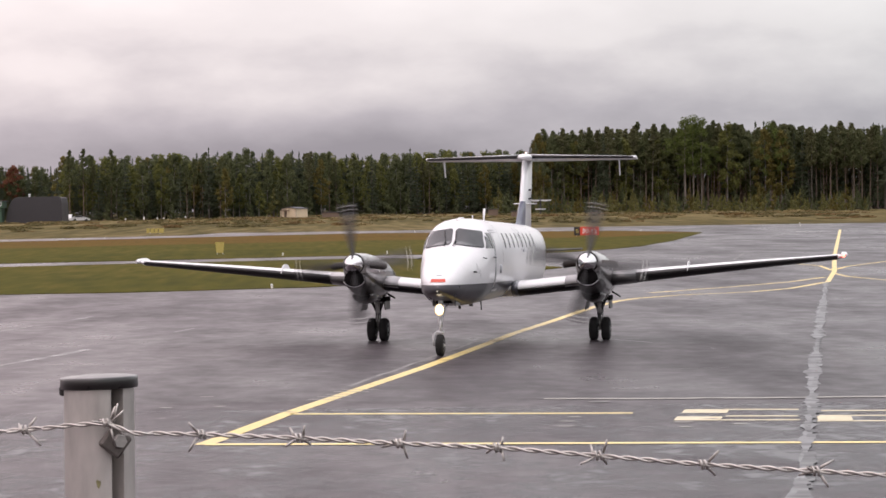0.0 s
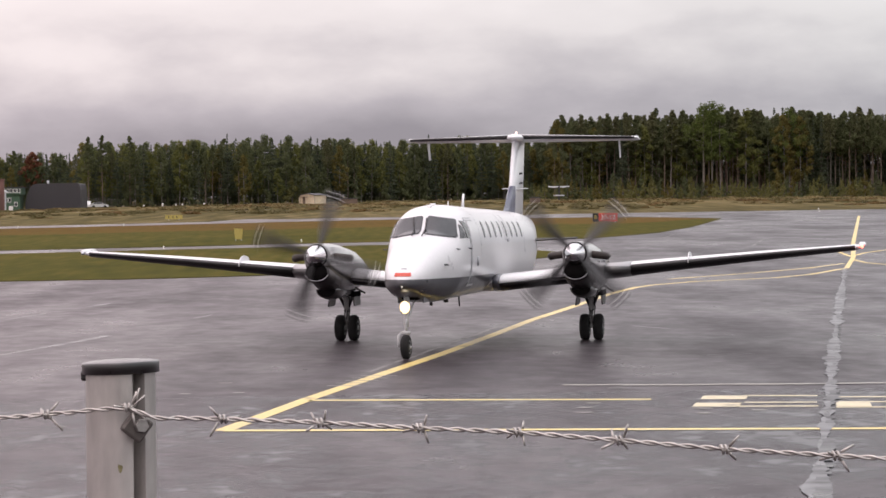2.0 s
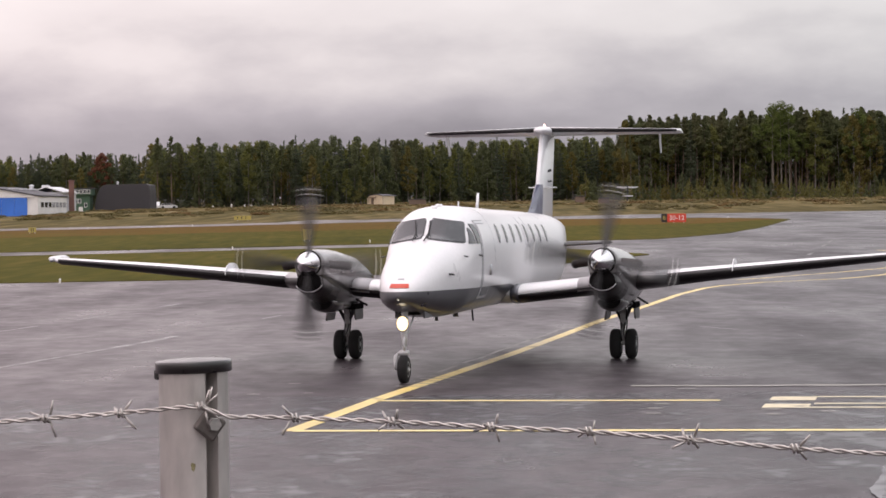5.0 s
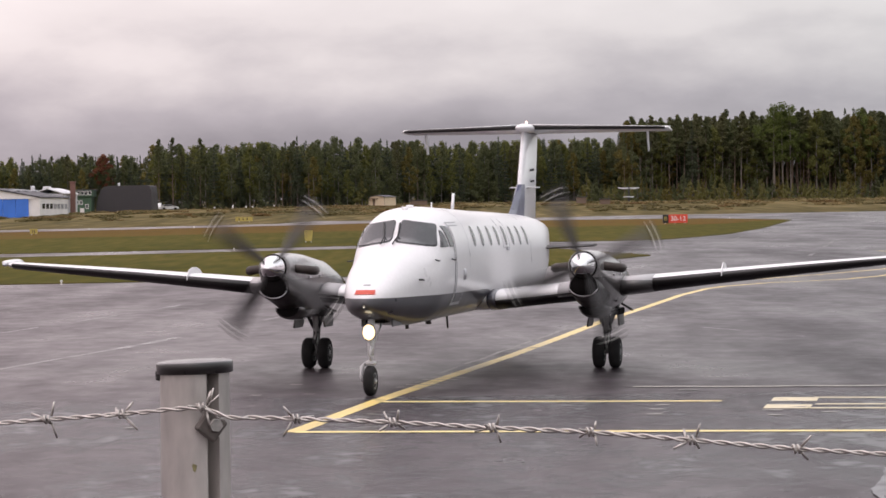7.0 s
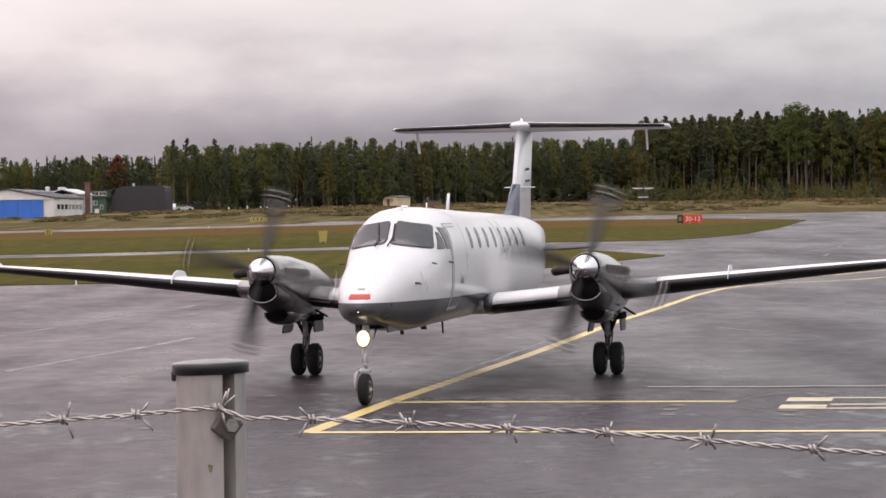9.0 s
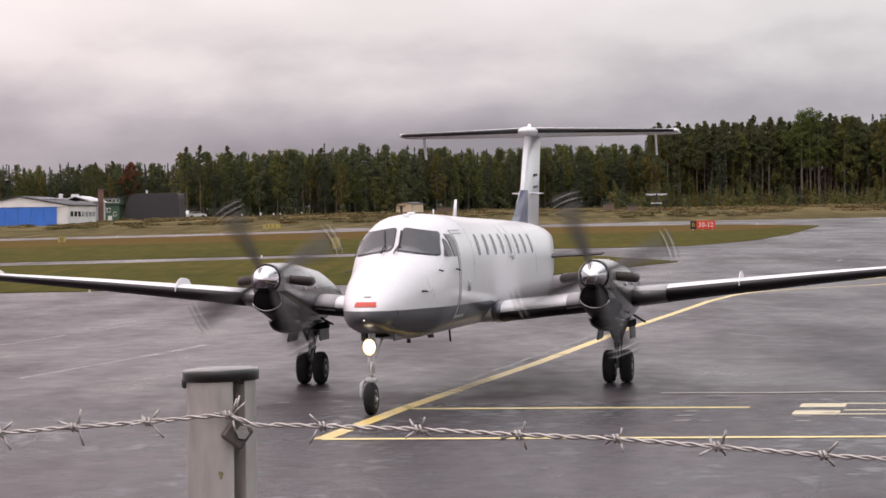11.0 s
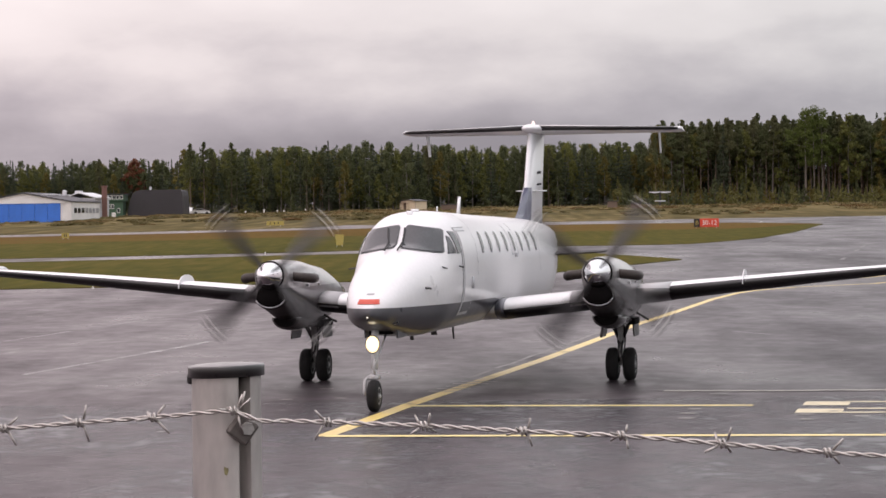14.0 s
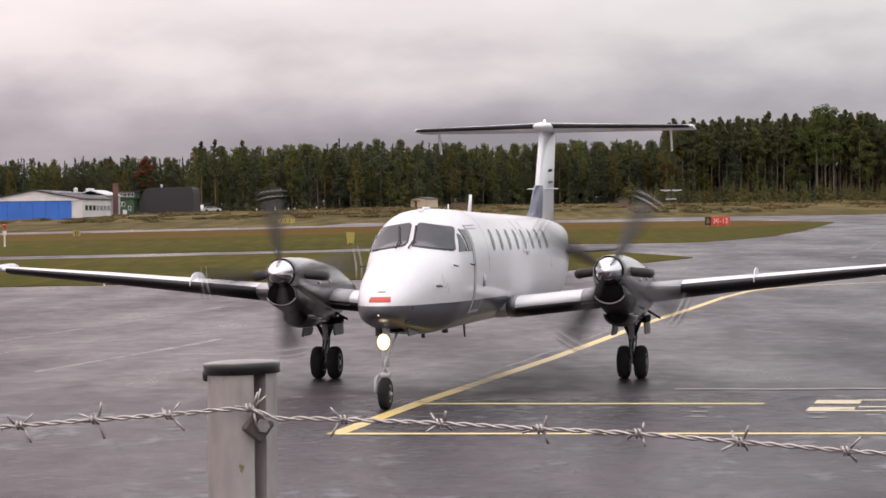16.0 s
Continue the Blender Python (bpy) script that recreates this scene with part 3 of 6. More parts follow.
# a lane of newer, darker asphalt beyond the old seam; its tone also paints in the airplane's shade
LANE = [(-4.2, 42.4), (3.0, 42.5), (9.5, 41.95), (13.5, 41.6), (14.6, 50.0), (15.4, 57.0), (9.0, 59.5), (1.0, 58.2), (-3.4, 56.0)]
mid_lane = (5.0, 50.0)
rim_ = ragged(LANE + LANE[:1], 0.12, 8, 90)[:-1]
V = [(x, y, gz(y) + 0.003) for x, y in rim_] + [(*mid_lane, 0.003)]
part("paved_lane", mesh_of(V, [(k, (k + 1) % len(rim_), len(rim_)) for k in range(len(rim_))]), SHADED_LANE, pavement, "newer, darker asphalt with the airplane's shade painted in")
# sealed joint that runs out towards the runway: a ragged pale filler with tarry repairs, and lesser seams
def torn_ribbon(name, pts, width, z_up, material_, seed, step=0.3, gaps=0.0):
    """A crack filling whose two edges wander on their own, with breaks."""
    rnd = random.Random(seed)
    V, F = [], []
    run = []
    for (xa, ya), (xb, yb) in zip(pts, pts[1:]):
        n = max(1, int(math.hypot(xb - xa, yb - ya) / step))
        run += [(xa + (xb - xa) * k / n, ya + (yb - ya) * k / n) for k in range(n)]
    broken = False
    wide = 1.0
    for k, (x, y) in enumerate(run):
        wide = min(1.6, max(0.35, wide + rnd.uniform(-0.35, 0.35)))
        V += [(x - width * wide * rnd.uniform(0.35, 0.6), y, gz(y, x) + z_up), (x + width * wide * rnd.uniform(0.35, 0.6), y, gz(y, x) + z_up)]
        if rnd.random() < gaps:
            broken = not broken
        if k and not broken:
            o = 2 * k
            F.append((o - 2, o - 1, o + 1, o))
    return part(name, mesh_of(V, F), material_, pavement)


JOINT_RUN = [(18.0, 104.0), (11.79, 69.2), (8.23, 48.93), (6.4, 38.4), (5.33, 32.34), (4.4, 27.09), (3.4, 21)]
torn_ribbon("sealed_joint", JOINT_RUN, 0.21, 0.014, PALE_SEAL, 11, 0.22, 0.0)
torn_ribbon("sealed_joint", [(x + 0.05, y) for x, y in JOINT_RUN], 0.13, 0.016, TAR, 12, 0.25, 0.30)
torn_ribbon("sealed_joint", [(6.85, 40.6), (6.45, 38.4)], 0.24, 0.018, TAR, 13, 0.2)
torn_ribbon("sealed_joint", [(6.1, 36.8), (5.85, 35.2)], 0.22, 0.018, TAR, 14, 0.2)
# broken film of rain on the near apron
V = [(x, y, 0.003) for y in (18, 30, 41) for x in (-9, 0, 10)]
tagged(part("rain_film", mesh_of(V, [(0, 1, 4, 3), (1, 2, 5, 4), (3, 4, 7, 6), (4, 5, 8, 7)]), FILM), "broken film of rain water on the apron", kind="structure")
PAVING_JOINTS = [  # run of the joint, width
    ([(-11.6, 59.0), (-10.97, 62.6), (-9.8, 69.6), (-7.7, 81.7)], 0.17), ([(-8.2, 49.3), (-7.45, 53.5), (-6.4, 59.2), (-5.16, 67.5), (-4.2, 73.0)], 0.15), ([(-10.2, 54.5), (-9.75, 58.6)], 0.13), ([(-15.3, 87.5), (-12.9, 88.5), (-10.5, 89.9)], 0.35),
    ([(6.01, 63.36), (7.12, 60.63), (7.86, 57.89)], 0.16), ([(5.64, 50.66), (7.61, 51.09)], 0.13)]
OLD_SEAMS = [[(2.96, 42.55), (4.45, 42.32), (6.28, 42.15), (9.5, 41.9)]]
DASHES = [(2.82, 37.75, 0.2), (2.72, 36.84, 0.21), (3.56, 41.7, 0.29), (4.35, 37.3, 0.26), (4.31, 36.43, 0.17), (2.99, 38.56, 0.18), (5.09, 36.83, 0.19), (-12.7, 77.4, 0.45), (-2.97, 41.67, 0.17), (-2.5, 44.18, 0.2), (-2.15, 41.79, 0.16), (-2.84, 39.34, 0.1), (-4.16, 35.6, 0.15)]
for k, (pts, w) in enumerate(PAVING_JOINTS):
    torn_ribbon("paving_joint", pts, w, 0.004 + 0.0006 * k, JOINT, 60 + k, 0.5, 0.09)
for k, pts in enumerate(OLD_SEAMS):
    ribbon("seam", ragged(pts, 0.05, 6, 21 + k), 0.26, 0.010 + 0.0006 * k, OLD_LINE, pavement)
for k, pts in enumerate([[(17.0, 126.7), (21.5, 152), (26.4, 179.4)], [(15.2, 151.0), (18.5, 171), (21.9, 192)], [(10.6, 113.9), (15.1, 117.9)]]):
    torn_ribbon("seam", pts, 0.22, 0.012 + 0.0006 * k, FADED_LINE, 24 + k, 2.0, 0.2)
for k, (x, y, w) in enumerate(DASHES):
    ribbon("damp_dash", [(x, y), (x + w / 2, y - 0.05), (x + w, y - 0.03)], 0.14, 0.012, OLD_LINE, pavement)
rnd = random.Random(5)
for k in range(34):
    x, y = rnd.uniform(-6, 8), rnd.uniform(26, 46)
    w = rnd.uniform(0.08, 0.3)
    ribbon("damp_dash", [(x, y), (x + w * 0.4, y - 0.04), (x + w, y - 0.06)], rnd.uniform(0.01, 0.04), 0.004, DAMP, pavement)


# ---------------------------------------------------------------- wood
def leaf(name, colour, island):
    m = material(name, colour, 0.75, spread=0.25, scale=0.4, fine=3, island=island, rough_spread=0.05)
    t = m.node_tree
    b = t.nodes["Principled BSDF"]
    b.inputs["Specular IOR Level"].default_value = 0.12
    thin, mix = t.nodes.new("ShaderNodeBsdfTranslucent"), t.nodes.new("ShaderNodeMixShader")
    t.links.new(b.inputs["Base Color"].links[0].from_socket, thin.inputs[0])
    mix.inputs[0].default_value = 0.45
    t.links.new(b.outputs[0], mix.inputs[1])
    t.links.new(thin.outputs[0], mix.inputs[2])
    t.links.new(mix.outputs[0], t.nodes["Material Output"].inputs[0])
    return m


PINE = leaf("pine_needles", (0.106, 0.116, 0.055), 0.15)
PINE_DULL = leaf("dull_pine_needles", (0.12, 0.12, 0.06), 0.15)
SPRUCE = leaf("spruce_needles", (0.08, 0.094, 0.058), 0.15)
BIRCH = leaf("birch_leaves", (0.138, 0.142, 0.045), 0.2)
ALDER = leaf("dark_green_leaves", (0.108, 0.12, 0.058), 0.2)
ASPEN = leaf("aspen_leaves", (0.108, 0.134, 0.038), 0.18)
GOLD = leaf("yellowing_leaves", (0.142, 0.120, 0.038), 0.25)
ROWAN = leaf("red_leaves", (0.15, 0.062, 0.036), 0.25)
YOUNG = leaf("young_growth_leaves", (0.172, 0.165, 0.062), 0.2)
SCRUB = leaf("olive_scrub", (0.125, 0.105, 0.045), 0.2)
RUSTY = leaf("rusty_weeds", (0.16, 0.105, 0.045), 0.2)
STRAW = leaf("straw_tussock", (0.23, 0.18, 0.085), 0.2)
BARK_PINE = material("pine_bark", (0.148, 0.106, 0.084), 0.9, spread=0.35, scale=0.8, fine=6)
BARK_GREY = material("grey_bark", (0.15, 0.13, 0.112), 0.9, spread=0.35, scale=0.8, fine=6)
BARK_DARK = material("spruce_bark", (0.09, 0.072, 0.062), 0.9, spread=0.3, scale=0.8, fine=6)
BARK_BIRCH = material("birch_bark", (0.17, 0.155, 0.14), 0.8, spread=0.4, scale=0.8, fine=5)


def trunk_geo(rnd, height, r, lean, limbs):
    pts = [(0, 0, -0.4)] + [(lean * f * f + rnd.uniform(-0.06, 0.06), rnd.uniform(-0.06, 0.06), height * f) for f in (0.15, 0.35, 0.55, 0.75, 0.92)]
    pieces = [tube(pts, [r * 1.15, r, r * 0.85, r * 0.65, r * 0.36, r * 0.05], 6)]
    for z0, z1, reach in limbs:
        a = rnd.uniform(0, 6.283)
        c, s = math.cos(a), math.sin(a)
        x = lean * (z0 / height) ** 2
        pieces.append(tube([(x, 0, z0), (x + c * reach * 0.5, s * reach * 0.5, (z0 + z1) / 2), (x + c * reach, s * reach, z1)], [r * 0.3, r * 0.18, r * 0.05], 4))
    return joined(*pieces)


def tufts(rnd, clumps, per, size):
    """Many small leaf sprays scattered through clumps given as (centre, radii), turned outwards and up."""
    V, F = [], []
    for (cx, cy, cz), (rx, ry, rz) in clumps:
        for _ in range(per):
            u = Vector((rnd.gauss(0, 1), rnd.gauss(0, 1), rnd.gauss(0, 1))).normalized() * rnd.random() ** 0.38
            p = Vector((cx + u.x * rx, cy + u.y * ry, cz + u.z * rz))
            n = Vector((u.x + rnd.uniform(-0.7, 0.7), u.y + rnd.uniform(-0.7, 0.7), u.z * 0.5 + rnd.uniform(-0.3, 0.9)))
            n = n.normalized() if n.length > 0.01 else Vector((0, 0, 1))
            w = n.cross(Vector((rnd.uniform(-1, 1), rnd.uniform(-1, 1), rnd.uniform(-1, 1)))).normalized()
            d = n.cross(w)
            s = size * rnd.uniform(0.6, 1.4) * min(1.0, 0.35 + 0.8 * rx)
            o = len(V)
            V += [tuple(p - w * s * 0.6 - d * s * 0.35), tuple(p + w * s * 0.6 - d * s * 0.35), tuple(p + d * s * 0.75)]
            F.append((o, o + 1, o + 2))
    return V, F


def pine_geo(seed, h):
    """A forest pine: long bare stem, uneven crown in tiers, some dead twigs below it."""
    rnd = random.Random(seed)
    lean = rnd.uniform(-0.6, 0.6)
    base = h * rnd.uniform(0.48, 0.66)
    cl, limbs = [], []
    n = 46
    for k in range(n):
        f = k / (n - 1)
        z = base + (h - base) * f
        spread = h * 0.082 * (1.0 - f ** 1.6 * 0.92) * math.sqrt(rnd.uniform(0.02, 1.3))
        a = rnd.uniform(0, 6.283)
        x = lean * (z / h) ** 2
        k_ = h * 0.036 * (1.1 - 0.5 * f) * rnd.uniform(0.7, 1.3)
        cl.append(((x + math.cos(a) * spread, math.sin(a) * spread, z), (k_, k_, k_ * 0.62)))
        limbs.append((z - 0.6, z, spread))
    for q in range(3):
        cl.append(((lean * 0.97 + rnd.uniform(-0.2, 0.2), 0, h - 0.1 - 0.4 * q), (0.25 + 0.2 * q, 0.25 + 0.2 * q, 0.35)))
    twigs = [(z, z + rnd.uniform(-0.1, 0.4), rnd.uniform(0.5, 1.3)) for z in (base * rnd.uniform(0.45, 1.0) for _ in range(7))]
    return trunk_geo(rnd, h, h * 0.0066, lean, limbs[::8] + twigs), tufts(rnd, cl, 64, 0.27)


def spruce_geo(seed, h):
    """A spruce: a slim spire of drooping tiers."""
    rnd = random.Random(seed)
    cl = []
    base = h * rnd.uniform(0.06, 0.22)
    slim = rnd.uniform(0.11, 0.16)
    n = 17
    for k in range(n):
        f = k / (n - 1)
        z = base + (h - base) * f
        r = h * slim * (1 - f) ** 0.8 + 0.12
        for q in range(3 if f < 0.75 else 1):
            a = rnd.uniform(0, 6.283)
            o = r * 0.5 * rnd.uniform(0.6, 1.25) if f < 0.75 else 0
            cl.append(((math.cos(a) * o, math.sin(a) * o, z - o * 0.35), (r * 0.62, r * 0.62, h * 0.026)))
    cl.append(((0, 0, h - 0.3), (0.28, 0.28, 0.5)))
    return trunk_geo(rnd, h, h * 0.008, 0, []), tufts(rnd, cl, 78, 0.26)


def birch_geo(seed, h, low=0.12, high=0.28, wide=0.15):
    """A broadleaf tree with an oval, lumpy crown."""
    rnd = random.Random(seed)
    lean = rnd.uniform(-0.8, 0.8)
    cl, limbs = [], []
    base = h * rnd.uniform(low, high)
    for k in range(38):
        f = k / 37
        z = base + (h - base) * f
        spread = h * wide * math.sin(math.pi * (0.16 + 0.82 * f)) * math.sqrt(rnd.uniform(0.04, 1.25))
        a = rnd.uniform(0, 6.283)
        q = h * 0.052 * rnd.uniform(0.7, 1.25)
        cl.append(((lean * f + math.cos(a) * spread, math.sin(a) * spread, z), (q, q, q * 0.8)))
        limbs.append((z - 1.2, z, spread))
    return trunk_geo(rnd, h, h * 0.0068, lean, limbs[::5]), tufts(rnd, cl, 82, 0.27)


def bush_geo(seed, h):
    rnd = random.Random(seed)
    cl, limbs = [], []
    for k in range(11):
        f = (k + 0.5) / 11
        a, r = rnd.uniform(0, 6.283), h * 0.24 * (1 - f) * rnd.uniform(0.3, 1.2)
        z = (0.08 + 0.95 * f) * h
        cl.append(((math.cos(a) * r, math.sin(a) * r, z), (h * 0.17 * (1.15 - f), h * 0.17 * (1.15 - f), h * 0.10)))
        limbs.append((0.1, z, r))
    return trunk_geo(rnd, h * 0.9, h * 0.012, 0, limbs), tufts(rnd, cl, 90, 0.24)


KINDS = []          # (kind, trunk verts/faces, crown verts/faces, bark, leaves)
for k in range(5):
    KINDS.append(("pine", *pine_geo(100 + k, 20.4), BARK_PINE if k != 3 else BARK_GREY, PINE if k < 3 else PINE_DULL))
for k in range(4):
    KINDS.append(("spruce", *spruce_geo(200 + k, 20.4), BARK_DARK, SPRUCE))
for k in range(3):
    KINDS.append(("birch", *birch_geo(300 + k, 16.8), BARK_BIRCH, BIRCH if k == 1 else ALDER))
KINDS.append(("gold", *birch_geo(320, 14.4), BARK_BIRCH, GOLD))
KINDS.append(("rowan", *birch_geo(330, 10.8, 0.3, 0.4, 0.24), BARK_DARK, ROWAN))
KINDS.append(("aspen", *birch_geo(340, 24.0, 0.42, 0.46, 0.19), BARK_GREY, ASPEN))
BUSHES = [("bush", *bush_geo(400 + k, 3.85), BARK_GREY, (YOUNG, YOUNG, ALDER, GOLD)[k]) for k in range(4)]
LABELS = {"pine": ("tall slender pine with a bare reddish trunk", "pine tree", "pines along the field edge"), "spruce": ("dark green conical spruce", "spruce tree", "spruces along the field edge"), "birch": ("olive green birch with a pale trunk", "birch tree", "birches along the field edge"), "gold": ("yellowing birch in autumn leaf", "birch tree", "birches along the field edge"), "rowan": ("small tree in red autumn leaf", "rowan tree", "rowans along the field edge"), "bush": ("low leafy young tree at the forest edge", "bush", "bushes at the forest edge"), "aspen": ("tall aspen with a broad rounded green crown", "aspen tree", "aspens along the field edge")}
TREE_NAMES = {"gold": "birch_tree", "bush": "bush"}
NOMINAL = {"pine": 20.4, "spruce": 20.4, "birch": 16.8, "gold": 14.4, "rowan": 10.8, "aspen": 24.0}
MASTERS = [None] * (len(KINDS) + len(BUSHES))


def tree_master(kind, trunk, crown, bark, leaves):
    ob = part(TREE_NAMES.get(kind, kind + "_tree"), mesh_of(*trunk), bark)
    lab, cat, grp = LABELS[kind]
    tagged(ob, lab, cat, grp)
    part("crown", mesh_of(*crown), leaves, ob)
    return ob


def plant(index, x, y, height_scale, turn):
    """A tree as a thing of its own: the first of a kind is built, the rest are copies."""
    spec = (KINDS + BUSHES)[index]
    m = pose(x, y, gz(y, x) - 0.05, 0, 0, turn)
    if MASTERS[index] is None:
        ob = tree_master(*spec)
        ob.matrix_basis = m
        MASTERS[index] = ob
    else:
        ob = copy_thing(MASTERS[index], m)
    ob.scale = (height_scale * 1.05, height_scale * 1.05, height_scale)
    return ob


def wood_profile(a):
    """Front distance and tree height of the wood in direction a = x / y."""
    table = [(-0.30, 768, 17.0), (-0.165, 768, 15.6), (-0.109, 762, 15.0), (-0.106, 690, 17.0), (-0.08, 684, 16.2), (-0.045, 678, 17.0), (-0.025, 684, 16.9), (0.0, 708, 15.7), (0.03, 720, 16.7), (0.064, 732, 17.2), (0.068, 720, 21.6), (0.10, 720, 23.0), (0.13, 720, 23.0), (0.165, 720, 22.8), (0.30, 720, 22.4)]
    for (a0, d0, h0), (a1, d1, h1) in zip(table, table[1:]):
        if a <= a1:
            f = max(0.0, (a - a0) / (a1 - a0))
            return d0 + (d1 - d0) * f, h0 + (h1 - h0) * f
    return table[-1][1:]


def thinned(crown):
    """A crown with a third of its sprays, each larger, for trees deep in the wood."""
    V, F = [], []
    for k in range(0, len(crown[0]), 9):
        q = [Vector(p) for p in crown[0][k:k + 3]]
        c = sum(q, Vector()) / 3
        o = len(V)
        V += [tuple(c + (p - c) * 1.6) for p in q]
        F.append((o, o + 1, o + 2))
    return V, F


def forest():
    rnd = random.Random(77)
    pines, spruces, birches = (0, 1, 2, 3, 4), (5, 6, 7, 8), (9, 10, 11)
    bulk = {}
    count = 0
    for row in range(6):
        a = -0.215
        while a < 0.205:
            d, h = wood_profile(a)
            y = d + row * 6.5 + rnd.uniform(-2.5, 2.5)
            x = a * y
            right = a > 0.066
            r = rnd.random()
            if right:
                k = rnd.choice(pines) if r < 0.76 else (rnd.choice(spruces) if r < 0.88 else (rnd.choice(birches) if r < 0.97 else 12))
            elif a < -0.106:
                k = rnd.choice(pines) if r < 0.12 else (rnd.choice(spruces) if r < 0.62 else (rnd.choice(birches) if r < 0.97 else 12))
            else:
                k = rnd.choice(pines) if r < 0.10 else (rnd.choice(spruces) if r < 0.36 else (rnd.choice(birches) if r < 0.955 else 12))
            if row >= 3 and rnd.random() < (0.3 if right else 0.1):
                k = rnd.choice(spruces)
            kind = KINDS[k][0]
            hh = h * (rnd.uniform(0.88, 1.0) if right else rnd.uniform(0.80, 1.0))
            if kind in ("spruce", "pine") and rnd.random() < 0.14:
                hh *= 1.05
            if kind in ("gold", "birch"):
                hh *= 0.86 if right else 1.0
            if row == 0 and not right and kind in ("birch", "gold"):
                hh *= rnd.uniform(0.55, 0.95)
            s = hh / NOMINAL[kind]
            turn = rnd.uniform(0, 360)
            if row in (0, 1) and -0.19 < a < 0.19 and count < 290:
                plant(k, x, y, s, turn)
                count += 1
            else:
                bulk.setdefault((k, row > 1), []).append((x, y, s, turn))
            a += rnd.uniform(1.8, 3.8) / y * (0.66 if right else 0.74)
    # close-set stems and young trees standing in the shade between the trunks
    a = 0.066
    while a < 0.215:
        y = 720 + rnd.uniform(2, 26)
        bulk.setdefault((rnd.choice(pines), True), []).append((a * y, y, rnd.uniform(0.80, 1.0) * wood_profile(a)[1] / 20.4, rnd.uniform(0, 360)))
        a += rnd.uniform(0.8, 2.0) / y
    a = 0.066
    while a < 0.215:
        y = 720 + rnd.uniform(10, 40)
        k = rnd.choice(spruces + birches)
        bulk.setdefault((k, True), []).append((a * y, y, rnd.uniform(3.0, 8.5) / NOMINAL[KINDS[k][0]], rnd.uniform(0, 360)))
        a += rnd.uniform(0.9, 2.2) / y
    # a close thicket far back among the pines
    a = 0.06
    while a < 0.21:
        y = 720 + rnd.uniform(42, 50)
        k = rnd.choice(spruces + birches)
        bulk.setdefault((k, True), []).append((a * y, y, rnd.uniform(9.0, 14.0) / NOMINAL[KINDS[k][0]], rnd.uniform(0, 360)))
        a += rnd.uniform(0.6, 1.3) / y
    # leafy lower storey that closes the western wood down to the ground
    for depth, lo, hi in ((3, 4.0, 9.0), (9, 6.0, 11.5)):
        a = -0.215
        while a < 0.066:
            y = wood_profile(a)[0] + depth + rnd.uniform(-2, 2)
            k = rnd.choice(birches + spruces)
            bulk.setdefault((k, True), []).append((a * y, y, rnd.uniform(lo, hi) / NOMINAL[KINDS[k][0]], rnd.uniform(0, 360)))
            a += rnd.uniform(1.2, 3.0) / y
    # a red rowan behind the hangars, broad aspens and yellowing birches at the edge of the pines, two lone slim pines
    plant(13, -95.6, 765, 1.36, 40)
    for a, h in ((0.1215, 24.0), (0.1245, 24.6), (0.1275, 23.8), (0.153, 22.6)):
        plant(14, a * 716, 716, h / 24.0, a * 9000)
    for a, h, k in ((0.0675, 20.0, 12), (0.0695, 18.0, 12), (0.0725, 19.5, 9), (0.151, 21.0, 12), (0.157, 20.5, 12), (0.137, 22.5, 10), (-0.047, 12.0, 12), (0.048, 12.5, 12), (-0.012, 14.0, 12)):
        y = wood_profile(a)[0] - 4
        plant(k, a * y, y, h / NOMINAL[KINDS[k][0]], a * 7000)
    for x, s in ((44.9, 0.86), (46.7, 0.79)):
        plant(2, x, 673, s, 60 * s).scale = (s * 0.42, s * 0.42, s)
    for a, h in ((-0.1035, 17.6), (-0.0985, 17.9), (-0.0885, 17.6)):
        plant(1, a * 684, 684, h / 20.4, a * 8000)
    VT, FT, MT = [], [], []
    nv = 0
    mats = [BARK_PINE, BARK_GREY, BARK_DARK, BARK_BIRCH, PINE, PINE_DULL, SPRUCE, BIRCH, GOLD, ALDER]
    for (k, deep), spots in bulk.items():
        kind, trunk, crown, bark, leaves = KINDS[k]
        if deep:
            crown = thinned(crown)
        for geo, mat in ((trunk, bark), (crown, leaves)):
            v = np.array(geo[0])
            mi = mats.index(mat)
            for x, y, s, turn in spots:
                c, q = math.cos(radians(turn)), math.sin(radians(turn))
                w = np.stack([x + 1.12 * s * (c * v[:, 0] - q * v[:, 1]), y + 1.12 * s * (q * v[:, 0] + c * v[:, 1]), gz(y, x) + s * v[:, 2]], 1)
                VT.append(w)
                FT += [tuple(i + nv for i in f) for f in geo[1]]
                MT += [mi] * len(geo[1])
                nv += len(v)
    me = bpy.data.meshes.new("woodland")
    me.from_pydata(np.concatenate(VT).tolist(), [], FT)
    for m in mats:
        me.materials.append(m)
    me.polygons.foreach_set("material_index", MT)
    tagged(new("woodland", me), "deep mixed wood of pine, spruce and birch", "forest", kind="stuff")
    # young growth in front of the tall pines, and at the foot of the lower wood
    a = 0.05
    while a < 0.19:
        y = rnd.uniform(650, 712)
        plant(len(KINDS) + rnd.choice((0, 0, 0, 1, 2, 2, 3)), a * y, y, rnd.uniform(0.8, 1.25) if y < 685 else rnd.uniform(1.0, 1.75), rnd.uniform(0, 360))
        a += rnd.uniform(0.5, 1.5) / y
    a = -0.2
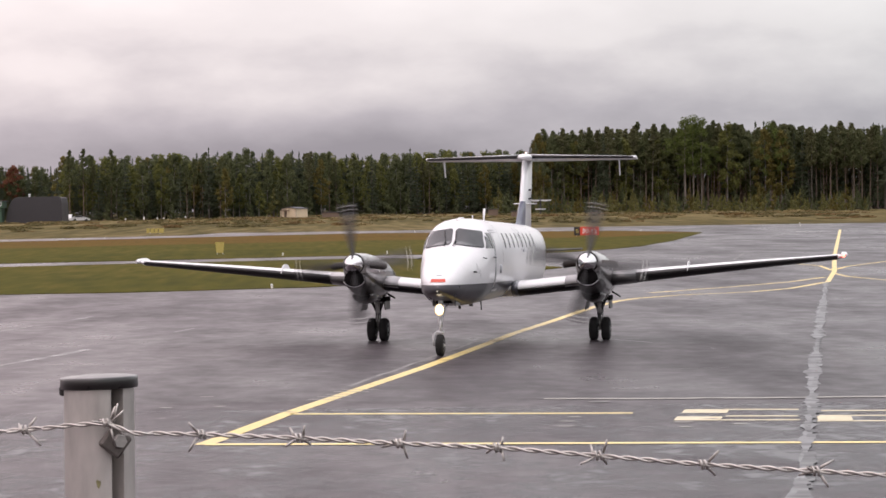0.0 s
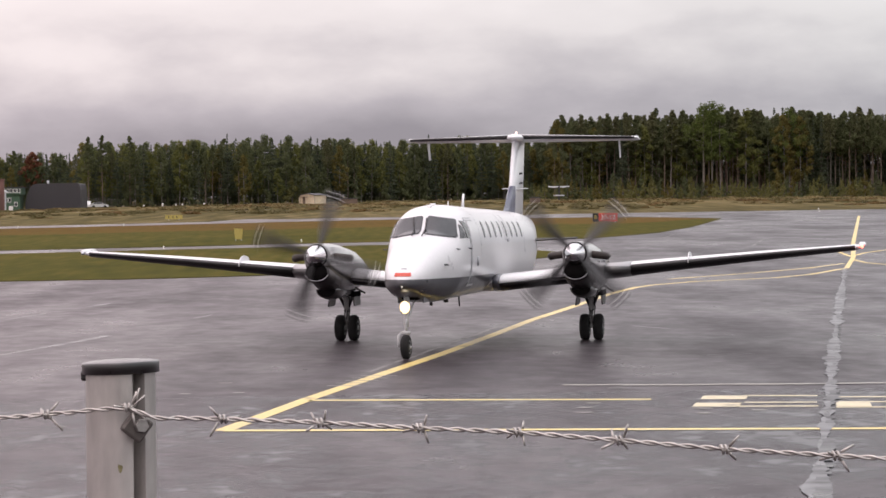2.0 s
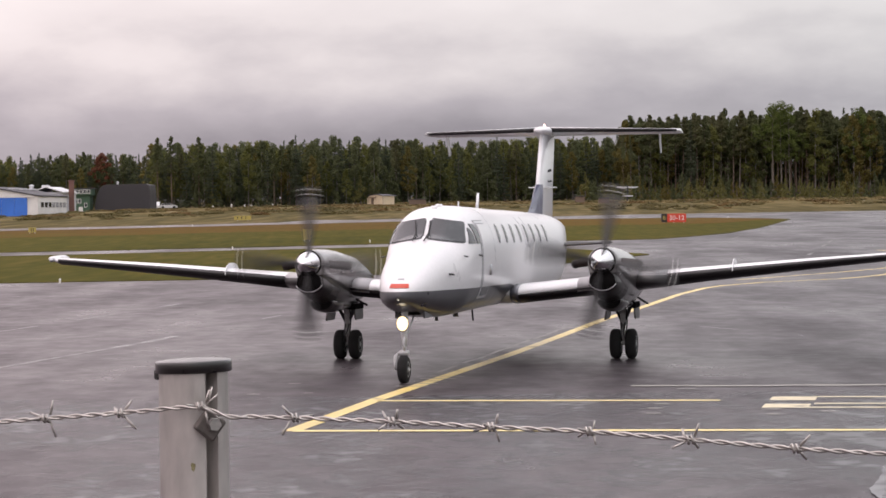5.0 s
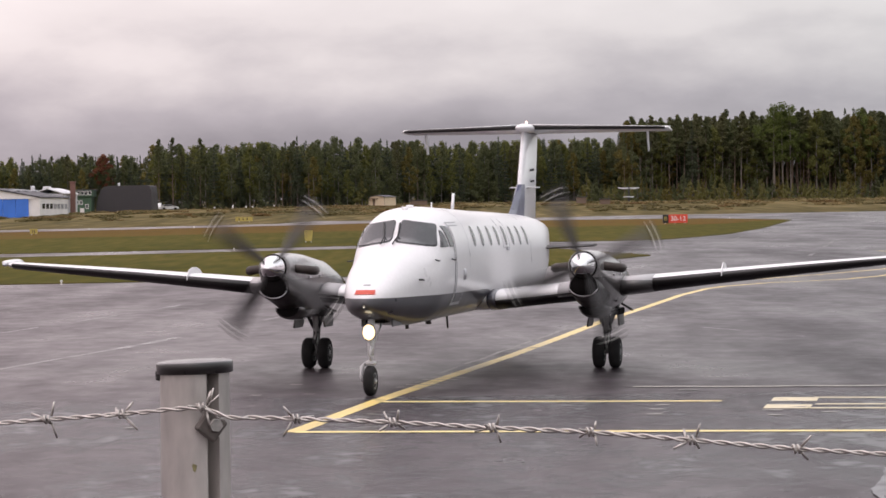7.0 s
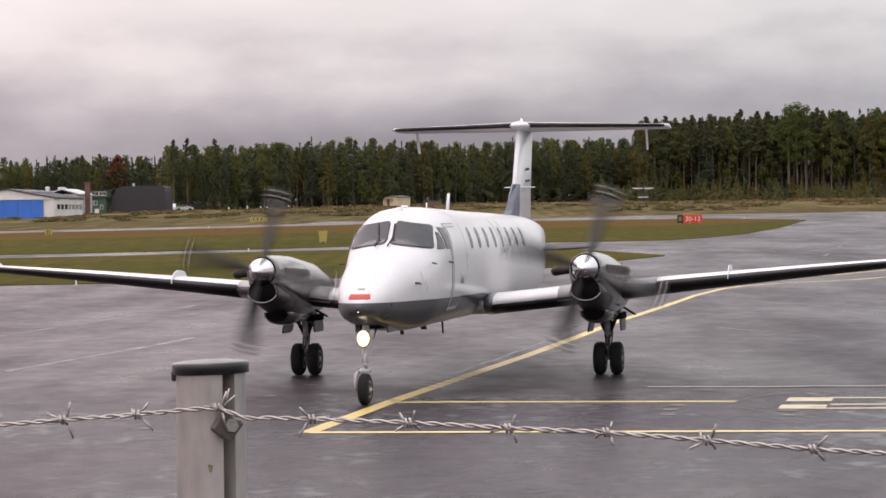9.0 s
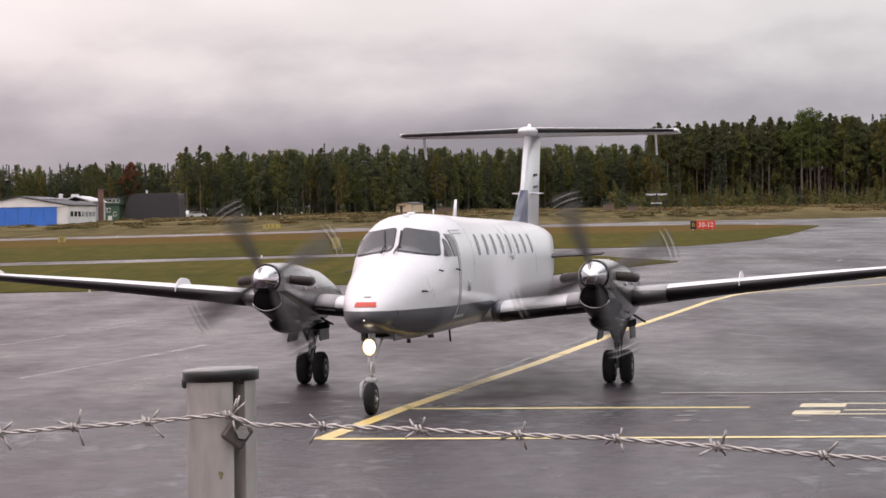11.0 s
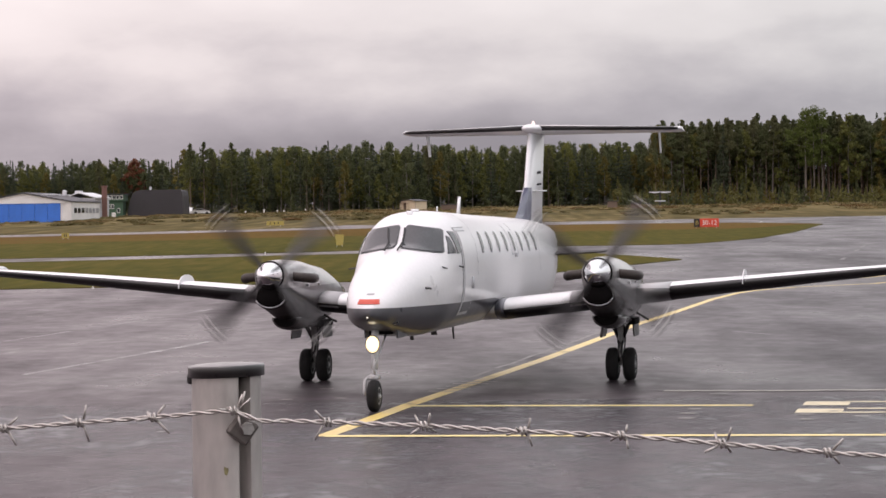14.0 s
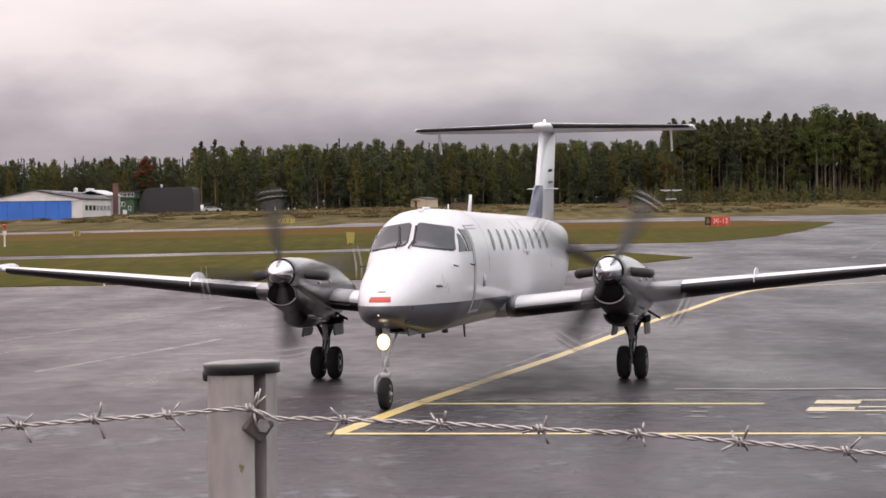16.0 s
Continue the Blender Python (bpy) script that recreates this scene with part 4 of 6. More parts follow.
    while a < 0.075:
        y = rnd.uniform(-8, 14) + wood_profile(a)[0]
        plant(len(KINDS) + rnd.choice((0, 1, 2, 2, 2, 2)), a * y, y, rnd.uniform(0.8, 2.0) if a > -0.03 else rnd.uniform(0.4, 1.2), rnd.uniform(0, 360))
        a += rnd.uniform(1.1, 3.0) / y
    # low scrub and tussocks over the dry field, in drifts
    scrub = [tufts(random.Random(500 + k), [((random.Random(k * 7 + q).uniform(-0.9, 0.9), random.Random(k * 11 + q).uniform(-0.9, 0.9), 0.16), (0.55, 0.55, 0.28)) for q in range(4)], 45, 0.26) for k in range(3)]
    V, F, M = [], [], []
    n = 0
    for k in range(1700):
        if k % 5 == 4:
            y, a = rnd.uniform(560, 668), rnd.uniform(0.04, 0.19)
        elif k % 3:
            y, a = rnd.uniform(500, 655), rnd.uniform(-0.19, 0.0)
        else:
            y, a = rnd.uniform(430, 690), rnd.uniform(-0.19, 0.19)
        if noise.noise((a * 60, y * 0.012, 3.0)) < -0.05:
            continue
        g, s = scrub[k % 3], rnd.uniform(0.5, 1.9)
        turn = rnd.uniform(0, 6.283)
        c, q = math.cos(turn), math.sin(turn)
        v = np.array(g[0])
        V.append(np.stack([a * y + s * 1.5 * (c * v[:, 0] - q * v[:, 1]), y + s * 1.5 * (q * v[:, 0] + c * v[:, 1]), gz(y, a * y) - 0.06 + s * 0.62 * v[:, 2]], 1))
        F += [tuple(i + n for i in f) for f in g[1]]
        M += [rnd.choice((0, 0, 1, 2))] * len(g[1])
        n += len(v)
    me = bpy.data.meshes.new("scrub")
    me.from_pydata(np.concatenate(V).tolist(), [], F)
    for m in (SCRUB, RUSTY, STRAW):
        me.materials.append(m)
    me.polygons.foreach_set("material_index", M)
    tagged(new("scrub", me), "low olive and rusty scrub over the dry field", "scrub", kind="stuff")


forest()


# ---------------------------------------------------------------- airplane
# airplane space: x forward, y to its left, z up, origin where the nose wheel touches the ground
STATIONS = [  # x, half width, top, bottom
    (0.58, 0.03, 1.45, 1.39), (0.54, 0.12, 1.52, 1.34), (0.44, 0.22, 1.60, 1.29), (0.25, 0.33, 1.72, 1.24), (0.0, 0.42, 1.87, 1.17), (-0.4, 0.495, 2.04, 1.11), (-0.8, 0.555, 2.15, 1.06), (-1.2, 0.618, 2.23, 1.02),
    (-1.55, 0.678, 2.31, 1.0), (-1.74, 0.715, 2.37, 0.995), (-1.95, 0.735, 2.53, 0.99), (-2.12, 0.75, 2.66, 0.99), (-2.35, 0.765, 2.77, 0.99), (-2.7, 0.78, 2.84, 0.99), (-3.3, 0.79, 2.86, 0.995), (-5.0, 0.79, 2.83, 1.0),
    (-7.0, 0.79, 2.79, 1.0), (-9.0, 0.79, 2.765, 1.0), (-11.0, 0.79, 2.73, 1.01), (-12.3, 0.785, 2.705, 1.04), (-13.1, 0.71, 2.68, 1.28), (-14.0, 0.58, 2.64, 1.58), (-15.0, 0.43, 2.58, 1.82), (-16.0, 0.27, 2.5, 2.05), (-16.9, 0.10, 2.42, 2.25)]


def station(x):
    S = STATIONS
    if x >= S[0][0]:
        return S[0][1:]
    for a, b in zip(S, S[1:]):
        if x >= b[0]:
            f = (a[0] - x) / (a[0] - b[0])
            return tuple(a[i] + (b[i] - a[i]) * f for i in (1, 2, 3))
    return S[-1][1:]


EXPO = 2.62


def section(x, n=40):
    hw, top, bot = station(x)
    zc = bot + 0.46 * (top - bot)
    out = []
    for k in range(n):
        a = 2 * math.pi * k / n
        c, s = math.cos(a), math.sin(a)
        y = hw * math.copysign(abs(c) ** (2 / EXPO), c)
        z = zc + ((top - zc) if s >= 0 else (zc - bot)) * math.copysign(abs(s) ** (2 / EXPO), s)
        out.append((x, y, z))
    return out


def side(x, z, off=0.0):
    """The point of the fuselage's left side at (x, z)."""
    hw, top, bot = station(x)
    zc = bot + 0.46 * (top - bot)
    q = (z - zc) / ((top - zc) if z >= zc else (zc - bot))
    y = hw * max(0.0, 1 - min(1, abs(q)) ** EXPO) ** (1 / EXPO)
    return Vector((x, y + off, z + off * 0.4 * (1 if z > zc else -1)))


def front(y, z, off=0.0):
    """The point of the nose or windscreen at (y, z), as seen from ahead."""
    lo, hi = -3.2, 0.58
    for _ in range(40):
        x = (lo + hi) / 2
        hw, top, bot = station(x)
        zc = bot + 0.46 * (top - bot)
        q = abs(z - zc) / ((top - zc) if z >= zc else (zc - bot))
        inside = (abs(y) / hw) ** EXPO + q ** EXPO <= 1
        if inside:
            lo = x
        else:
            hi = x
    return Vector((lo + off, y, z + off * 0.5))


def patch(fn, corners, nu, nv, off, thick):
    """A curved panel laid on the skin: four corners in fn's plane, with a rim that sinks into the skin."""
    (a, b, c, d) = corners
    V, F = [], []
    for o in (off, off - thick):
        for i in range(nu + 1):
            u = i / nu
            for j in range(nv + 1):
                v = j / nv
                p = [(a[k] * (1 - u) + b[k] * u) * (1 - v) + (d[k] * (1 - u) + c[k] * u) * v for k in (0, 1)]
                V.append(fn(p[0], p[1], o))
    m = (nu + 1) * (nv + 1)
    for i in range(nu):
        for j in range(nv):
            k = i * (nv + 1) + j
            F.append((k, k + nv + 1, k + nv + 2, k + 1))
    rim = [i * (nv + 1) for i in range(nu + 1)] + [nu * (nv + 1) + j for j in range(1, nv + 1)] + [i * (nv + 1) + nv for i in range(nu - 1, -1, -1)] + [j for j in range(nv - 1, 0, -1)]
    o = len(V)
    V += [V[q] for q in rim] + [V[q + m] for q in rim]
    n = len(rim)
    for k in range(n):
        F.append((o + k, o + n + k, o + n + (k + 1) % n, o + (k + 1) % n))
    return V, F


def pane_patch(fn, corners, off, thick, n=7, rings=7):
    """A curved pane with rounded corners laid on the skin."""
    edge = []
    for k in range(4):
        p, a, b = Vector(corners[k]), Vector(corners[k - 1]), Vector(corners[(k + 1) % 4])
        r = 0.055 if (b - p).length > 0.1 else 0.02
        s, e = p + (a - p).normalized() * r, p + (b - p).normalized() * r
        for i in range(n):
            u = i / (n - 1)
            edge.append(s * (1 - u) ** 2 + p * 2 * u * (1 - u) + e * u * u)
        nx = Vector(corners[(k + 1) % 4])
        stop = nx + (p - nx).normalized() * r
        edge += [e.lerp(stop, i / 8) for i in range(1, 8)]
    mid = sum(edge, Vector((0, 0))) / len(edge)
    V, F, m = [], [], len(edge)
    for j in range(rings):
        f = 1 - j / rings
        V += [fn(*(mid + (q - mid) * f), off) for q in edge]
    V.append(fn(*mid, off))
    top = len(V)
    V += [fn(q[0], q[1], off) for q in edge]
    low = len(V)
    V += [fn(q[0], q[1], off - thick) for q in edge]
    for k in range(m):
        q = (k + 1) % m
        for j in range(rings - 1):
            F.append((j * m + k, j * m + q, (j + 1) * m + q, (j + 1) * m + k))
        F.append(((rings - 1) * m + k, (rings - 1) * m + q, rings * m))
        F.append((top + k, low + k, low + q, top + q))
    return V, F


def oval(fn, cx, cz, rx, rz, off, thick, n=18, expo=2.6):
    V, F = [], []
    for o in (off, off - thick):
        for k in range(n):
            a = 2 * math.pi * k / n
            c, s = math.cos(a), math.sin(a)
            V.append(fn(cx + rx * math.copysign(abs(c) ** (2 / expo), c), cz + rz * math.copysign(abs(s) ** (2 / expo), s), o))
    V.append(fn(cx, cz, off))
    V += V[:n]
    for k in range(n):
        q = (k + 1) % n
        F.append((2 * n, k, q))
        F.append((2 * n + 1 + k, k + n, q + n, 2 * n + 1 + q))
    return V, F


def flip(geo):
    """Mirror to the other side."""
    return [(v[0], -v[1], v[2]) for v in geo[0]], [tuple(reversed(f)) for f in geo[1]]


def airfoil(le, chord, thick, y, z, twist=0.0, n=9):
    """Ring of an aerofoil section from the trailing edge over the top and back below."""
    xs = [(1 - math.cos(math.pi * k / n)) / 2 for k in range(n + 1)]
    twist = 0.05 * chord if y else 0.0
    def t(u):
        return 5 * thick * (0.2969 * math.sqrt(u) - 0.126 * u - 0.3516 * u * u + 0.2843 * u ** 3 - 0.1036 * u ** 4)
    up = [(le - chord * u, y, z + chord * (t(u) + 0.006 * math.sin(math.pi * u)) - twist * u) for u in reversed(xs)]
    dn = [(le - chord * u, y, z - chord * (t(u) - 0.006 * math.sin(math.pi * u)) - twist * u) for u in xs[1:-1]]
    return up + dn


def foil_boot(sections, depth_up, depth_dn, off):
    """A rubber strip round the leading edge of a lofted foil: sections as (le, chord, thick, y, z)."""
    rings = []
    for le, chord, thick, y, z in sections:
        ring = []
        for u in (depth_up, depth_up * 0.55, depth_up * 0.25, depth_up * 0.08, 0.0) if depth_up > 0 else ():
            t = 5 * thick * (0.2969 * math.sqrt(u) - 0.126 * u - 0.3516 * u * u)
            ring.append((le - chord * u + (off if u < 0.01 else 0), y, z + chord * (t - 0.05 * u) + off))
        for u in (depth_dn * 0.08 if depth_up > 0 else -depth_up, depth_dn * 0.25, depth_dn * 0.55, depth_dn):
            t = 5 * thick * (0.2969 * math.sqrt(u) - 0.126 * u - 0.3516 * u * u)
            ring.append((le - chord * u, y, z - chord * (t + 0.05 * u) - off))
        inner = [(p[0] - 0.02, p[1], p[2] * 0.97 + z * 0.03) for p in reversed(ring)]
        rings.append(ring + inner)
    return loft(rings)


WING = [(-5.95, 2.35, 0.15, 0.3, 1.24), (-5.98, 2.3, 0.155, 0.78, 1.25), (-6.05, 2.15, 0.16, 2.615, 1.43), (-6.22, 1.85, 0.15, 4.2, 1.58), (-6.42, 1.45, 0.14, 6.2, 1.755), (-6.62, 1.05, 0.12, 8.12, 1.905)]


def wing_at(y):
    for a, b in zip(WING, WING[1:]):
        if y <= b[3]:
            f = (y - a[3]) / (b[3] - a[3])
            return tuple(a[i] + (b[i] - a[i]) * f for i in range(5))
    return WING[-1]


airplane = empty("airplane")
tagged(airplane, "white twin-propeller commuter airplane with slate grey belly and T-tail", "airplane")


def air(name, geo, mat, label="", smooth=True, parent=None):
    return part(name, mesh_of(*geo), mat, parent or airplane, label, smooth)


def build_fuselage():
    xs = []
    for a, b in zip(STATIONS, STATIONS[1:]):
        k = max(1, int((a[0] - b[0]) / 0.35))
        xs += [a[0] + (b[0] - a[0]) * i / k for i in range(k)]
    xs.append(STATIONS[-1][0])
    air("fuselage", loft([section(x) for x in xs]), BODY, "glossy white fuselage with a slate grey belly")
    # windscreens with dark seals
    for flip_it in (False, True):
        shape = ((0.04, 2.318), (0.632, 2.232), (0.548, 2.567), (0.055, 2.64))
        rim = ((0.030, 2.308), (0.648, 2.216), (0.558, 2.578), (0.045, 2.652))
        g, r = pane_patch(front, shape, 0.022, 0.03), pane_patch(front, rim, 0.012, 0.03)
        pane = air("windscreen", flip(g) if flip_it else g, GLASS, "dark tinted windscreen")
        air("seal", flip(r) if flip_it else r, SEAL, parent=pane)
        # wiper
        p = [front(y, z, 0.045) for y, z in ((0.060, 2.26), (0.055, 2.38), (0.040, 2.58))] if not flip_it else [front(y, z, 0.045) for y, z in ((-0.135, 2.26), (-0.16, 2.38), (-0.22, 2.58))]
        air("wiper", joined(tube(p, [0.014, 0.01, 0.01], 6), tube([p[1] - Vector((0, 0, 0.07)), p[2]], 0.016, 6)), BOOT)
        # cockpit side windows
        for sh in (((-2.03, 2.21), (-2.36, 2.21), (-2.30, 2.455), (-2.24, 2.475)), ((-2.46, 2.205), (-2.68, 2.21), (-2.62, 2.53), (-2.37, 2.545))):
            g = patch(side, sh, 5, 6, 0.012, 0.03)
            air("side_window", flip(g) if flip_it else g, GLASS)
        # cabin windows
        for k in range(8):
            x = -4.58 - 0.785 * k
            g = oval(side, x, 2.355 - 0.006 * k, 0.098, 0.165, 0.010, 0.02)
            r = oval(side, x, 2.355 - 0.006 * k, 0.110, 0.178, 0.005, 0.02)
            w = air("cabin_window", flip(g) if flip_it else g, CABIN_GLASS)
            air("window_surround", flip(r) if flip_it else r, GREYLINE, parent=w)
    # airstair door on the left, standing a touch proud inside a grey gap
    air("door_gap", patch(side, ((-2.705, 1.25), (-3.505, 1.25), (-3.505, 2.60), (-2.705, 2.60)), 4, 16, 0.004, 0.02), DOOR_GAP)
    air("door_frame", patch(side, ((-2.730, 1.268), (-3.480, 1.268), (-3.480, 2.585), (-2.730, 2.585)), 4, 16, 0.009, 0.02), DOOR_EDGE, "pale door frame")
    air("door_gap", patch(side, ((-2.780, 1.315), (-3.430, 1.315), (-3.430, 2.545), (-2.780, 2.545)), 4, 16, 0.012, 0.02), DOOR_GAP)
    door = air("door", patch(side, ((-2.800, 1.33), (-3.410, 1.33), (-3.410, 2.53), (-2.800, 2.53)), 4, 16, 0.017, 0.02), BODY, "closed white airstair door")
    h = side(-3.34, 1.78, 0.03)
    air("door_handle", joined(block(h.x - 0.03, h.x + 0.03, h.y - 0.02, h.y + 0.02, h.z - 0.11, h.z + 0.07, 0.01), block(h.x - 0.09, h.x + 0.02, h.y - 0.02, h.y + 0.015, h.z + 0.03, h.z + 0.06, 0.008)), BARE, parent=door)
    # emergency exit outline and a drain mast below it
    for sh in (((-7.40, 2.13), (-7.42, 2.13), (-7.42, 2.64), (-7.40, 2.64)), ((-8.04, 2.13), (-8.06, 2.13), (-8.06, 2.64), (-8.04, 2.64)), ((-7.40, 2.11), (-8.06, 2.11), (-8.06, 2.13), (-7.40, 2.13))):
        air("exit_gap", patch(side, sh, 2, 8, 0.004, 0.02), GREYLINE)
    for z0 in (2.10,):
        h = side(-7.72, z0, 0.02)
        air("exit_latch", block(h.x - 0.06, h.x + 0.06, h.y - 0.02, h.y + 0.02, h.z - 0.04, h.z + 0.03, 0.01), GREYLINE)
    # skin joints round the cabin
    for x in (-4.0, -10.4):
        pts = [Vector(p) * 1.0 for p in section(x)][:21]
        air("skin_joint", joined(*[tube([(x, p.y * 1.002, p.z + 0.001), (x, q.y * 1.002, q.z + 0.001)], 0.0012, 4) for p, q in zip(pts, pts[1:])]), GREYLINE)
    # nose details
    air("nose_stripe", patch(front, ((-0.16, 1.545), (0.16, 1.545), (0.145, 1.61), (-0.145, 1.61)), 8, 3, 0.012, 0.02), RED, "red band across the nose")
    air("nose_vent", patch(front, ((-0.055, 1.675), (0.055, 1.675), (0.05, 1.695), (-0.05, 1.695)), 4, 2, 0.008, 0.02), GREYLINE)
    p = front(0.0, 1.36, 0.005)
    air("nose_lamp", turned([(-0.02, 0.012), (0.004, 0.011), (0.008, 0.004)], "x", 12, p), LAMP_SMALL)
    for y, z, x in ((0.715, 2.02, -1.72), (0.74, 2.02, -2.5), (-0.70, 2.02, -2.1)):
        q = side(x, z)
        s = 1 if y > 0 else -1
        air("pitot_probe", joined(tube([(x, s * (q.y - 0.02), z), (x + 0.02, s * (q.y + 0.07), z - 0.02), (x + 0.16, s * (q.y + 0.08), z - 0.02)], [0.012, 0.012, 0.009], 8)), GEARDARK)
    q = side(-0.87, 1.73)
    air("vane", joined(tube([(-0.87, q.y - 0.01, 1.73), (-0.89, q.y + 0.05, 1.73), (-0.98, q.y + 0.06, 1.72)], 0.016, 8)), GEARDARK)
    # aerials on the roof and below
    def blade(x, z0, z1, c0, c1, sweep, t=0.025):
        rings = []
        for z, c, s in ((z0, c0, 0), (z1, c1, sweep)):
            rings.append([(x - s + c / 2, 0, z), (x - s + c * 0.2, t, z), (x - s - c / 2, 0.004, z), (x - s - c / 2, -0.004, z), (x - s + c * 0.2, -t, z)])
        return loft(rings)
    air("aerial", blade(-6.62, 2.76, 3.09, 0.32, 0.14, 0.16), WHITE, "white blade aerial")
    air("aerial", blade(-4.75, 2.80, 2.93, 0.10, 0.06, 0.02, 0.012), WHITE)
    air("aerial", blade(-3.0, 2.84, 2.885, 0.5, 0.36, 0.02, 0.06), WHITE)
    air("aerial", blade(-2.55, 2.76, 2.86, 0.16, 0.10, 0.02, 0.05), WHITE)
    air("aerial", blade(-6.0, 0.98, 0.76, 0.16, 0.09, 0.08, 0.015), GEARDARK)
    air("aerial", blade(-4.4, 0.96, 0.90, 0.35, 0.25, 0.03, 0.05), GEARDARK)
    air("aerial", blade(-2.6, 0.97, 0.90, 0.10, 0.08, 0.02, 0.03), GEARDARK)
    # open nose gear doors
    for s in (1, -1):
        air("nose_gear_door", block(-1.0, -0.35, s * 0.235 - 0.014, s * 0.235 + 0.014, 1.03, 1.2, 0.01), BODY, smooth=False)
    air("nose_gear_bay", block(-0.75, -0.25, -0.15, 0.15, 1.09, 1.17), DARK, smooth=False)
    # strakes low at the tail
    for s in (1, -1):
        rings = [[(-12.1 + 0.0, s * 0.6, 2.04), (-12.6, s * 0.6, 2.085), (-13.6, s * 0.6, 2.05), (-12.6, s * 0.6, 2.005)], [(-12.9, s * 1.62, 2.075), (-13.1, s * 1.62, 2.10), (-13.6, s * 1.62, 2.08), (-13.1, s * 1.62, 2.05)]]
        air("stabilon", loft(rings), BOOT, smooth=False)


def build_wings():
    for s in (1, -1):
        rings = [airfoil(*w[:2], w[2], w[3], w[4]) for w in WING]
        tip = airfoil(-6.78, 0.75, 0.08, 8.28, 1.925)
        g = loft(rings + [tip])
        wing = air("wing", g if s > 0 else flip(g), WHITE, "white low wing")
        for y0, y1 in ((0.85, 2.28), (3.55, 8.1)):
            secs = [wing_at(y0 + (y1 - y0) * k / 6) for k in range(7)]
            b = foil_boot(secs, 0.030 if y0 > 1 else -0.001, 0.17, 0.006 if y0 > 1 else 0.012)
            air("deicing_boot", b if s > 0 else flip(b), BOOT, "black rubber de-icing boot", parent=wing)
        rf = [airfoil(wing_at(q)[0] + g_, wing_at(q)[1] + g_, wing_at(q)[2] * k_, q, wing_at(q)[4]) for q, g_, k_ in ((0.7, 0.016, 1.03), (0.80, 0.014, 1.03), (0.85, 0.010, 1.02))]
        g = loft(rf)
        air("wing_root_fairing", g if s > 0 else flip(g), BELLY, "slate grey wing root fairing", parent=wing)
        # grey skin next to the engine
        for y0, y1, mat in ((1.93, 2.32, PANEL_GREY), (2.9, 3.552, SKIN)):
            g = loft([airfoil(wing_at(q)[0] + 0.008, wing_at(q)[1] + 0.012, wing_at(q)[2] * 1.03, q, wing_at(q)[4]) for q in (y0, (y0 + y1) / 2, y1)])
            air("wing_skin_panel", g if s > 0 else flip(g), mat, "light grey skin panel beside the engine", parent=wing)
        # control surface gaps
        for y0, y1 in ((3.2, 5.0), (5.05, 7.9)):
            pts = []
            for k in range(5):
                le, ch, th, y, z = wing_at(y0 + (y1 - y0) * k / 4)
                pts.append((le - ch * 0.76, y * s, z + ch * (5 * th * 0.0667 + 0.004 - 0.038)))
            air("flap_gap", tube(pts, 0.007, 4), GREYLINE, parent=wing)
        # fence plate round the leading edge
        le, ch, th, y, z = wing_at(4.72)
        ring = [(le + 0.02, z - 0.01), (le + 0.02, z + 0.06), (le - 0.05, z + 0.12), (le - 0.16, z + 0.18), (le - 0.35, z + 0.215), (le - 0.6, z + 0.21), (le - 0.82, z + 0.17), (le - 0.98, z + 0.06), (le - 0.3, z - 0.02)]
        air("stall_fence", loft([[(p[0], s * (y + o), p[1]) for p in ring] for o in (-0.008, 0.008)]), WHITE, smooth=False, parent=wing)
        # white cap along the tip
        cap_rings = [[(x, s * (8.16 + u), 1.93 + w) for u, w in ((0.0, 0.0), (0.15, 0.0), (0.17, 0.025), (0.13, h_), (0.03, h_))] for x, h_ in ((-6.72, 0.03), (-6.80, 0.06), (-7.3, 0.075), (-7.5, 0.04))]
        air("tip_cap", loft(cap_rings), WHITE, parent=wing)
        # tip lamp
        le, ch, th, y, z = WING[-1]
        air("tip_lamp", turned([(-0.09, 0.028), (0.0, 0.036), (0.05, 0.03), (0.08, 0.01)], "x", 12, (le - 0.02, s * 8.24, z + 0.01)), NAV_RED if s > 0 else BARE, "glowing red tip lamp" if s > 0 else "clear tip lamp", parent=wing)


NACELLE = [  # x, half width, top, bottom, centre height
    (-4.27, 0.25, 2.09, 1.52, 1.86), (-4.40, 0.275, 2.10, 1.42, 1.85), (-4.60, 0.30, 2.105, 1.33, 1.82), (-5.0, 0.335, 2.10, 1.20, 1.76), (-5.5, 0.365, 2.09, 1.06, 1.71), (-6.0, 0.385, 2.06, 0.98, 1.67), (-6.6, 0.39, 2.0, 0.96, 1.6), (-7.2, 0.38, 1.95, 0.98, 1.55), (-7.9, 0.34, 1.80, 1.08, 1.48), (-8.6, 0.25, 1.66, 1.22, 1.44), (-9.3, 0.06, 1.50, 1.38, 1.44)]
EY = 2.63


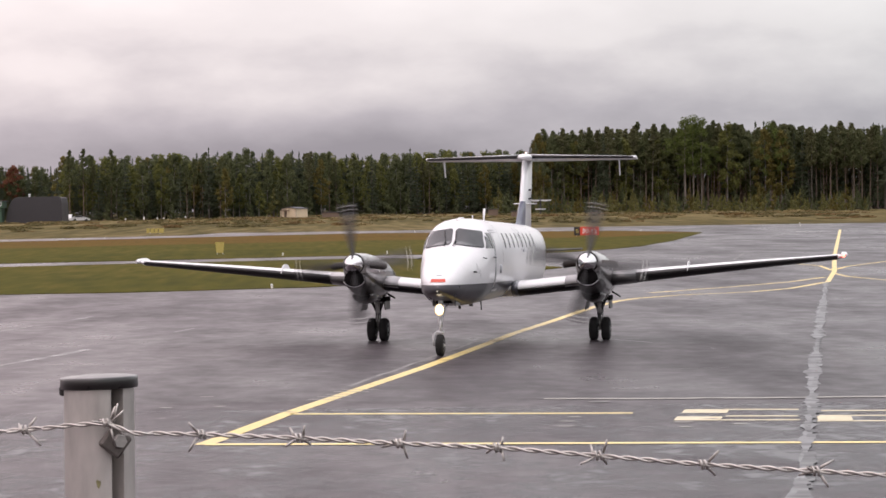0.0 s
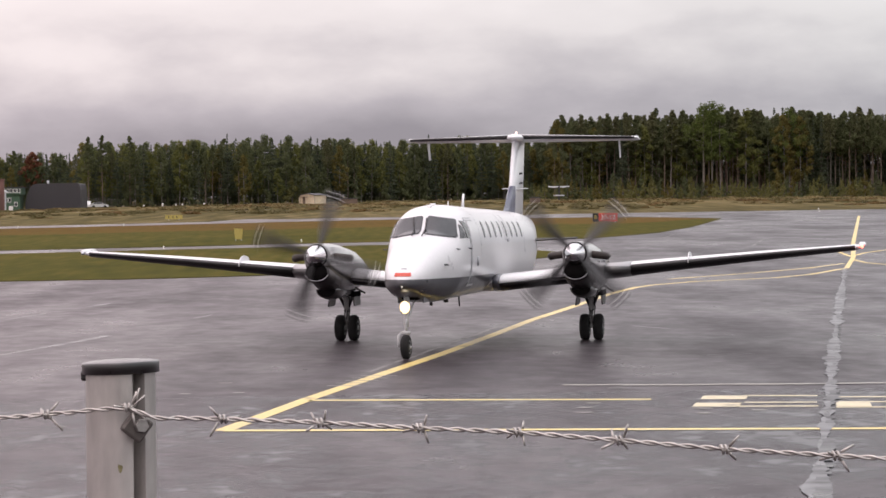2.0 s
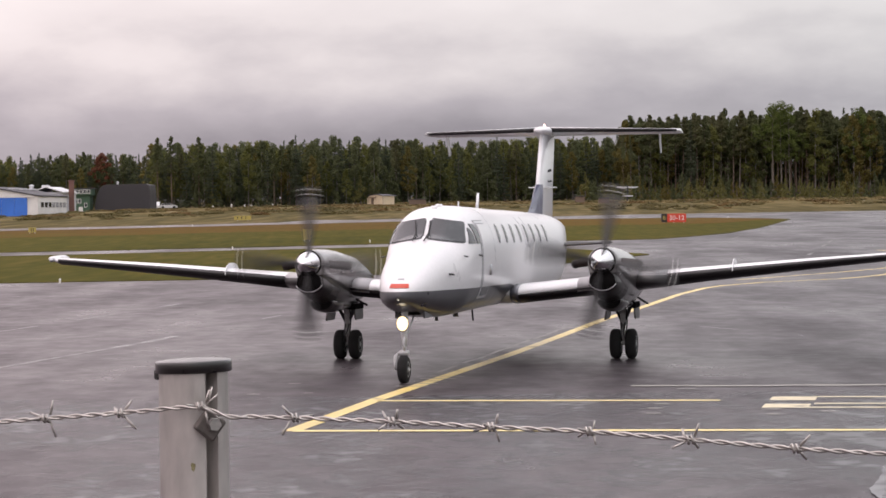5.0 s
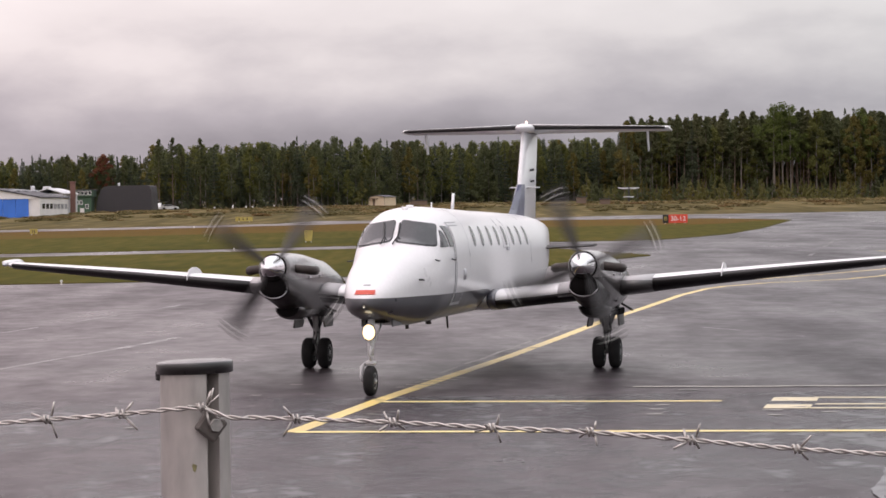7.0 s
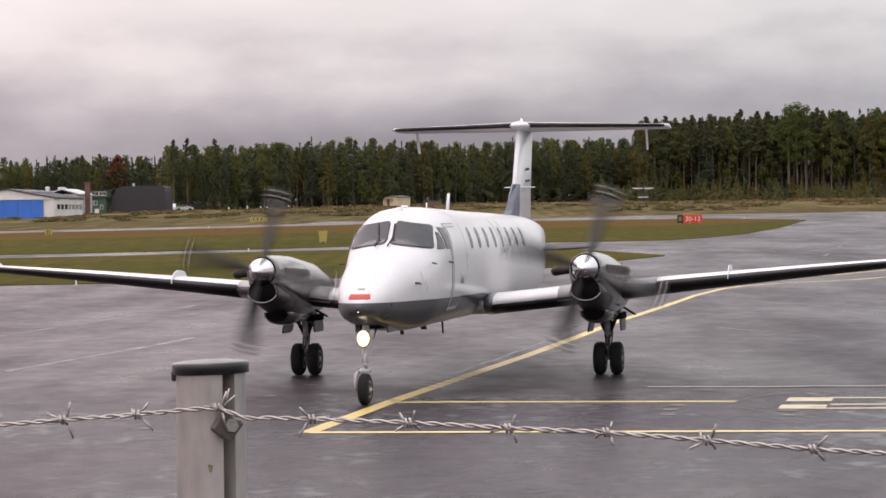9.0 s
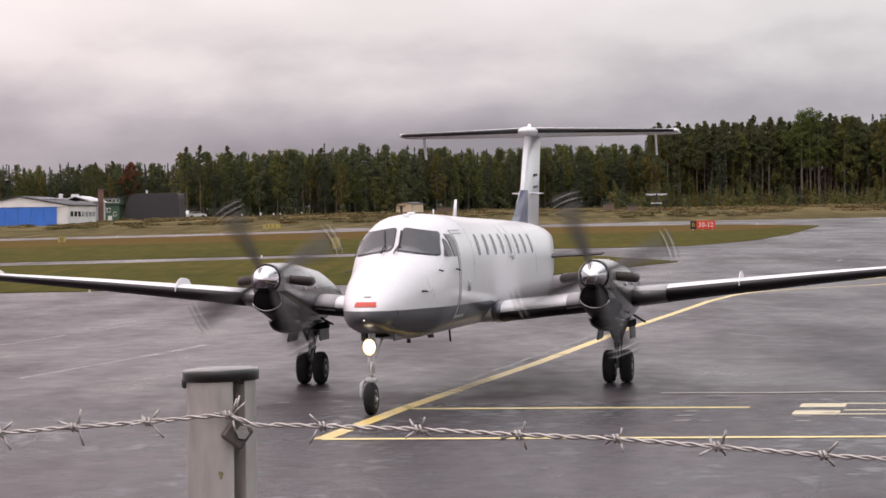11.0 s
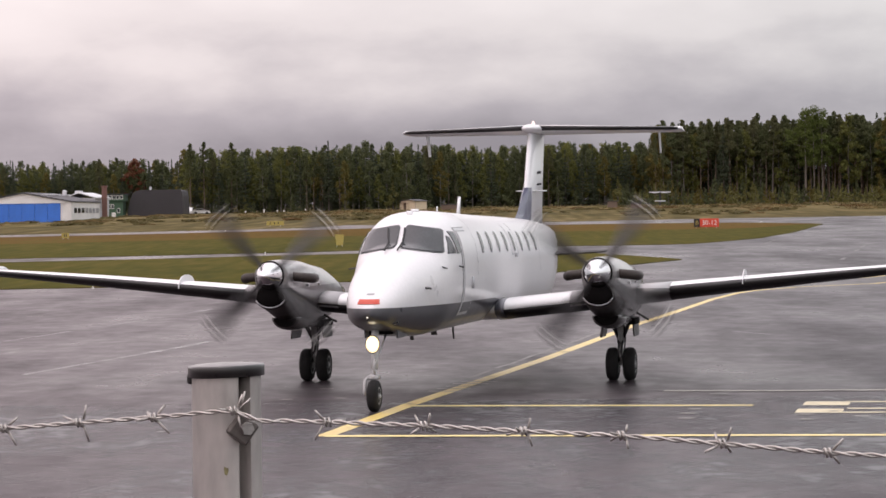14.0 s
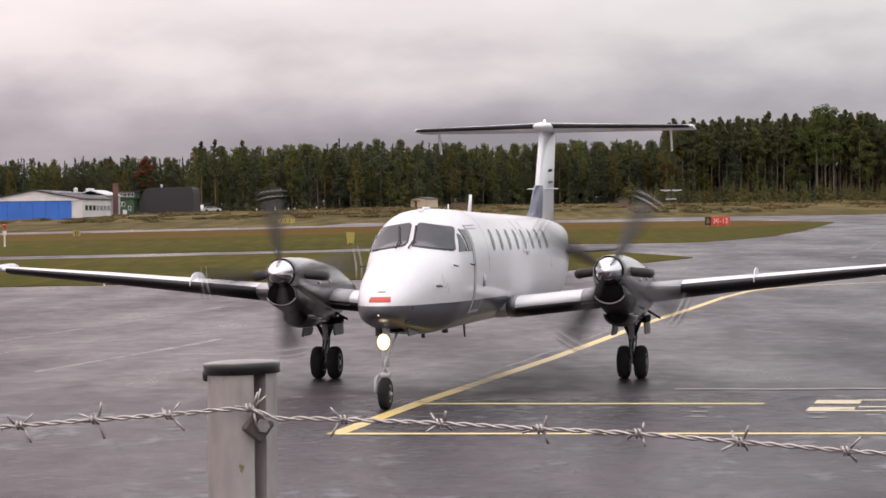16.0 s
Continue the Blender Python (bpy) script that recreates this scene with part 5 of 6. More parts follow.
def build_nacelle(s):
    cy = EY * s
    rings = []
    for x, hw, top, bot, zc in NACELLE:
        r = []
        for k in range(28):
            a = 2 * math.pi * k / 28
            c, q = math.cos(a), math.sin(a)
            ex = 2.0 if q >= 0 else 2.5
            r.append((x, cy + hw * math.copysign(abs(c) ** (2 / ex), c) * (1.0 if q >= 0 else 1 - 0.22 * (-q) ** 2), zc + ((top - zc) if q >= 0 else (zc - bot)) * math.copysign(abs(q) ** (2 / ex), q)))
        rings.append(r)
    nac = air("nacelle", loft(rings), COWL, "grey engine nacelle, darkened below for shade")
    # chin intake: lip ring and dark mouth
    def mouth(x, w, h, zc, n=20):
        return [(x, cy + w * math.cos(2 * math.pi * k / n) * (1 if math.sin(2 * math.pi * k / n) < 0 else 0.92), zc + h * math.sin(2 * math.pi * k / n) * (1 if math.sin(2 * math.pi * k / n) < 0 else 1.15)) for k in range(n)]
    air("intake", loft([mouth(-4.310, 0.235, 0.165, 1.525), mouth(-4.270, 0.245, 0.175, 1.525), mouth(-4.350, 0.275, 0.20, 1.51), mouth(-4.850, 0.30, 0.24, 1.45), mouth(-5.350, 0.32, 0.34, 1.42)]), CHIN, parent=nac)
    air("intake_lip", loft([mouth(-4.275, 0.237, 0.167, 1.525), mouth(-4.250, 0.243, 0.173, 1.525), mouth(-4.265, 0.252, 0.182, 1.525), mouth(-4.310, 0.256, 0.186, 1.525), mouth(-4.300, 0.237, 0.167, 1.525)], caps=False), CHIN, parent=nac)
    low = [p for p in mouth(-4.252, 0.246, 0.176, 1.525) if p[2] < 1.50]
    low.sort(key=lambda p: p[1])
    air("lip_edge", tube(low, 0.009, 8), BARE, "bright lower lip of the intake", parent=nac)
    air("intake_mouth", loft([mouth(-4.310, 0.239, 0.169, 1.525), mouth(-4.262, 0.238, 0.168, 1.525)]), DARK, parent=nac)
    air("cowl_ring", turned([(-4.31, 0.236), (-4.26, 0.234), (-4.258, 0.20), (-4.27, 0.05)], "x", 28, (0, cy, 1.86)), DARK, parent=nac)
    for q in (1, -1):
        pts = [(-4.70, cy + q * 0.20, 1.85), (-4.65, cy + q * 0.35, 1.83), (-4.65, cy + q * 0.45, 1.82), (-4.71, cy + q * 0.52, 1.81), (-4.84, cy + q * 0.555, 1.80), (-4.98, cy + q * 0.56, 1.80)]
        air("exhaust_pipe", tube(pts, [0.074, 0.074, 0.076, 0.078, 0.078, 0.076], 14), STACK, "sooty curved exhaust pipe", parent=nac)
    # gear doors hanging below
    for top_y, low_y, top_z, dz in ((0.23, 0.25, 1.06, 0.75), (-0.26, -0.31, 1.0, 0.73)):
        outline = [(-7.52, top_z), (-6.84, top_z), (-6.84, dz + 0.05), (-6.90, dz), (-7.46, dz), (-7.52, dz + 0.05)]
        plate = [[(x, cy + low_y + (top_y - low_y) * (z - dz) / (top_z - dz) + o, z) for x, z in outline] for o in (-0.014, 0.014)]
        air("main_gear_door", loft(plate), DOOR_GREY, "grey hanging gear door", smooth=False, parent=nac)
    air("gear_bay", block(-7.5, -6.8, cy - 0.27, cy + 0.27, 0.945, 1.05), DARK, smooth=False, parent=nac)
    scoop = [[(x, cy + w * math.cos(math.pi * k / 12) * 1.0, z + h_ * math.sin(-math.pi * k / 12)) for k in range(13)] for x, w, h_, z in ((-5.22, 0.21, 0.17, 1.15), (-5.26, 0.235, 0.20, 1.16), (-5.7, 0.27, 0.20, 1.12), (-6.6, 0.25, 0.13, 1.06))]
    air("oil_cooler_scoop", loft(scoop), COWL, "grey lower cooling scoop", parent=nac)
    air("scoop_mouth", loft([[(x, cy + 0.195 * math.cos(math.pi * k / 12), 1.15 + 0.155 * math.sin(-math.pi * k / 12)) for k in range(13)] for x in (-5.212, -5.23)]), DARK, smooth=False, parent=nac)
    air("drain_pipe", tube([(-6.6, cy + 0.33, 1.15), (-6.65, cy + 0.45, 1.07), (-6.75, cy + 0.50, 1.03)], 0.02, 8), GEARDARK, parent=nac)
    # rows of cowl latches
    for x in (-5.35, -6.0):
        for q in (1, -1):
            hw = 0.37 if x > -5.5 else 0.395
            air("cowl_latch", block(x - 0.05, x + 0.05, cy + q * hw - 0.014, cy + q * hw + 0.014, 1.66, 1.70, 0.006), BARE, smooth=False, parent=nac)


def blade_geo():
    """One wide paddle blade standing on the hub, twisted along its length."""
    rings = []
    for r, c, tw, th in ((0.10, 0.085, 42, 0.045), (0.22, 0.10, 40, 0.05), (0.40, 0.17, 34, 0.036), (0.65, 0.225, 28, 0.028), (0.95, 0.235, 23, 0.022), (1.18, 0.215, 20, 0.017), (1.32, 0.17, 18, 0.012), (1.38, 0.07, 17, 0.008)):
        a = radians(tw)
        ring = []
        for u, v in ((0.5, 0), (0.25, 0.5), (-0.15, 0.45), (-0.5, 0), (-0.15, -0.45), (0.25, -0.5)):
            p, q = u * c, v * th
            ring.append((p * math.sin(a) + q * math.cos(a), p * math.cos(a) - q * math.sin(a), r))
        rings.append(ring)
    return rings


def band_ring(rings, r):
    """A ring just proud of the blade at radius r."""
    for a, b in zip(rings, rings[1:]):
        if a[0][2] <= r <= b[0][2]:
            f = (r - a[0][2]) / (b[0][2] - a[0][2])
            return [tuple((p[i] + (q[i] - p[i]) * f) * (1.06 if i < 2 else 1.0) for i in range(3)) for p, q in zip(a, b)]
    return rings[-1]


def build_propeller(s):
    hub = turned([(-0.30, 0.22), (-0.27, 0.232), (-0.12, 0.222), (0.02, 0.195), (0.14, 0.15), (0.23, 0.10), (0.29, 0.05), (0.31, 0.012)], "x", 28)
    prop = air("propeller", hub, CHROME, "spinning four-blade propeller with polished spinner")
    rings = blade_geo()
    for k in range(4):
        b = part("blade", mesh_of(*loft(rings[:6])), BLADE, prop, "dark grey propeller blade", True, pose(-0.12, 0, 0, 90 * k))
        part("blade_tip", mesh_of(*loft(rings[5:])), BLADE, b, "", True)
        for r0, r1 in ((1.215, 1.245), (1.30, 1.335)):
            part("tip_band", mesh_of(*loft([band_ring(rings, r0), band_ring(rings, r1)])), BLADETIP, b, "pale tip band", True)
    prop.matrix_basis = pose(-4.15, EY * s, 1.86)
    return prop


def build_wheel(name, x, y, r, w, parent):
    prof = [(-w / 2 + 0.015, r * 0.55), (-w / 2, r * 0.70), (-w / 2 + 0.012, r * 0.86), (-w * 0.30, r * 0.97), (-w * 0.12, r), (w * 0.12, r), (w * 0.30, r * 0.97), (w / 2 - 0.012, r * 0.86), (w / 2, r * 0.70), (w / 2 - 0.015, r * 0.55)]
    wheel = part(name, mesh_of(*turned(prof, "y", 32)), TYRE, parent, "black rubber tyre", True)
    wheel.matrix_basis = pose(x, y, r)
    rim = turned([(-w / 2 + 0.005, r * 0.18), (-w / 2 + 0.03, r * 0.30), (-w / 2 + 0.012, r * 0.48), (-w / 2 + 0.01, r * 0.56), (w / 2 - 0.01, r * 0.56), (w / 2 - 0.012, r * 0.48), (w / 2 - 0.03, r * 0.30), (w / 2 - 0.005, r * 0.18)], "y", 24)
    part("rim", mesh_of(*rim), RIM, wheel, "grey metal rim", True)
    return wheel


WHEELS = []


NOSE_Y = -0.035


def aside(*pieces):
    V, F = joined(*pieces)
    return [(v[0], v[1] + NOSE_Y, v[2]) for v in V], F


def build_gear():
    # nose leg, steered a little aside
    air("nose_leg", aside(tube([(-0.12, 0, 1.2), (-0.06, 0, 0.78), (-0.05, 0, 0.60)], [0.055, 0.055, 0.05], 12), tube([(-0.05, 0, 0.64), (-0.04, 0, 0.50)], 0.036, 12), block(-0.12, 0.05, -0.075, 0.075, 0.46, 0.53, 0.02)), GEAR, "pale grey nose gear leg")
    air("fork", aside(*[tube([(-0.03, q * 0.07, 0.50), (0.0, q * 0.135, 0.44), (0.01, q * 0.135, 0.30), (0.0, q * 0.125, 0.225)], [0.028, 0.03, 0.03, 0.03], 8) for q in (-1,)], tube([(0, -0.14, 0.225), (0, 0.10, 0.225)], 0.022, 10)), GEAR)
    air("torque_link", aside(tube([(-0.0, 0.02, 0.74), (0.13, 0.02, 0.64)], [0.02, 0.014], 6), tube([(0.13, 0.02, 0.64), (0.02, 0.02, 0.53)], [0.014, 0.02], 6)), GEAR)
    air("drag_brace", aside(tube([(-0.08, 0.06, 0.82), (-0.6, 0.07, 1.12)], 0.014, 8), tube([(-0.08, -0.06, 0.82), (-0.6, -0.07, 1.12)], 0.014, 8)), GEAR)
    WHEELS.append((build_wheel("nose_wheel", 0, NOSE_Y, 0.228, 0.165, airplane), 0, NOSE_Y, 0.228))
    # taxi lamps on the leg, one above the other
    for z, r in ((0.965, 0.105),):
        def tall(geo):
            return [(v[0], v[1] + NOSE_Y, z + (v[2] - z) * 1.25) for v in geo[0]], geo[1]
        shell = air("taxi_lamp", tall(turned([(-0.10, r * 0.4), (-0.06, r * 0.8), (0.0, r), (0.012, r * 0.98)], "x", 20, (0.07, 0, z))), GEARDARK)
        # glowing ring added round the lens in place of the lamp's warm halo
        air("halo_ring", tall(turned([(0.0, r * 0.94), (0.014, r * 0.90), (0.016, r * 0.3)], "x", 20, (0.072, 0, z))), LAMP_HALO, parent=shell)
        air("lamp_lens", tall(turned([(0.0, r * 0.74), (0.020, r * 0.66), (0.028, r * 0.3)], "x", 20, (0.075, 0, z))), LAMP, "glowing warm white lamp lens", parent=shell)
    # main legs
    for s in (1, -1):
        cy = 2.615 * s
        leg = air("main_leg", joined(tube([(-7.22, cy, 1.05), (-7.25, cy, 0.62)], [0.075, 0.066], 14), tube([(-7.25, cy, 0.64), (-7.26, cy, 0.26)], 0.042, 12), tube([(-7.26, cy - 0.24, 0.275), (-7.26, cy + 0.24, 0.275)], 0.032, 10)), GEAR, "grey main gear leg")
        air("torque_link", joined(*[tube([(-7.20, cy + q * 0.035, 0.66), (-7.05, cy + q * 0.02, 0.48), (-7.22, cy + q * 0.035, 0.33)], [0.018, 0.014, 0.018], 6) for q in (1, -1)]), GEARDARK, parent=leg)
        air("side_brace", joined(tube([(-7.24, cy + 0.03, 0.70), (-7.15, cy + 0.17, 1.02)], 0.034, 8), tube([(-7.24, cy - 0.03, 0.70), (-7.15, cy - 0.17, 1.02)], 0.034, 8)), GEARDARK, parent=leg)
        air("brake_hose", tube([(-7.16, cy + 0.06, 0.95), (-7.13, cy + 0.09, 0.7), (-7.18, cy + 0.05, 0.4)], 0.010, 6), BOOT, parent=leg)
        for q in (1, -1):
            WHEELS.append((build_wheel("main_wheel", -7.26, cy + q * 0.142, 0.275, 0.205, airplane), -7.26, cy + q * 0.142, 0.275))


def build_tail():
    def finfoil(le, chord, thick, z):
        ring = airfoil(le, chord, thick, 0, 0)
        return [(p[0], (p[2] - 0.02 * chord * math.sin(math.pi * min(1, max(0, (le - p[0]) / chord)))), z) for p in ring]
    fin = air("fin", loft([finfoil(-13.55, 2.35, 0.085, 2.5), finfoil(-13.85, 2.15, 0.085, 3.2), finfoil(-14.5, 1.85, 0.09, 4.4)]), WHITE, "white fin")
    # dorsal fillet in slate blue
    rings = []
    for z, x0, x1, t in ((2.58, -12.05, -14.0, 0.075), (2.78, -12.7, -14.0, 0.08), (3.05, -13.25, -14.05, 0.085), (3.30, -13.72, -14.15, 0.07)):
        rings.append([(x0, 0, z), (x0 * 0.6 + x1 * 0.4, t * 0.8, z), (x1, t, z), (x1, -t, z), (x0 * 0.6 + x1 * 0.4, -t * 0.8, z)])
    air("dorsal_fillet", loft(rings), SLATE, "slate blue dorsal fillet", smooth=False, parent=fin)
    air("bullet", loft([[(x, r * 1.25 * math.cos(2 * math.pi * k / 16), 4.45 + r * 0.62 * math.sin(2 * math.pi * k / 16)) for k in range(16)] for x, r in ((-14.22, 0.03), (-14.3, 0.09), (-14.55, 0.145), (-15.2, 0.155), (-16.2, 0.12), (-16.9, 0.03))]), WHITE, parent=fin)
    for k, (x, z, w, h_) in enumerate(((-15.0, 3.60, 0.035, 0.05), (-15.25, 3.61, 0.03, 0.05), (-15.0, 3.37, 0.03, 0.04), (-15.28, 3.38, 0.03, 0.04))):
        air("marking_bar", block(x - w, x + w, 0.050, 0.086, z - h_ / 2, z + h_ / 2), SEAL, smooth=False, parent=fin)
    air("beacon", turned([(4.52, 0.028), (4.56, 0.027), (4.59, 0.020), (4.605, 0.006)], "z", 14, (-14.9, 0, 0)), BEACON, "small glowing beacon lens", parent=fin)
    for s in (1, -1):
        secs = [(-14.75, 1.75, 0.10, 0.08, 4.47), (-15.2, 1.42, 0.095, 1.3, 4.46), (-15.68, 1.05, 0.09, 2.62, 4.45)]
        g = loft([airfoil(*q[:2], q[2], q[3], q[4]) for q in secs] + [airfoil(-15.85, 0.85, 0.06, 2.80, 4.45)])
        tail = air("tailplane", g if s > 0 else flip(g), WHITE, "white tailplane")
        b = foil_boot([secs[0], secs[1], secs[2], (-15.79, 0.92, 0.072, 2.74, 4.45)], 0.030, 0.026, 0.010)
        air("deicing_boot", b if s > 0 else flip(b), BOOT, parent=tail)
        fl = [[(-15.95, s * (2.34 + o), 4.44), (-16.25, s * (2.34 + o), 4.44), (-16.42, s * (2.34 + o), 3.98), (-16.24, s * (2.34 + o), 3.97)] for o in (-0.010, 0.010)]
        air("taillet", loft(fl), WHITE, smooth=False, parent=tail)
        air("horn", block(-16.4, -15.95, s * 2.70 - 0.09, s * 2.70 + 0.09, 4.46, 4.49, 0.01), WHITE, smooth=False, parent=tail)
        air("fin_stub", loft([[(-14.3, s * 0.06, 3.24), (-14.5, s * 0.06, 3.26), (-14.8, s * 0.06, 3.24), (-14.5, s * 0.06, 3.22)], [(-14.5, s * 0.30, 3.24), (-14.58, s * 0.30, 3.25), (-14.75, s * 0.30, 3.24), (-14.58, s * 0.30, 3.23)]]), WHITE, smooth=False, parent=fin)


build_fuselage()
build_wings()
build_nacelle(1)
build_nacelle(-1)
PROPS = [build_propeller(1), build_propeller(-1)]
build_gear()
build_tail()


# ---------------------------------------------------------------- buildings across the field
def paint(name, colour, rough=0.7, spread=0.15, dirt=None):
    return material(name, colour, rough, spread=spread, scale=0.5, fine=6, dirt=dirt, dirt_at=0.6)


BLUE_DOOR = paint("blue_sheet_metal", (0.045, 0.17, 0.62), 0.5)
OFF_WHITE = paint("off_white_cladding", (0.72, 0.70, 0.68))
PALE_GREY = paint("pale_grey_cladding", (0.50, 0.50, 0.53))
ROOF_DARK = paint("dark_roofing", (0.06, 0.058, 0.065))
ROOF_WHITE = paint("white_roofing", (0.62, 0.62, 0.64))
BRICK = paint("red_brown_brick", (0.15, 0.075, 0.06))
GREEN_WALL = paint("green_boards", (0.05, 0.10, 0.06))
QUONSET = paint("black_corrugated_steel", (0.042, 0.038, 0.042), 0.6)
CREAM_WALL = paint("cream_boards", (0.66, 0.54, 0.38))
HUT_ROOF = paint("tan_roofing_felt", (0.42, 0.35, 0.27))
BROWN = paint("brown_boards", (0.16, 0.11, 0.08))
WIN = material("far_window", (0.04, 0.045, 0.05), 0.15)
PALE_PANE = material("pale_window", (0.30, 0.30, 0.32), 0.3)
FRAME = paint("white_window_frame", (0.65, 0.65, 0.63))


def build(name, label, category, m):
    ob = empty(name, m)
    return tagged(ob, label, category)


def add(name, geo, mat, parent, label="", smooth=False):
    return part(name, mesh_of(*geo), mat, parent, label, smooth)


def window_unit(parent, x, z, w, h, y=0.0):
    fr = add("window", joined(block(x - w / 2 - 0.08, x + w / 2 + 0.08, y - 0.06, y + 0.02, z - h / 2 - 0.08, z - h / 2), block(x - w / 2 - 0.08, x + w / 2 + 0.08, y - 0.06, y + 0.02, z + h / 2, z + h / 2 + 0.08), block(x - w / 2 - 0.08, x - w / 2, y - 0.06, y + 0.02, z - h / 2, z + h / 2), block(x + w / 2, x + w / 2 + 0.08, y - 0.06, y + 0.02, z - h / 2, z + h / 2)), FRAME, parent)
    add("pane", block(x - w / 2, x + w / 2, y - 0.02, y + 0.02, z - h / 2, z + h / 2), WIN, fr)


def gable(w, d, eave, ridge, over=0.3, y0=0.0):
    """A pitched roof over a box w wide and d deep, ridge along y."""
    a, b = w / 2 + over, 0.18
    ring = [(-a, eave - 0.1), (0, ridge), (a, eave - 0.1), (a, eave - 0.1 + b), (0, ridge + b), (-a, eave - 0.1 + b)]
    return loft([[(x, y, z) for x, z in ring] for y in (y0 - over, y0 + d + over)])


def blue_hangar():
    y = 433
    ob = build("hangar", "white hangar with a wide bright blue sliding door", "hangar", far_pose(-71.4, y, -0.06, -3.5, 1.0, 1.13))
    w, d, e, r = 15.4, 23, 2.95, 4.15
    body = [(-w / 2, 0), (w / 2, 0), (w / 2, e), (0, r), (-w / 2, e)]
    add("wall", loft([[(x, yy, z) for x, z in body] for yy in (0, d)]), OFF_WHITE, ob)
    add("roof", gable(w, d, e, r, 0.2), ROOF_DARK, ob, "dark roof with skylights")
    n = 6
    for k in range(n):
        x0 = -6.4 + 12.4 / n * k
        add("door_leaf", block(x0, x0 + 12.4 / n - 0.03, -0.14 - 0.05 * (k % 2), -0.05, 0.12, 2.72, 0.02), BLUE_DOOR, ob, "bright blue metal door leaf")
    add("door_rail", block(-6.8, 6.8, -0.24, -0.05, 2.74, 2.9), OFF_WHITE, ob)
    # windows in the long side
    for k in range(7):
        yy = 2.2 + 2.95 * k
        add("window", block(w / 2 - 0.02, w / 2 + 0.06, yy, yy + 2.0, 1.35, 2.05), WIN if k < 3 else PALE_PANE, ob)
    for yy in (6, 12, 19):
        add("roof_light", block(1.5, 3.0, yy, yy + 2.5, 3.95, 4.12), ROOF_WHITE, ob)
    add("roof_fan", joined(turned([(4.0, 0.35), (4.55, 0.35), (4.6, 0.5), (4.75, 0.1)], "z", 12, (2.2, 21, 0))), ROOF_WHITE, ob)


def rear_hall():
    y = 500
    ob = build("hall", "low grey hall with a white roof behind the hangar", "building", far_pose(-72.2, y, -0.06, -3, 1.0, 1.13))
    add("wall", block(-2.9, 2.9, 0, 14, 0, 3.4), PALE_GREY, ob)
    add("roof", gable(5.8, 14, 3.4, 4.15, 0.25), ROOF_WHITE, ob, "white sheet roof")
    for k in range(4):
        window_unit(ob, -2.1 + 1.35 * k, 2.3, 1.0, 0.7)
    add("roof_hatch", block(-1.4, -0.2, 3, 5, 4.0, 4.6, 0.05), ROOF_WHITE, ob)


def chimney():
    y = 505
    ob = build("chimney", "square red-brown brick chimney beside the green house", "chimney", far_pose(-68.2, y, -0.06, 0, 1.0, 1.08))
    add("shaft", block(-0.45, 0.45, -0.45, 0.45, 0, 5.3), BRICK, ob)
    add("crown", block(-0.55, 0.55, -0.55, 0.55, 5.3, 5.55, 0.03), BRICK, ob)


def green_house():
    y = 526
    ob = build("green_house", "small dark green two-storey house with white windows", "house", far_pose(-69.1, y, -0.06, 0, 1.0, 1.32))
    add("wall", block(-1.75, 1.55, 0, 5, 0, 2.35), GREEN_WALL, ob)
    add("lookout", block(-1.9, 1.95, -0.35, 5.2, 2.36, 3.3, 0.04), GREEN_WALL, ob)
    add("roof", block(-2.1, 2.2, -0.6, 5.4, 3.3, 3.42, 0.03), ROOF_DARK, ob)
    for k in range(5):
        window_unit(ob, -1.5 + 0.72 * k, 2.9, 0.42, 0.45, -0.36)
    for x, z in ((-1.1, 1.55), (-0.4, 1.55), (0.75, 0.95)):
        window_unit(ob, x, z, 0.42, 0.5)
    add("door", block(-0.6, 0.2, -0.06, 0.01, 0.05, 0.7), OFF_WHITE, ob)


def quonset():
    y = 528
    ob = build("shelter", "black corrugated arched aircraft shelter", "hangar", far_pose(-61.5, y, -0.1, 0, 1.1, 1.16))
    prof = [(-4.9, 0), (-4.8, 1.2), (-4.5, 2.6), (-4.05, 3.6), (-3.5, 4.2), (-2.8, 4.4), (4.0, 4.45), (4.6, 4.3), (4.8, 3.4), (4.9, 0)]
    rings = []
    for k in range(25):
        o = 0.06 * (k % 2)
        rings.append([(x * (1 - o * 0.01) , k * 0.5, z - (o if z > 0 else 0)) for x, z in prof])
    add("shell", loft(rings), QUONSET, ob)
    for k in range(18):
        x = -4.0 + 0.49 * k
        add("rib", block(x - 0.05, x + 0.05, -0.08, -0.01, 0.0, 4.2), QUONSET, ob)
    add("vent", turned([(4.4, 0.18), (4.75, 0.18), (4.8, 0.3), (4.95, 0.05)], "z", 10, (-0.9, 1, 0)), ROOF_WHITE, ob)


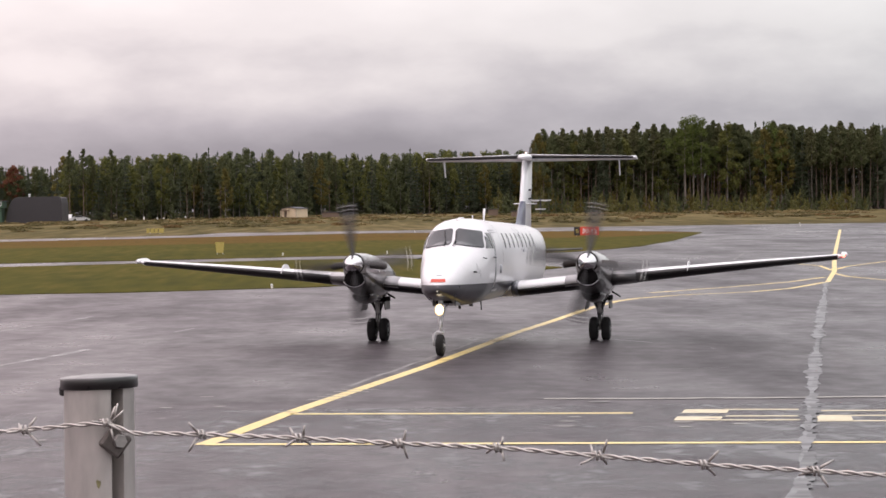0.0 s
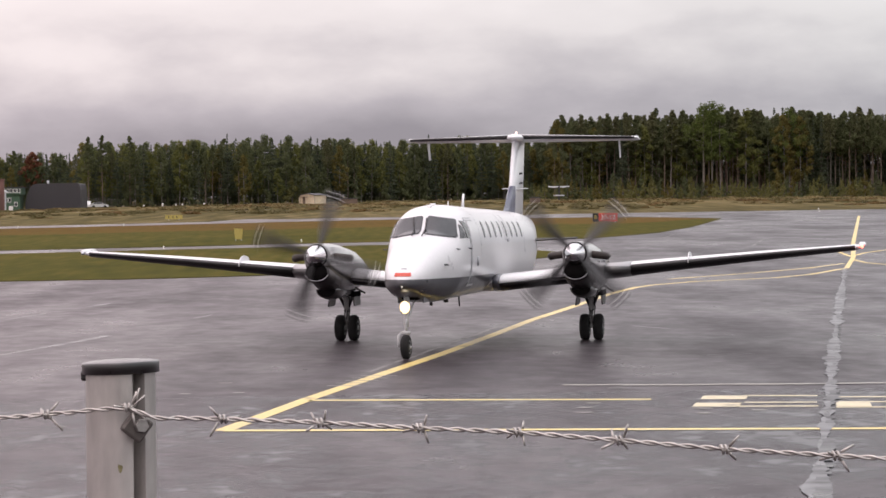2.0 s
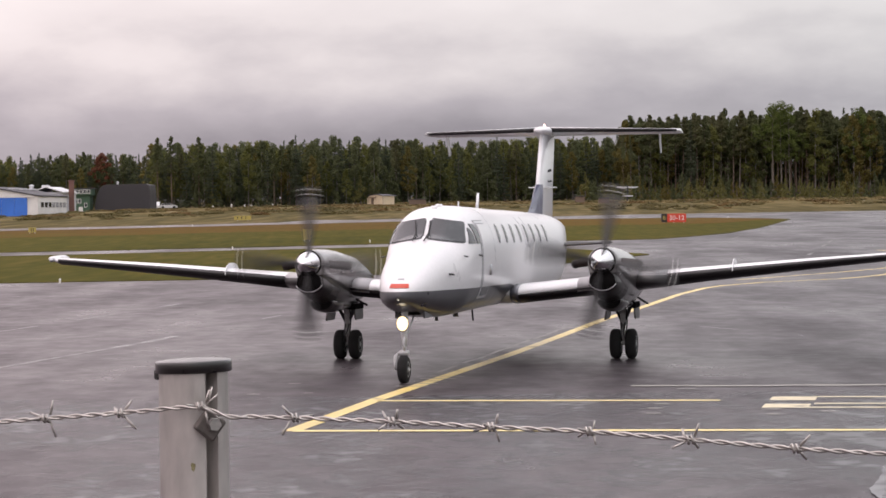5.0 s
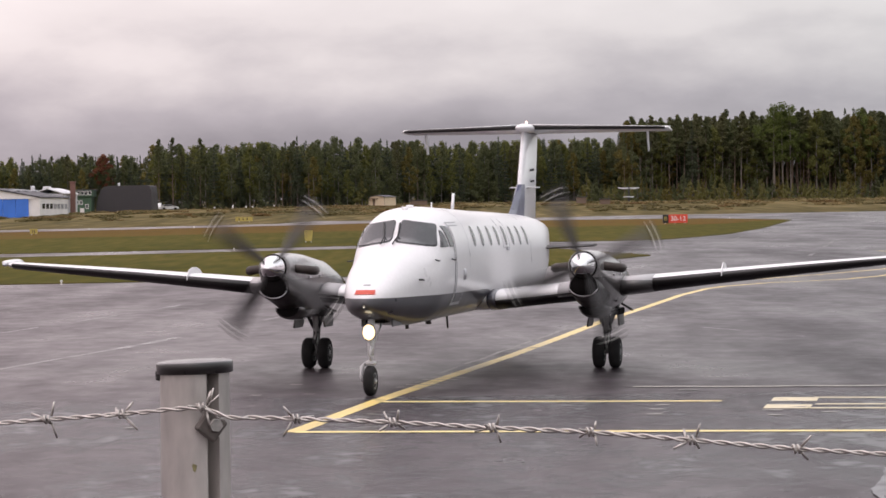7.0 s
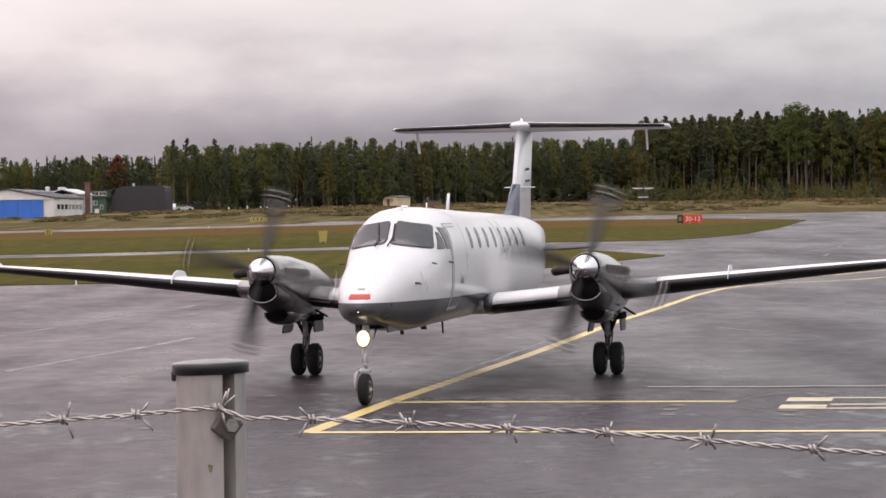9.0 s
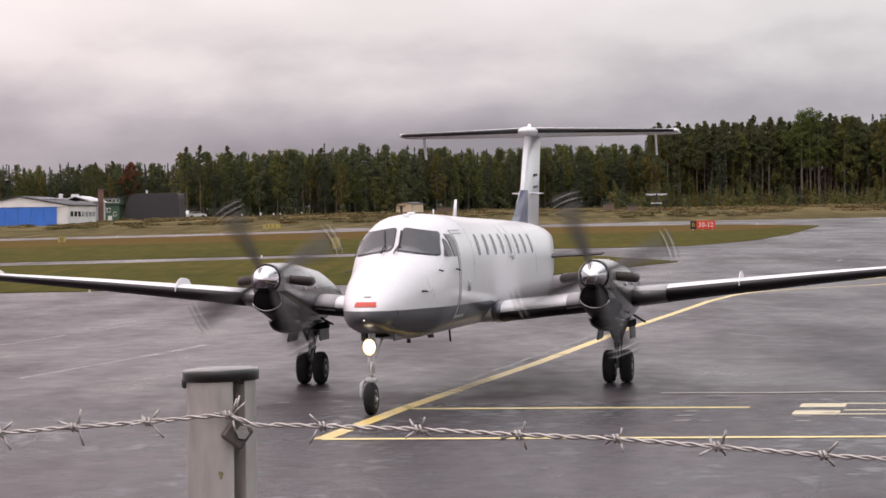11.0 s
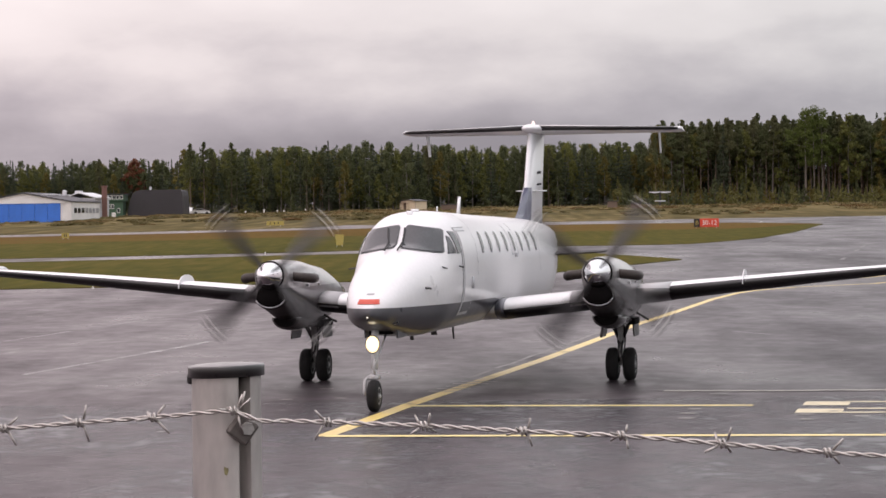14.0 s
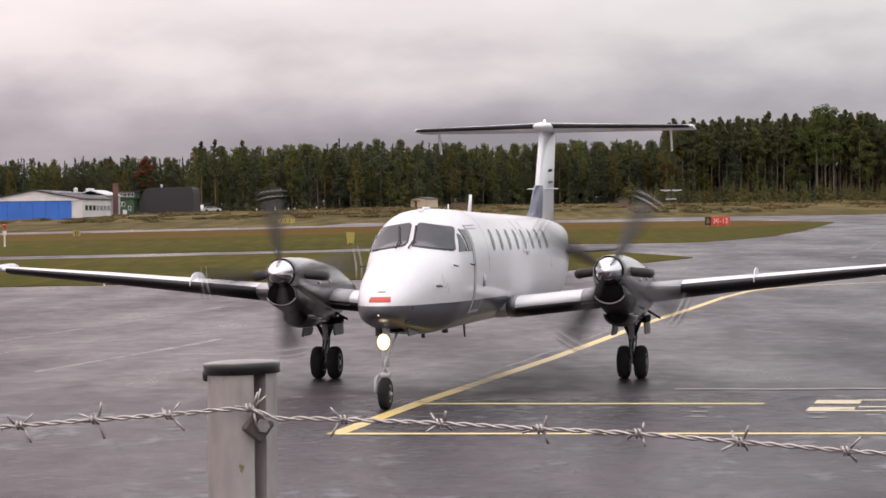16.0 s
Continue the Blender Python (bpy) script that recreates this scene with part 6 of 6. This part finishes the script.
def hut():
    y = 512
    ob = build("hut", "small cream wooden hut with a low dark roof", "hut", far_pose(-12.2, y, -0.05, -30))
    front_ = [(-1.6, 0.1), (1.6, 0.1), (1.6, 1.85), (0.0, 2.12), (-1.6, 1.85)]
    add("wall", loft([[(x, q, z) for x, z in front_] for q in (0, 4.1)]), CREAM_WALL, ob)
    for k in range(12):
        add("board_joint", block(-1.5 + 0.27 * k, -1.485 + 0.27 * k, -0.012, 0.0, 0.1, 1.82), HUT_ROOF, ob)
    ring = [(-1.8, 1.84), (0.0, 2.14), (1.8, 1.84), (1.8, 1.92), (0.0, 2.23), (-1.8, 1.92)]
    add("roof", loft([[(x, q, z) for x, z in ring] for q in (-0.3, 4.3)]), ROOF_DARK, ob)
    add("corner_board", block(1.5, 1.63, -0.03, 0.06, 0.1, 1.84), HUT_ROOF, ob)
    add("door", block(-1.0, -0.3, -0.05, 0.02, 0.12, 1.5), BROWN, ob, "dark brown door")
    add("porch_roof", block(-1.5, 0.1, -0.7, 0.02, 1.52, 1.62, 0.02), BROWN, ob)
    for x in (-1.4, 0.0):
        add("porch_post", block(x - 0.05, x + 0.05, -0.65, -0.55, 0.0, 1.53), CREAM_WALL, ob)
    add("plinth", block(-1.62, 1.62, -0.02, 4.12, 0.0, 0.12), BROWN, ob)


def small_shed(x, y, w, h, mat, label):
    ob = build("shed", label, "shed", far_pose(x, y, -0.05))
    add("wall", block(-w / 2, w / 2, 0, w * 0.8, 0, h), mat, ob)
    add("roof", block(-w / 2 - 0.15, w / 2 + 0.15, -0.15, w * 0.8 + 0.15, h, h + 0.12, 0.03), ROOF_DARK, ob)


def canopy():
    y = 522
    ob = build("canopy", "white butterfly canopy on a dark post at the field edge", "canopy", far_pose(35.6, y, -0.05, 0))
    add("post", block(-0.12, 0.12, -0.12, 0.12, 0, 3.15), ROOF_DARK, ob)
    for s in (1, -1):
        add("roof_panel", loft([[(s * 0.15, -0.9, 2.55 + 0.15), (s * 1.0, -0.9, 2.62), (s * 2.0, -0.9, 2.78), (s * 2.0, -0.9, 2.95), (s * 1.0, -0.9, 2.92), (s * 0.15, -0.9, 2.95)], [(s * 0.15, 0.9, 2.7), (s * 1.0, 0.9, 2.62), (s * 2.0, 0.9, 2.78), (s * 2.0, 0.9, 2.95), (s * 1.0, 0.9, 2.92), (s * 0.15, 0.9, 2.95)]]), ROOF_WHITE, ob, "white drooping roof panel")
    add("table", block(-1.0, 1.0, -0.4, 0.4, 1.05, 1.25, 0.03), ROOF_WHITE, ob)


def car(x, y, turn, length, height):
    """A white car, low and rounded, seen from the side."""
    ob = build("car", "white parked car on the far grass", "car", far_pose(x, y, -0.06, turn))
    L_ = length / 2
    prof = [(-L_, 0.3), (-L_, 0.75), (-L_ * 0.9, 0.9), (-L_ * 0.62, height * 0.97), (L_ * 0.1, height), (L_ * 0.45, 0.92), (L_ * 0.92, 0.78), (L_, 0.6), (L_, 0.3)]
    add("body", loft([[(px, s * (0.62 if i == 0 else 0.8), pz) for px, pz in prof] for i, s in ((0, -1.15), (1, -1), (1, 1), (0, 1.15))]), paint("car_white", (0.7, 0.7, 0.7), 0.3), ob)
    win = [(-L_ * 0.72, 0.92), (-L_ * 0.55, height * 0.92), (L_ * 0.08, height * 0.94), (L_ * 0.36, 0.94)]
    add("window", loft([[(px, s, pz) for px, pz in win] for s in (-0.815, 0.815)]), WIN, ob)
    for wx in (-L_ * 0.62, L_ * 0.62):
        for s in (-1, 1):
            add("wheel", turned([(-0.1, 0.3), (0.1, 0.3)], "y", 14, (wx, s * 0.72, 0.3)), TYRE, ob)


blue_hangar()
rear_hall()
chimney()
green_house()
quonset()
hut()
small_shed(24.5, 482, 1.7, 1.35, BROWN, "small brown equipment cabinet in the dry grass")
small_shed(29.3, 492, 1.8, 0.9, BROWN, "low brown equipment cabinet in the dry grass")
small_shed(-4.5, 520, 3.2, 1.0, BROWN, "low weathered brown shed")
canopy()
car(-54.3, 545, 4, 3.6, 1.25)
car(-57.3, 551, 90, 3.4, 1.5)


# ---------------------------------------------------------------- airfield signs and markers
def text_mesh(body, size, depth=0.01):
    cu = bpy.data.curves.new("lettering", "FONT")
    cu.body, cu.size, cu.extrude, cu.align_x, cu.align_y = body, size, depth, "CENTER", "CENTER"
    tmp = bpy.data.objects.new("lettering", cu)
    me = bpy.data.meshes.new_from_object(tmp)
    bpy.data.objects.remove(tmp)
    bpy.data.curves.remove(cu)
    return me


SIGN_RED = paint("sign_red", (0.62, 0.06, 0.03), 0.5, 0.08)
SIGN_BLACK = paint("sign_black", (0.012, 0.011, 0.011), 0.5, 0.1)
SIGN_YELLOW = paint("sign_yellow", (0.42, 0.34, 0.09), 0.55, 0.12)
LETTER_WHITE = paint("letter_white", (0.8, 0.78, 0.76), 0.5, 0.05)


def holding_sign():
    y = 234.0
    ob = build("holding_sign", "red and black holding position sign on short legs", "airfield sign", pose(19.9, y, gz(y), 0, 0, -3) @ Matrix.Scale(0.94, 4))
    add("black_panel", block(-1.14, -0.60, -0.09, 0.09, 0.10, 0.86, 0.02), SIGN_BLACK, ob)
    red = add("red_panel", block(-0.60, 1.12, -0.09, 0.09, 0.10, 0.86, 0.02), SIGN_RED, ob)
    t = part("lettering", text_mesh("30-12", 0.60), LETTER_WHITE, red, "white numerals")
    t.matrix_basis = pose(0.26, -0.102, 0.47, 90)
    b = part("letter", text_mesh("B", 0.52), SIGN_YELLOW, ob, "yellow letter")
    b.matrix_basis = pose(-0.87, -0.102, 0.47, 90)
    for x in (-0.9, 0.0, 0.9):
        add("leg", block(x - 0.04, x + 0.04, -0.04, 0.04, 0, 0.11), BARE, ob)


def board(x, y, w, h, label, flare=0.0):
    """A yellow board on two legs."""
    ob = build("yellow_board", label, "marker board", pose(x, y, gz(y, x)))
    add("panel", loft([[(-w / 2 + flare, yy, 0.12), (w / 2 - flare, yy, 0.12), (w / 2, yy, h), (-w / 2, yy, h + flare * 0.3)] for yy in (-0.04, 0.04)]), SIGN_YELLOW, ob)
    for s in (-1, 1):
        add("leg", block(s * w * 0.3 - 0.025, s * w * 0.3 + 0.025, -0.025, 0.025, 0, 0.14), BARE, ob)
    return ob


holding_sign()
board(-8.65, 176, 0.58, 0.80, "tall yellow marker board on the grass", 0.07)
two = board(-22.0, 303, 1.9, 0.58, "wide yellow taxiway sign beyond the runway")
for k in range(3):
    add("dark_bar", block(-0.6 + 0.45 * k, -0.5 + 0.45 * k, -0.055, -0.041, 0.25, 0.5), SIGN_BLACK, two)
three = board(-35.6, 238, 0.66, 0.55, "small yellow sign beside the runway")
for k in range(2):
    add("dark_bar", block(-0.12 + 0.17 * k, -0.05 + 0.17 * k, -0.055, -0.041, 0.2, 0.48), SIGN_BLACK, three)


def striped_post():
    y = 194.0
    ob = build("marker_post", "white marker post with a red top on the grass", "marker post", pose(-34.15, y, gz(y, -34.15)))
    add("shaft", turned([(0, 0.06), (0.85, 0.06)], "z", 12), LETTER_WHITE, ob)
    add("box", block(-0.12, 0.12, -0.12, 0.12, 0.85, 1.15, 0.02), LETTER_WHITE, ob)
    add("red_top", turned([(1.15, 0.06), (1.42, 0.07), (1.52, 0.13), (1.60, 0.12), (1.64, 0.03)], "z", 14), SIGN_RED, ob)


striped_post()


def edge_light(x, y, s=1.0, first=[None]):
    m = pose(x, y, gz(y, x) + 0.02)
    if first[0] is None:
        ob = part("edge_light", mesh_of(*turned([(0, 0.06), (0.015, 0.06), (0.02, 0.025), (0.09, 0.025), (0.10, 0.045), (0.15, 0.04), (0.17, 0.012)], "z", 12)), LETTER_WHITE)
        tagged(ob, "small white edge light in the grass", "edge light", "edge lights")
        ob.matrix_basis = m
        first[0] = ob
    else:
        copy_thing(first[0], m)


for x, y in ((-3.2, 105.4), (-14.1, 100.9), (-34.0, 263), (-12, 157), (-4.4, 168), (2, 168), (-24, 264), (6, 271), (27.5, 262), (52, 318), (47.5, 290), (-25, 99.5)):
    edge_light(x, y)
# white blocks added in place of small bright spots below the trees
first_spot = None
for a, y, k in ((-0.0834, 662, 0.8), (-0.0766, 660, 1.25), (-0.0718, 664, 0.9), (-0.0694, 661, 0.8), (-0.0615, 663, 1.0)):
    m = pose(a * y, y, gz(y, a * y) - 0.06)
    if first_spot is None:
        first_spot = part("bright_spot", mesh_of(*block(-0.16, 0.16, -0.10, 0.10, 0, 0.75, 0.03)), OFF_WHITE)
        tagged(first_spot, "small white block standing in for a bright spot at the wood's edge", "post", "posts at the wood's edge")
        first_spot.matrix_basis, ob = m, first_spot
    else:
        ob = copy_thing(first_spot, m)
    ob.scale = (1, 1, k)


# ---------------------------------------------------------------- fence before the camera
def fence_line(x):
    return 2.3 - 0.25 * (x + 0.1)


def fence_post():
    ob = build("fence_post", "grey galvanised slotted steel fence post with a black cap", "fence post", pose(-0.2160, 2.362, 0))
    R, n = 0.0300, 120
    ring = []
    slot = radians(-90 + 36.5)
    for k in range(n):
        a = 2 * math.pi * k / n
        d = abs((a - slot + math.pi) % (2 * math.pi) - math.pi)
        r = R if d > 0.19 else (R - 0.019 if d < 0.155 else R - 0.002)
        ring.append((r * math.cos(a), r * math.sin(a)))
    add("shaft", loft([[(x, y, z) for x, y in ring] for z in (0, 0.7, 1.4, 2.1  , 2.4, 2.636)]), GALV, ob)
    cap = [(-0.0105, 0.0326), (-0.0100, 0.0332), (-0.0022, 0.0332), (-0.0012, 0.0329), (-0.0006, 0.0322), (-0.0003, 0.0312), (0.0008, 0.024), (0.0016, 0.012), (0.0018, 0.002)]
    lid = add("cap", turned([(-0.009, 0.0305)] + cap, "z", 48), CAP, ob, "black plastic cap", True)
    lid.matrix_basis = pose(0, 0, 2.6427, 0, -1.4, 0)
    add("cap_lug", block(-0.0335, -0.0265, -0.006, 0.006, 2.626, 2.635, 0.0015), CAP, ob)
    # a dab of yellow-green lichen on the shaft
    blot = [(0.0021 * math.cos(k * 0.7) * (1 + 0.35 * math.sin(k * 2.3)), 0.0036 * math.sin(k * 0.7) * (1 + 0.3 * math.cos(k * 1.7))) for k in range(9)]
    add("lichen", loft([[(0.0015 + u, -0.0302 - o + abs(u) * 0.05, 2.553 + w) for u, w in blot] for o in (0.0, 0.0006)]), LICHEN, ob, "small yellow-green lichen stain")
    # clamp that holds the wire: a plate set on its corner, with a bolt
    c = add("clamp", block(-0.0104, 0.0104, -0.004, 0.004, -0.0104, 0.0104, 0.0016), CLAMP, ob, "weathered square clamp with a bolt")
    c.matrix_basis = pose(0.0165, -0.0365, 2.5890, 0, 38, 22)
    b = add("bolt", turned([(-0.009, 0.0056), (-0.0075, 0.0062), (-0.002, 0.0062)], "y", 6), BOLT, c, "bright hexagonal nut")
    b.matrix_basis = pose(0.0015, 0, 0.002)


fence_post()
KNOTS = [(-1.15, 2.525), (-0.70, 2.560), (-0.48, 2.582), (-0.412, 2.588), (-0.344, 2.5935), (-0.278, 2.5985), (-0.236, 2.6035), (-0.206, 2.6055), (-0.182, 2.5965), (-0.126, 2.5955), (-0.044, 2.593), (0.039, 2.589), (0.119, 2.586), (0.2, 2.580), (0.283, 2.5735), (0.37, 2.569), (0.7, 2.552), (1.15, 2.53)]


def wire_z(x):
    for (a, za), (b, zb) in zip(KNOTS, KNOTS[1:]):
        if x <= b:
            f = max(0.0, (x - a) / (b - a))
            return za + (zb - za) * f
    return KNOTS[-1][1]


def barbed_wire():
    ob = build("barbed_wire", "twisted galvanised barbed wire strung along the fence", "barbed wire", pose(0, 0, 0))
    for s in (0, math.pi):
        pts = []
        n = 760
        for k in range(n + 1):
            x = -1.12 + 2.24 * k / n
            a = 2 * math.pi * x / 0.031 + s
            z = (wire_z(x - 0.006) + wire_z(x) + wire_z(x + 0.006)) / 3
            y = fence_line(x) + (-0.012 if -0.26 < x < -0.17 else 0)
            pts.append((x, y + 0.00125 * math.cos(a), z + 0.00125 * math.sin(a)))
        add("strand", tube(pts, 0.00118, 6), WIRE, ob, smooth=True)
    rnd = random.Random(23)
    spots = [-0.93, -0.85, -0.77, -0.69, -0.615, -0.545, -0.478, -0.412, -0.344, -0.278, -0.206, -0.126, -0.044, 0.039, 0.119, 0.2, 0.283, 0.37, 0.455, 0.54, 0.62, 0.7]
    for x in spots:
        y, z = fence_line(x) + (-0.012 if -0.26 < x < -0.17 else 0), wire_z(x)
        coil = []
        turns = 1.9
        for k in range(44):
            a = 2 * math.pi * turns * k / 43 + rnd.uniform(-0.1, 0.1)
            coil.append((x - 0.0033 + 0.0066 * k / 43 + rnd.uniform(-0.0003, 0.0003), y + 0.0032 * math.cos(a), z + 0.0032 * math.sin(a)))
        pieces = [tube(coil, 0.00115, 6)]
        base = rnd.uniform(0, 6.28)
        for k in range(4):
            a = base + math.pi / 2 * k + rnd.uniform(-0.45, 0.45)
            L_ = rnd.uniform(0.006, 0.0135)
            sx = (-1 if k % 2 else 1)
            p0 = (x + sx * 0.004, y + 0.003 * math.cos(a), z + 0.003 * math.sin(a))
            out = sx * rnd.uniform(0.001, 0.012)
            p2 = (p0[0] + out, p0[1] + L_ * 0.7 * math.cos(a), p0[2] + L_ * math.sin(a))
            p1 = tuple(u * 0.5 + v * 0.5 for u, v in zip(p0, p2))
            pieces.append(tube([p0, p1, p2], [0.0012, 0.00115, 0.0009], 6))
        add("barb", joined(*pieces), WIRE, ob, smooth=True)
    # thin tie that loops from the wire round the clamp
    x, z = -0.2, 2.606
    y = 2.318
    add("tie_wire", tube([(x - 0.012, y, z + 0.002), (x - 0.004, y - 0.004, z + 0.001), (x + 0.003, y - 0.003, z - 0.004), (x + 0.008, y - 0.004, z - 0.010), (x + 0.012, y - 0.003, z - 0.011)], 0.0009, 6), WIRE, ob, smooth=True)
    add("tie_wire", tube([(x - 0.004, y - 0.002, z - 0.003), (x + 0.002, y - 0.004, z + 0.004), (x + 0.009, y - 0.004, z + 0.010)], 0.0009, 6), WIRE, ob, smooth=True)
    add("tie_wire", tube([(x + 0.001, y - 0.002, z), (x + 0.002, y - 0.004, z + 0.008), (x + 0.004, y - 0.004, z + 0.016)], 0.0009, 6), WIRE, ob, smooth=True)


barbed_wire()


# ---------------------------------------------------------------- what moves
AIR_ROWS = [
    (0, 1.795, 56.742, -100.46), (0.5, 1.495, 55.261, -100.49), (1, 1.225, 53.632, -100.57), (1.5, 0.919, 51.990, -100.73), (2, 0.622, 50.594, -100.92),
    (2.5, 0.342, 49.134, -101.02), (3, 0.098, 47.838, -101.05), (3.5, -0.110, 46.702, -101.00), (4, -0.284, 45.667, -100.92), (6.5, -0.982, 41.903, -100.94),
    (7, -1.086, 41.294, -100.93), (7.5, -1.170, 40.759, -100.83), (8, -1.243, 40.237, -100.65), (8.5, -1.290, 39.824, -100.36), (9, -1.329, 39.474, -100.16),
    (9.5, -1.360, 39.205, -100.08), (10, -1.384, 39.020, -100.06), (10.5, -1.401, 38.910, -100.05), (11, -1.409, 38.868, -100.05), (11.5, -1.411, 38.860, -100.05),
    (16, -1.411, 38.860, -100.05)]
# blade angles, clockwise from upright as seen from ahead
BLADES_RIGHT = [(0, -6), (0.5, 29), (1, -32), (1.5, 0), (2, 18), (2.5, 30), (3, -6), (3.5, 17), (4, -30), (6.5, 3), (7, 35), (7.5, -10), (8, 16), (8.5, -30), (9, 13), (11.5, 28), (12, 38), (12.5, 0), (13, -29), (13.5, -37), (14, -42), (14.5, -10), (15, 10), (15.5, -40), (16, -7)]
BLADES_LEFT = [(0, 10), (0.5, -10), (1, 41), (1.5, 5), (2, 45), (2.5, -10), (3, -37), (3.5, 13), (4, -20), (6.5, 10), (7, -22), (7.5, 25), (8, -2), (8.5, -40), (9, 18), (11.5, 37), (12, 24), (12.5, -37), (13, 24), (13.5, 27), (14, 37), (14.5, -5), (15, 32), (15.5, -8), (16, 30)]


def spin_rows(angles, x, y, z):
    """A steady whirl that passes through the given blade angles (the four blades are alike)."""
    total, knots = float(angles[0][1]), [(0.0, float(angles[0][1]))]
    for (t0, a0), (t1, a1) in zip(angles, angles[1:]):
        want = 1200.0 * (t1 - t0)
        step = a1 - total
        step += 90 * round((want - step) / 90)
        total += step
        knots.append((t1, total))
    rows = []
    for f in range(0, 16 * FPS + 1):
        t = f / FPS
        for (t0, a0), (t1, a1) in zip(knots, knots[1:]):
            if t <= t1:
                break
        a = a0 + (a1 - a0) * (t - t0) / (t1 - t0)
        rows.append((t, pose(x, y, z, -a)))
    return rows


def rolled(t):
    """Metres rolled by the time t."""
    s = 0.0
    for (t0, x0, y0, _), (t1, x1, y1, _) in zip(AIR_ROWS, AIR_ROWS[1:]):
        d = math.hypot(x1 - x0, y1 - y0)
        if t <= t1:
            return s + d * (t - t0) / (t1 - t0)
        s += d
    return s


def motions():
    walk(airplane, [(t, pose(x, y, 0, 0, 0, a)) for t, x, y, a in AIR_ROWS])
    walk(PROPS[0], spin_rows(BLADES_LEFT, -4.15, EY, 1.86))
    walk(PROPS[1], spin_rows(BLADES_RIGHT, -4.15, -EY, 1.86))
    for wheel, x, y, r in WHEELS:
        walk(wheel, [(k / 10, pose(x, y, r, 0, math.degrees(rolled(k / 10) / r), 0)) for k in range(161)])


motions()
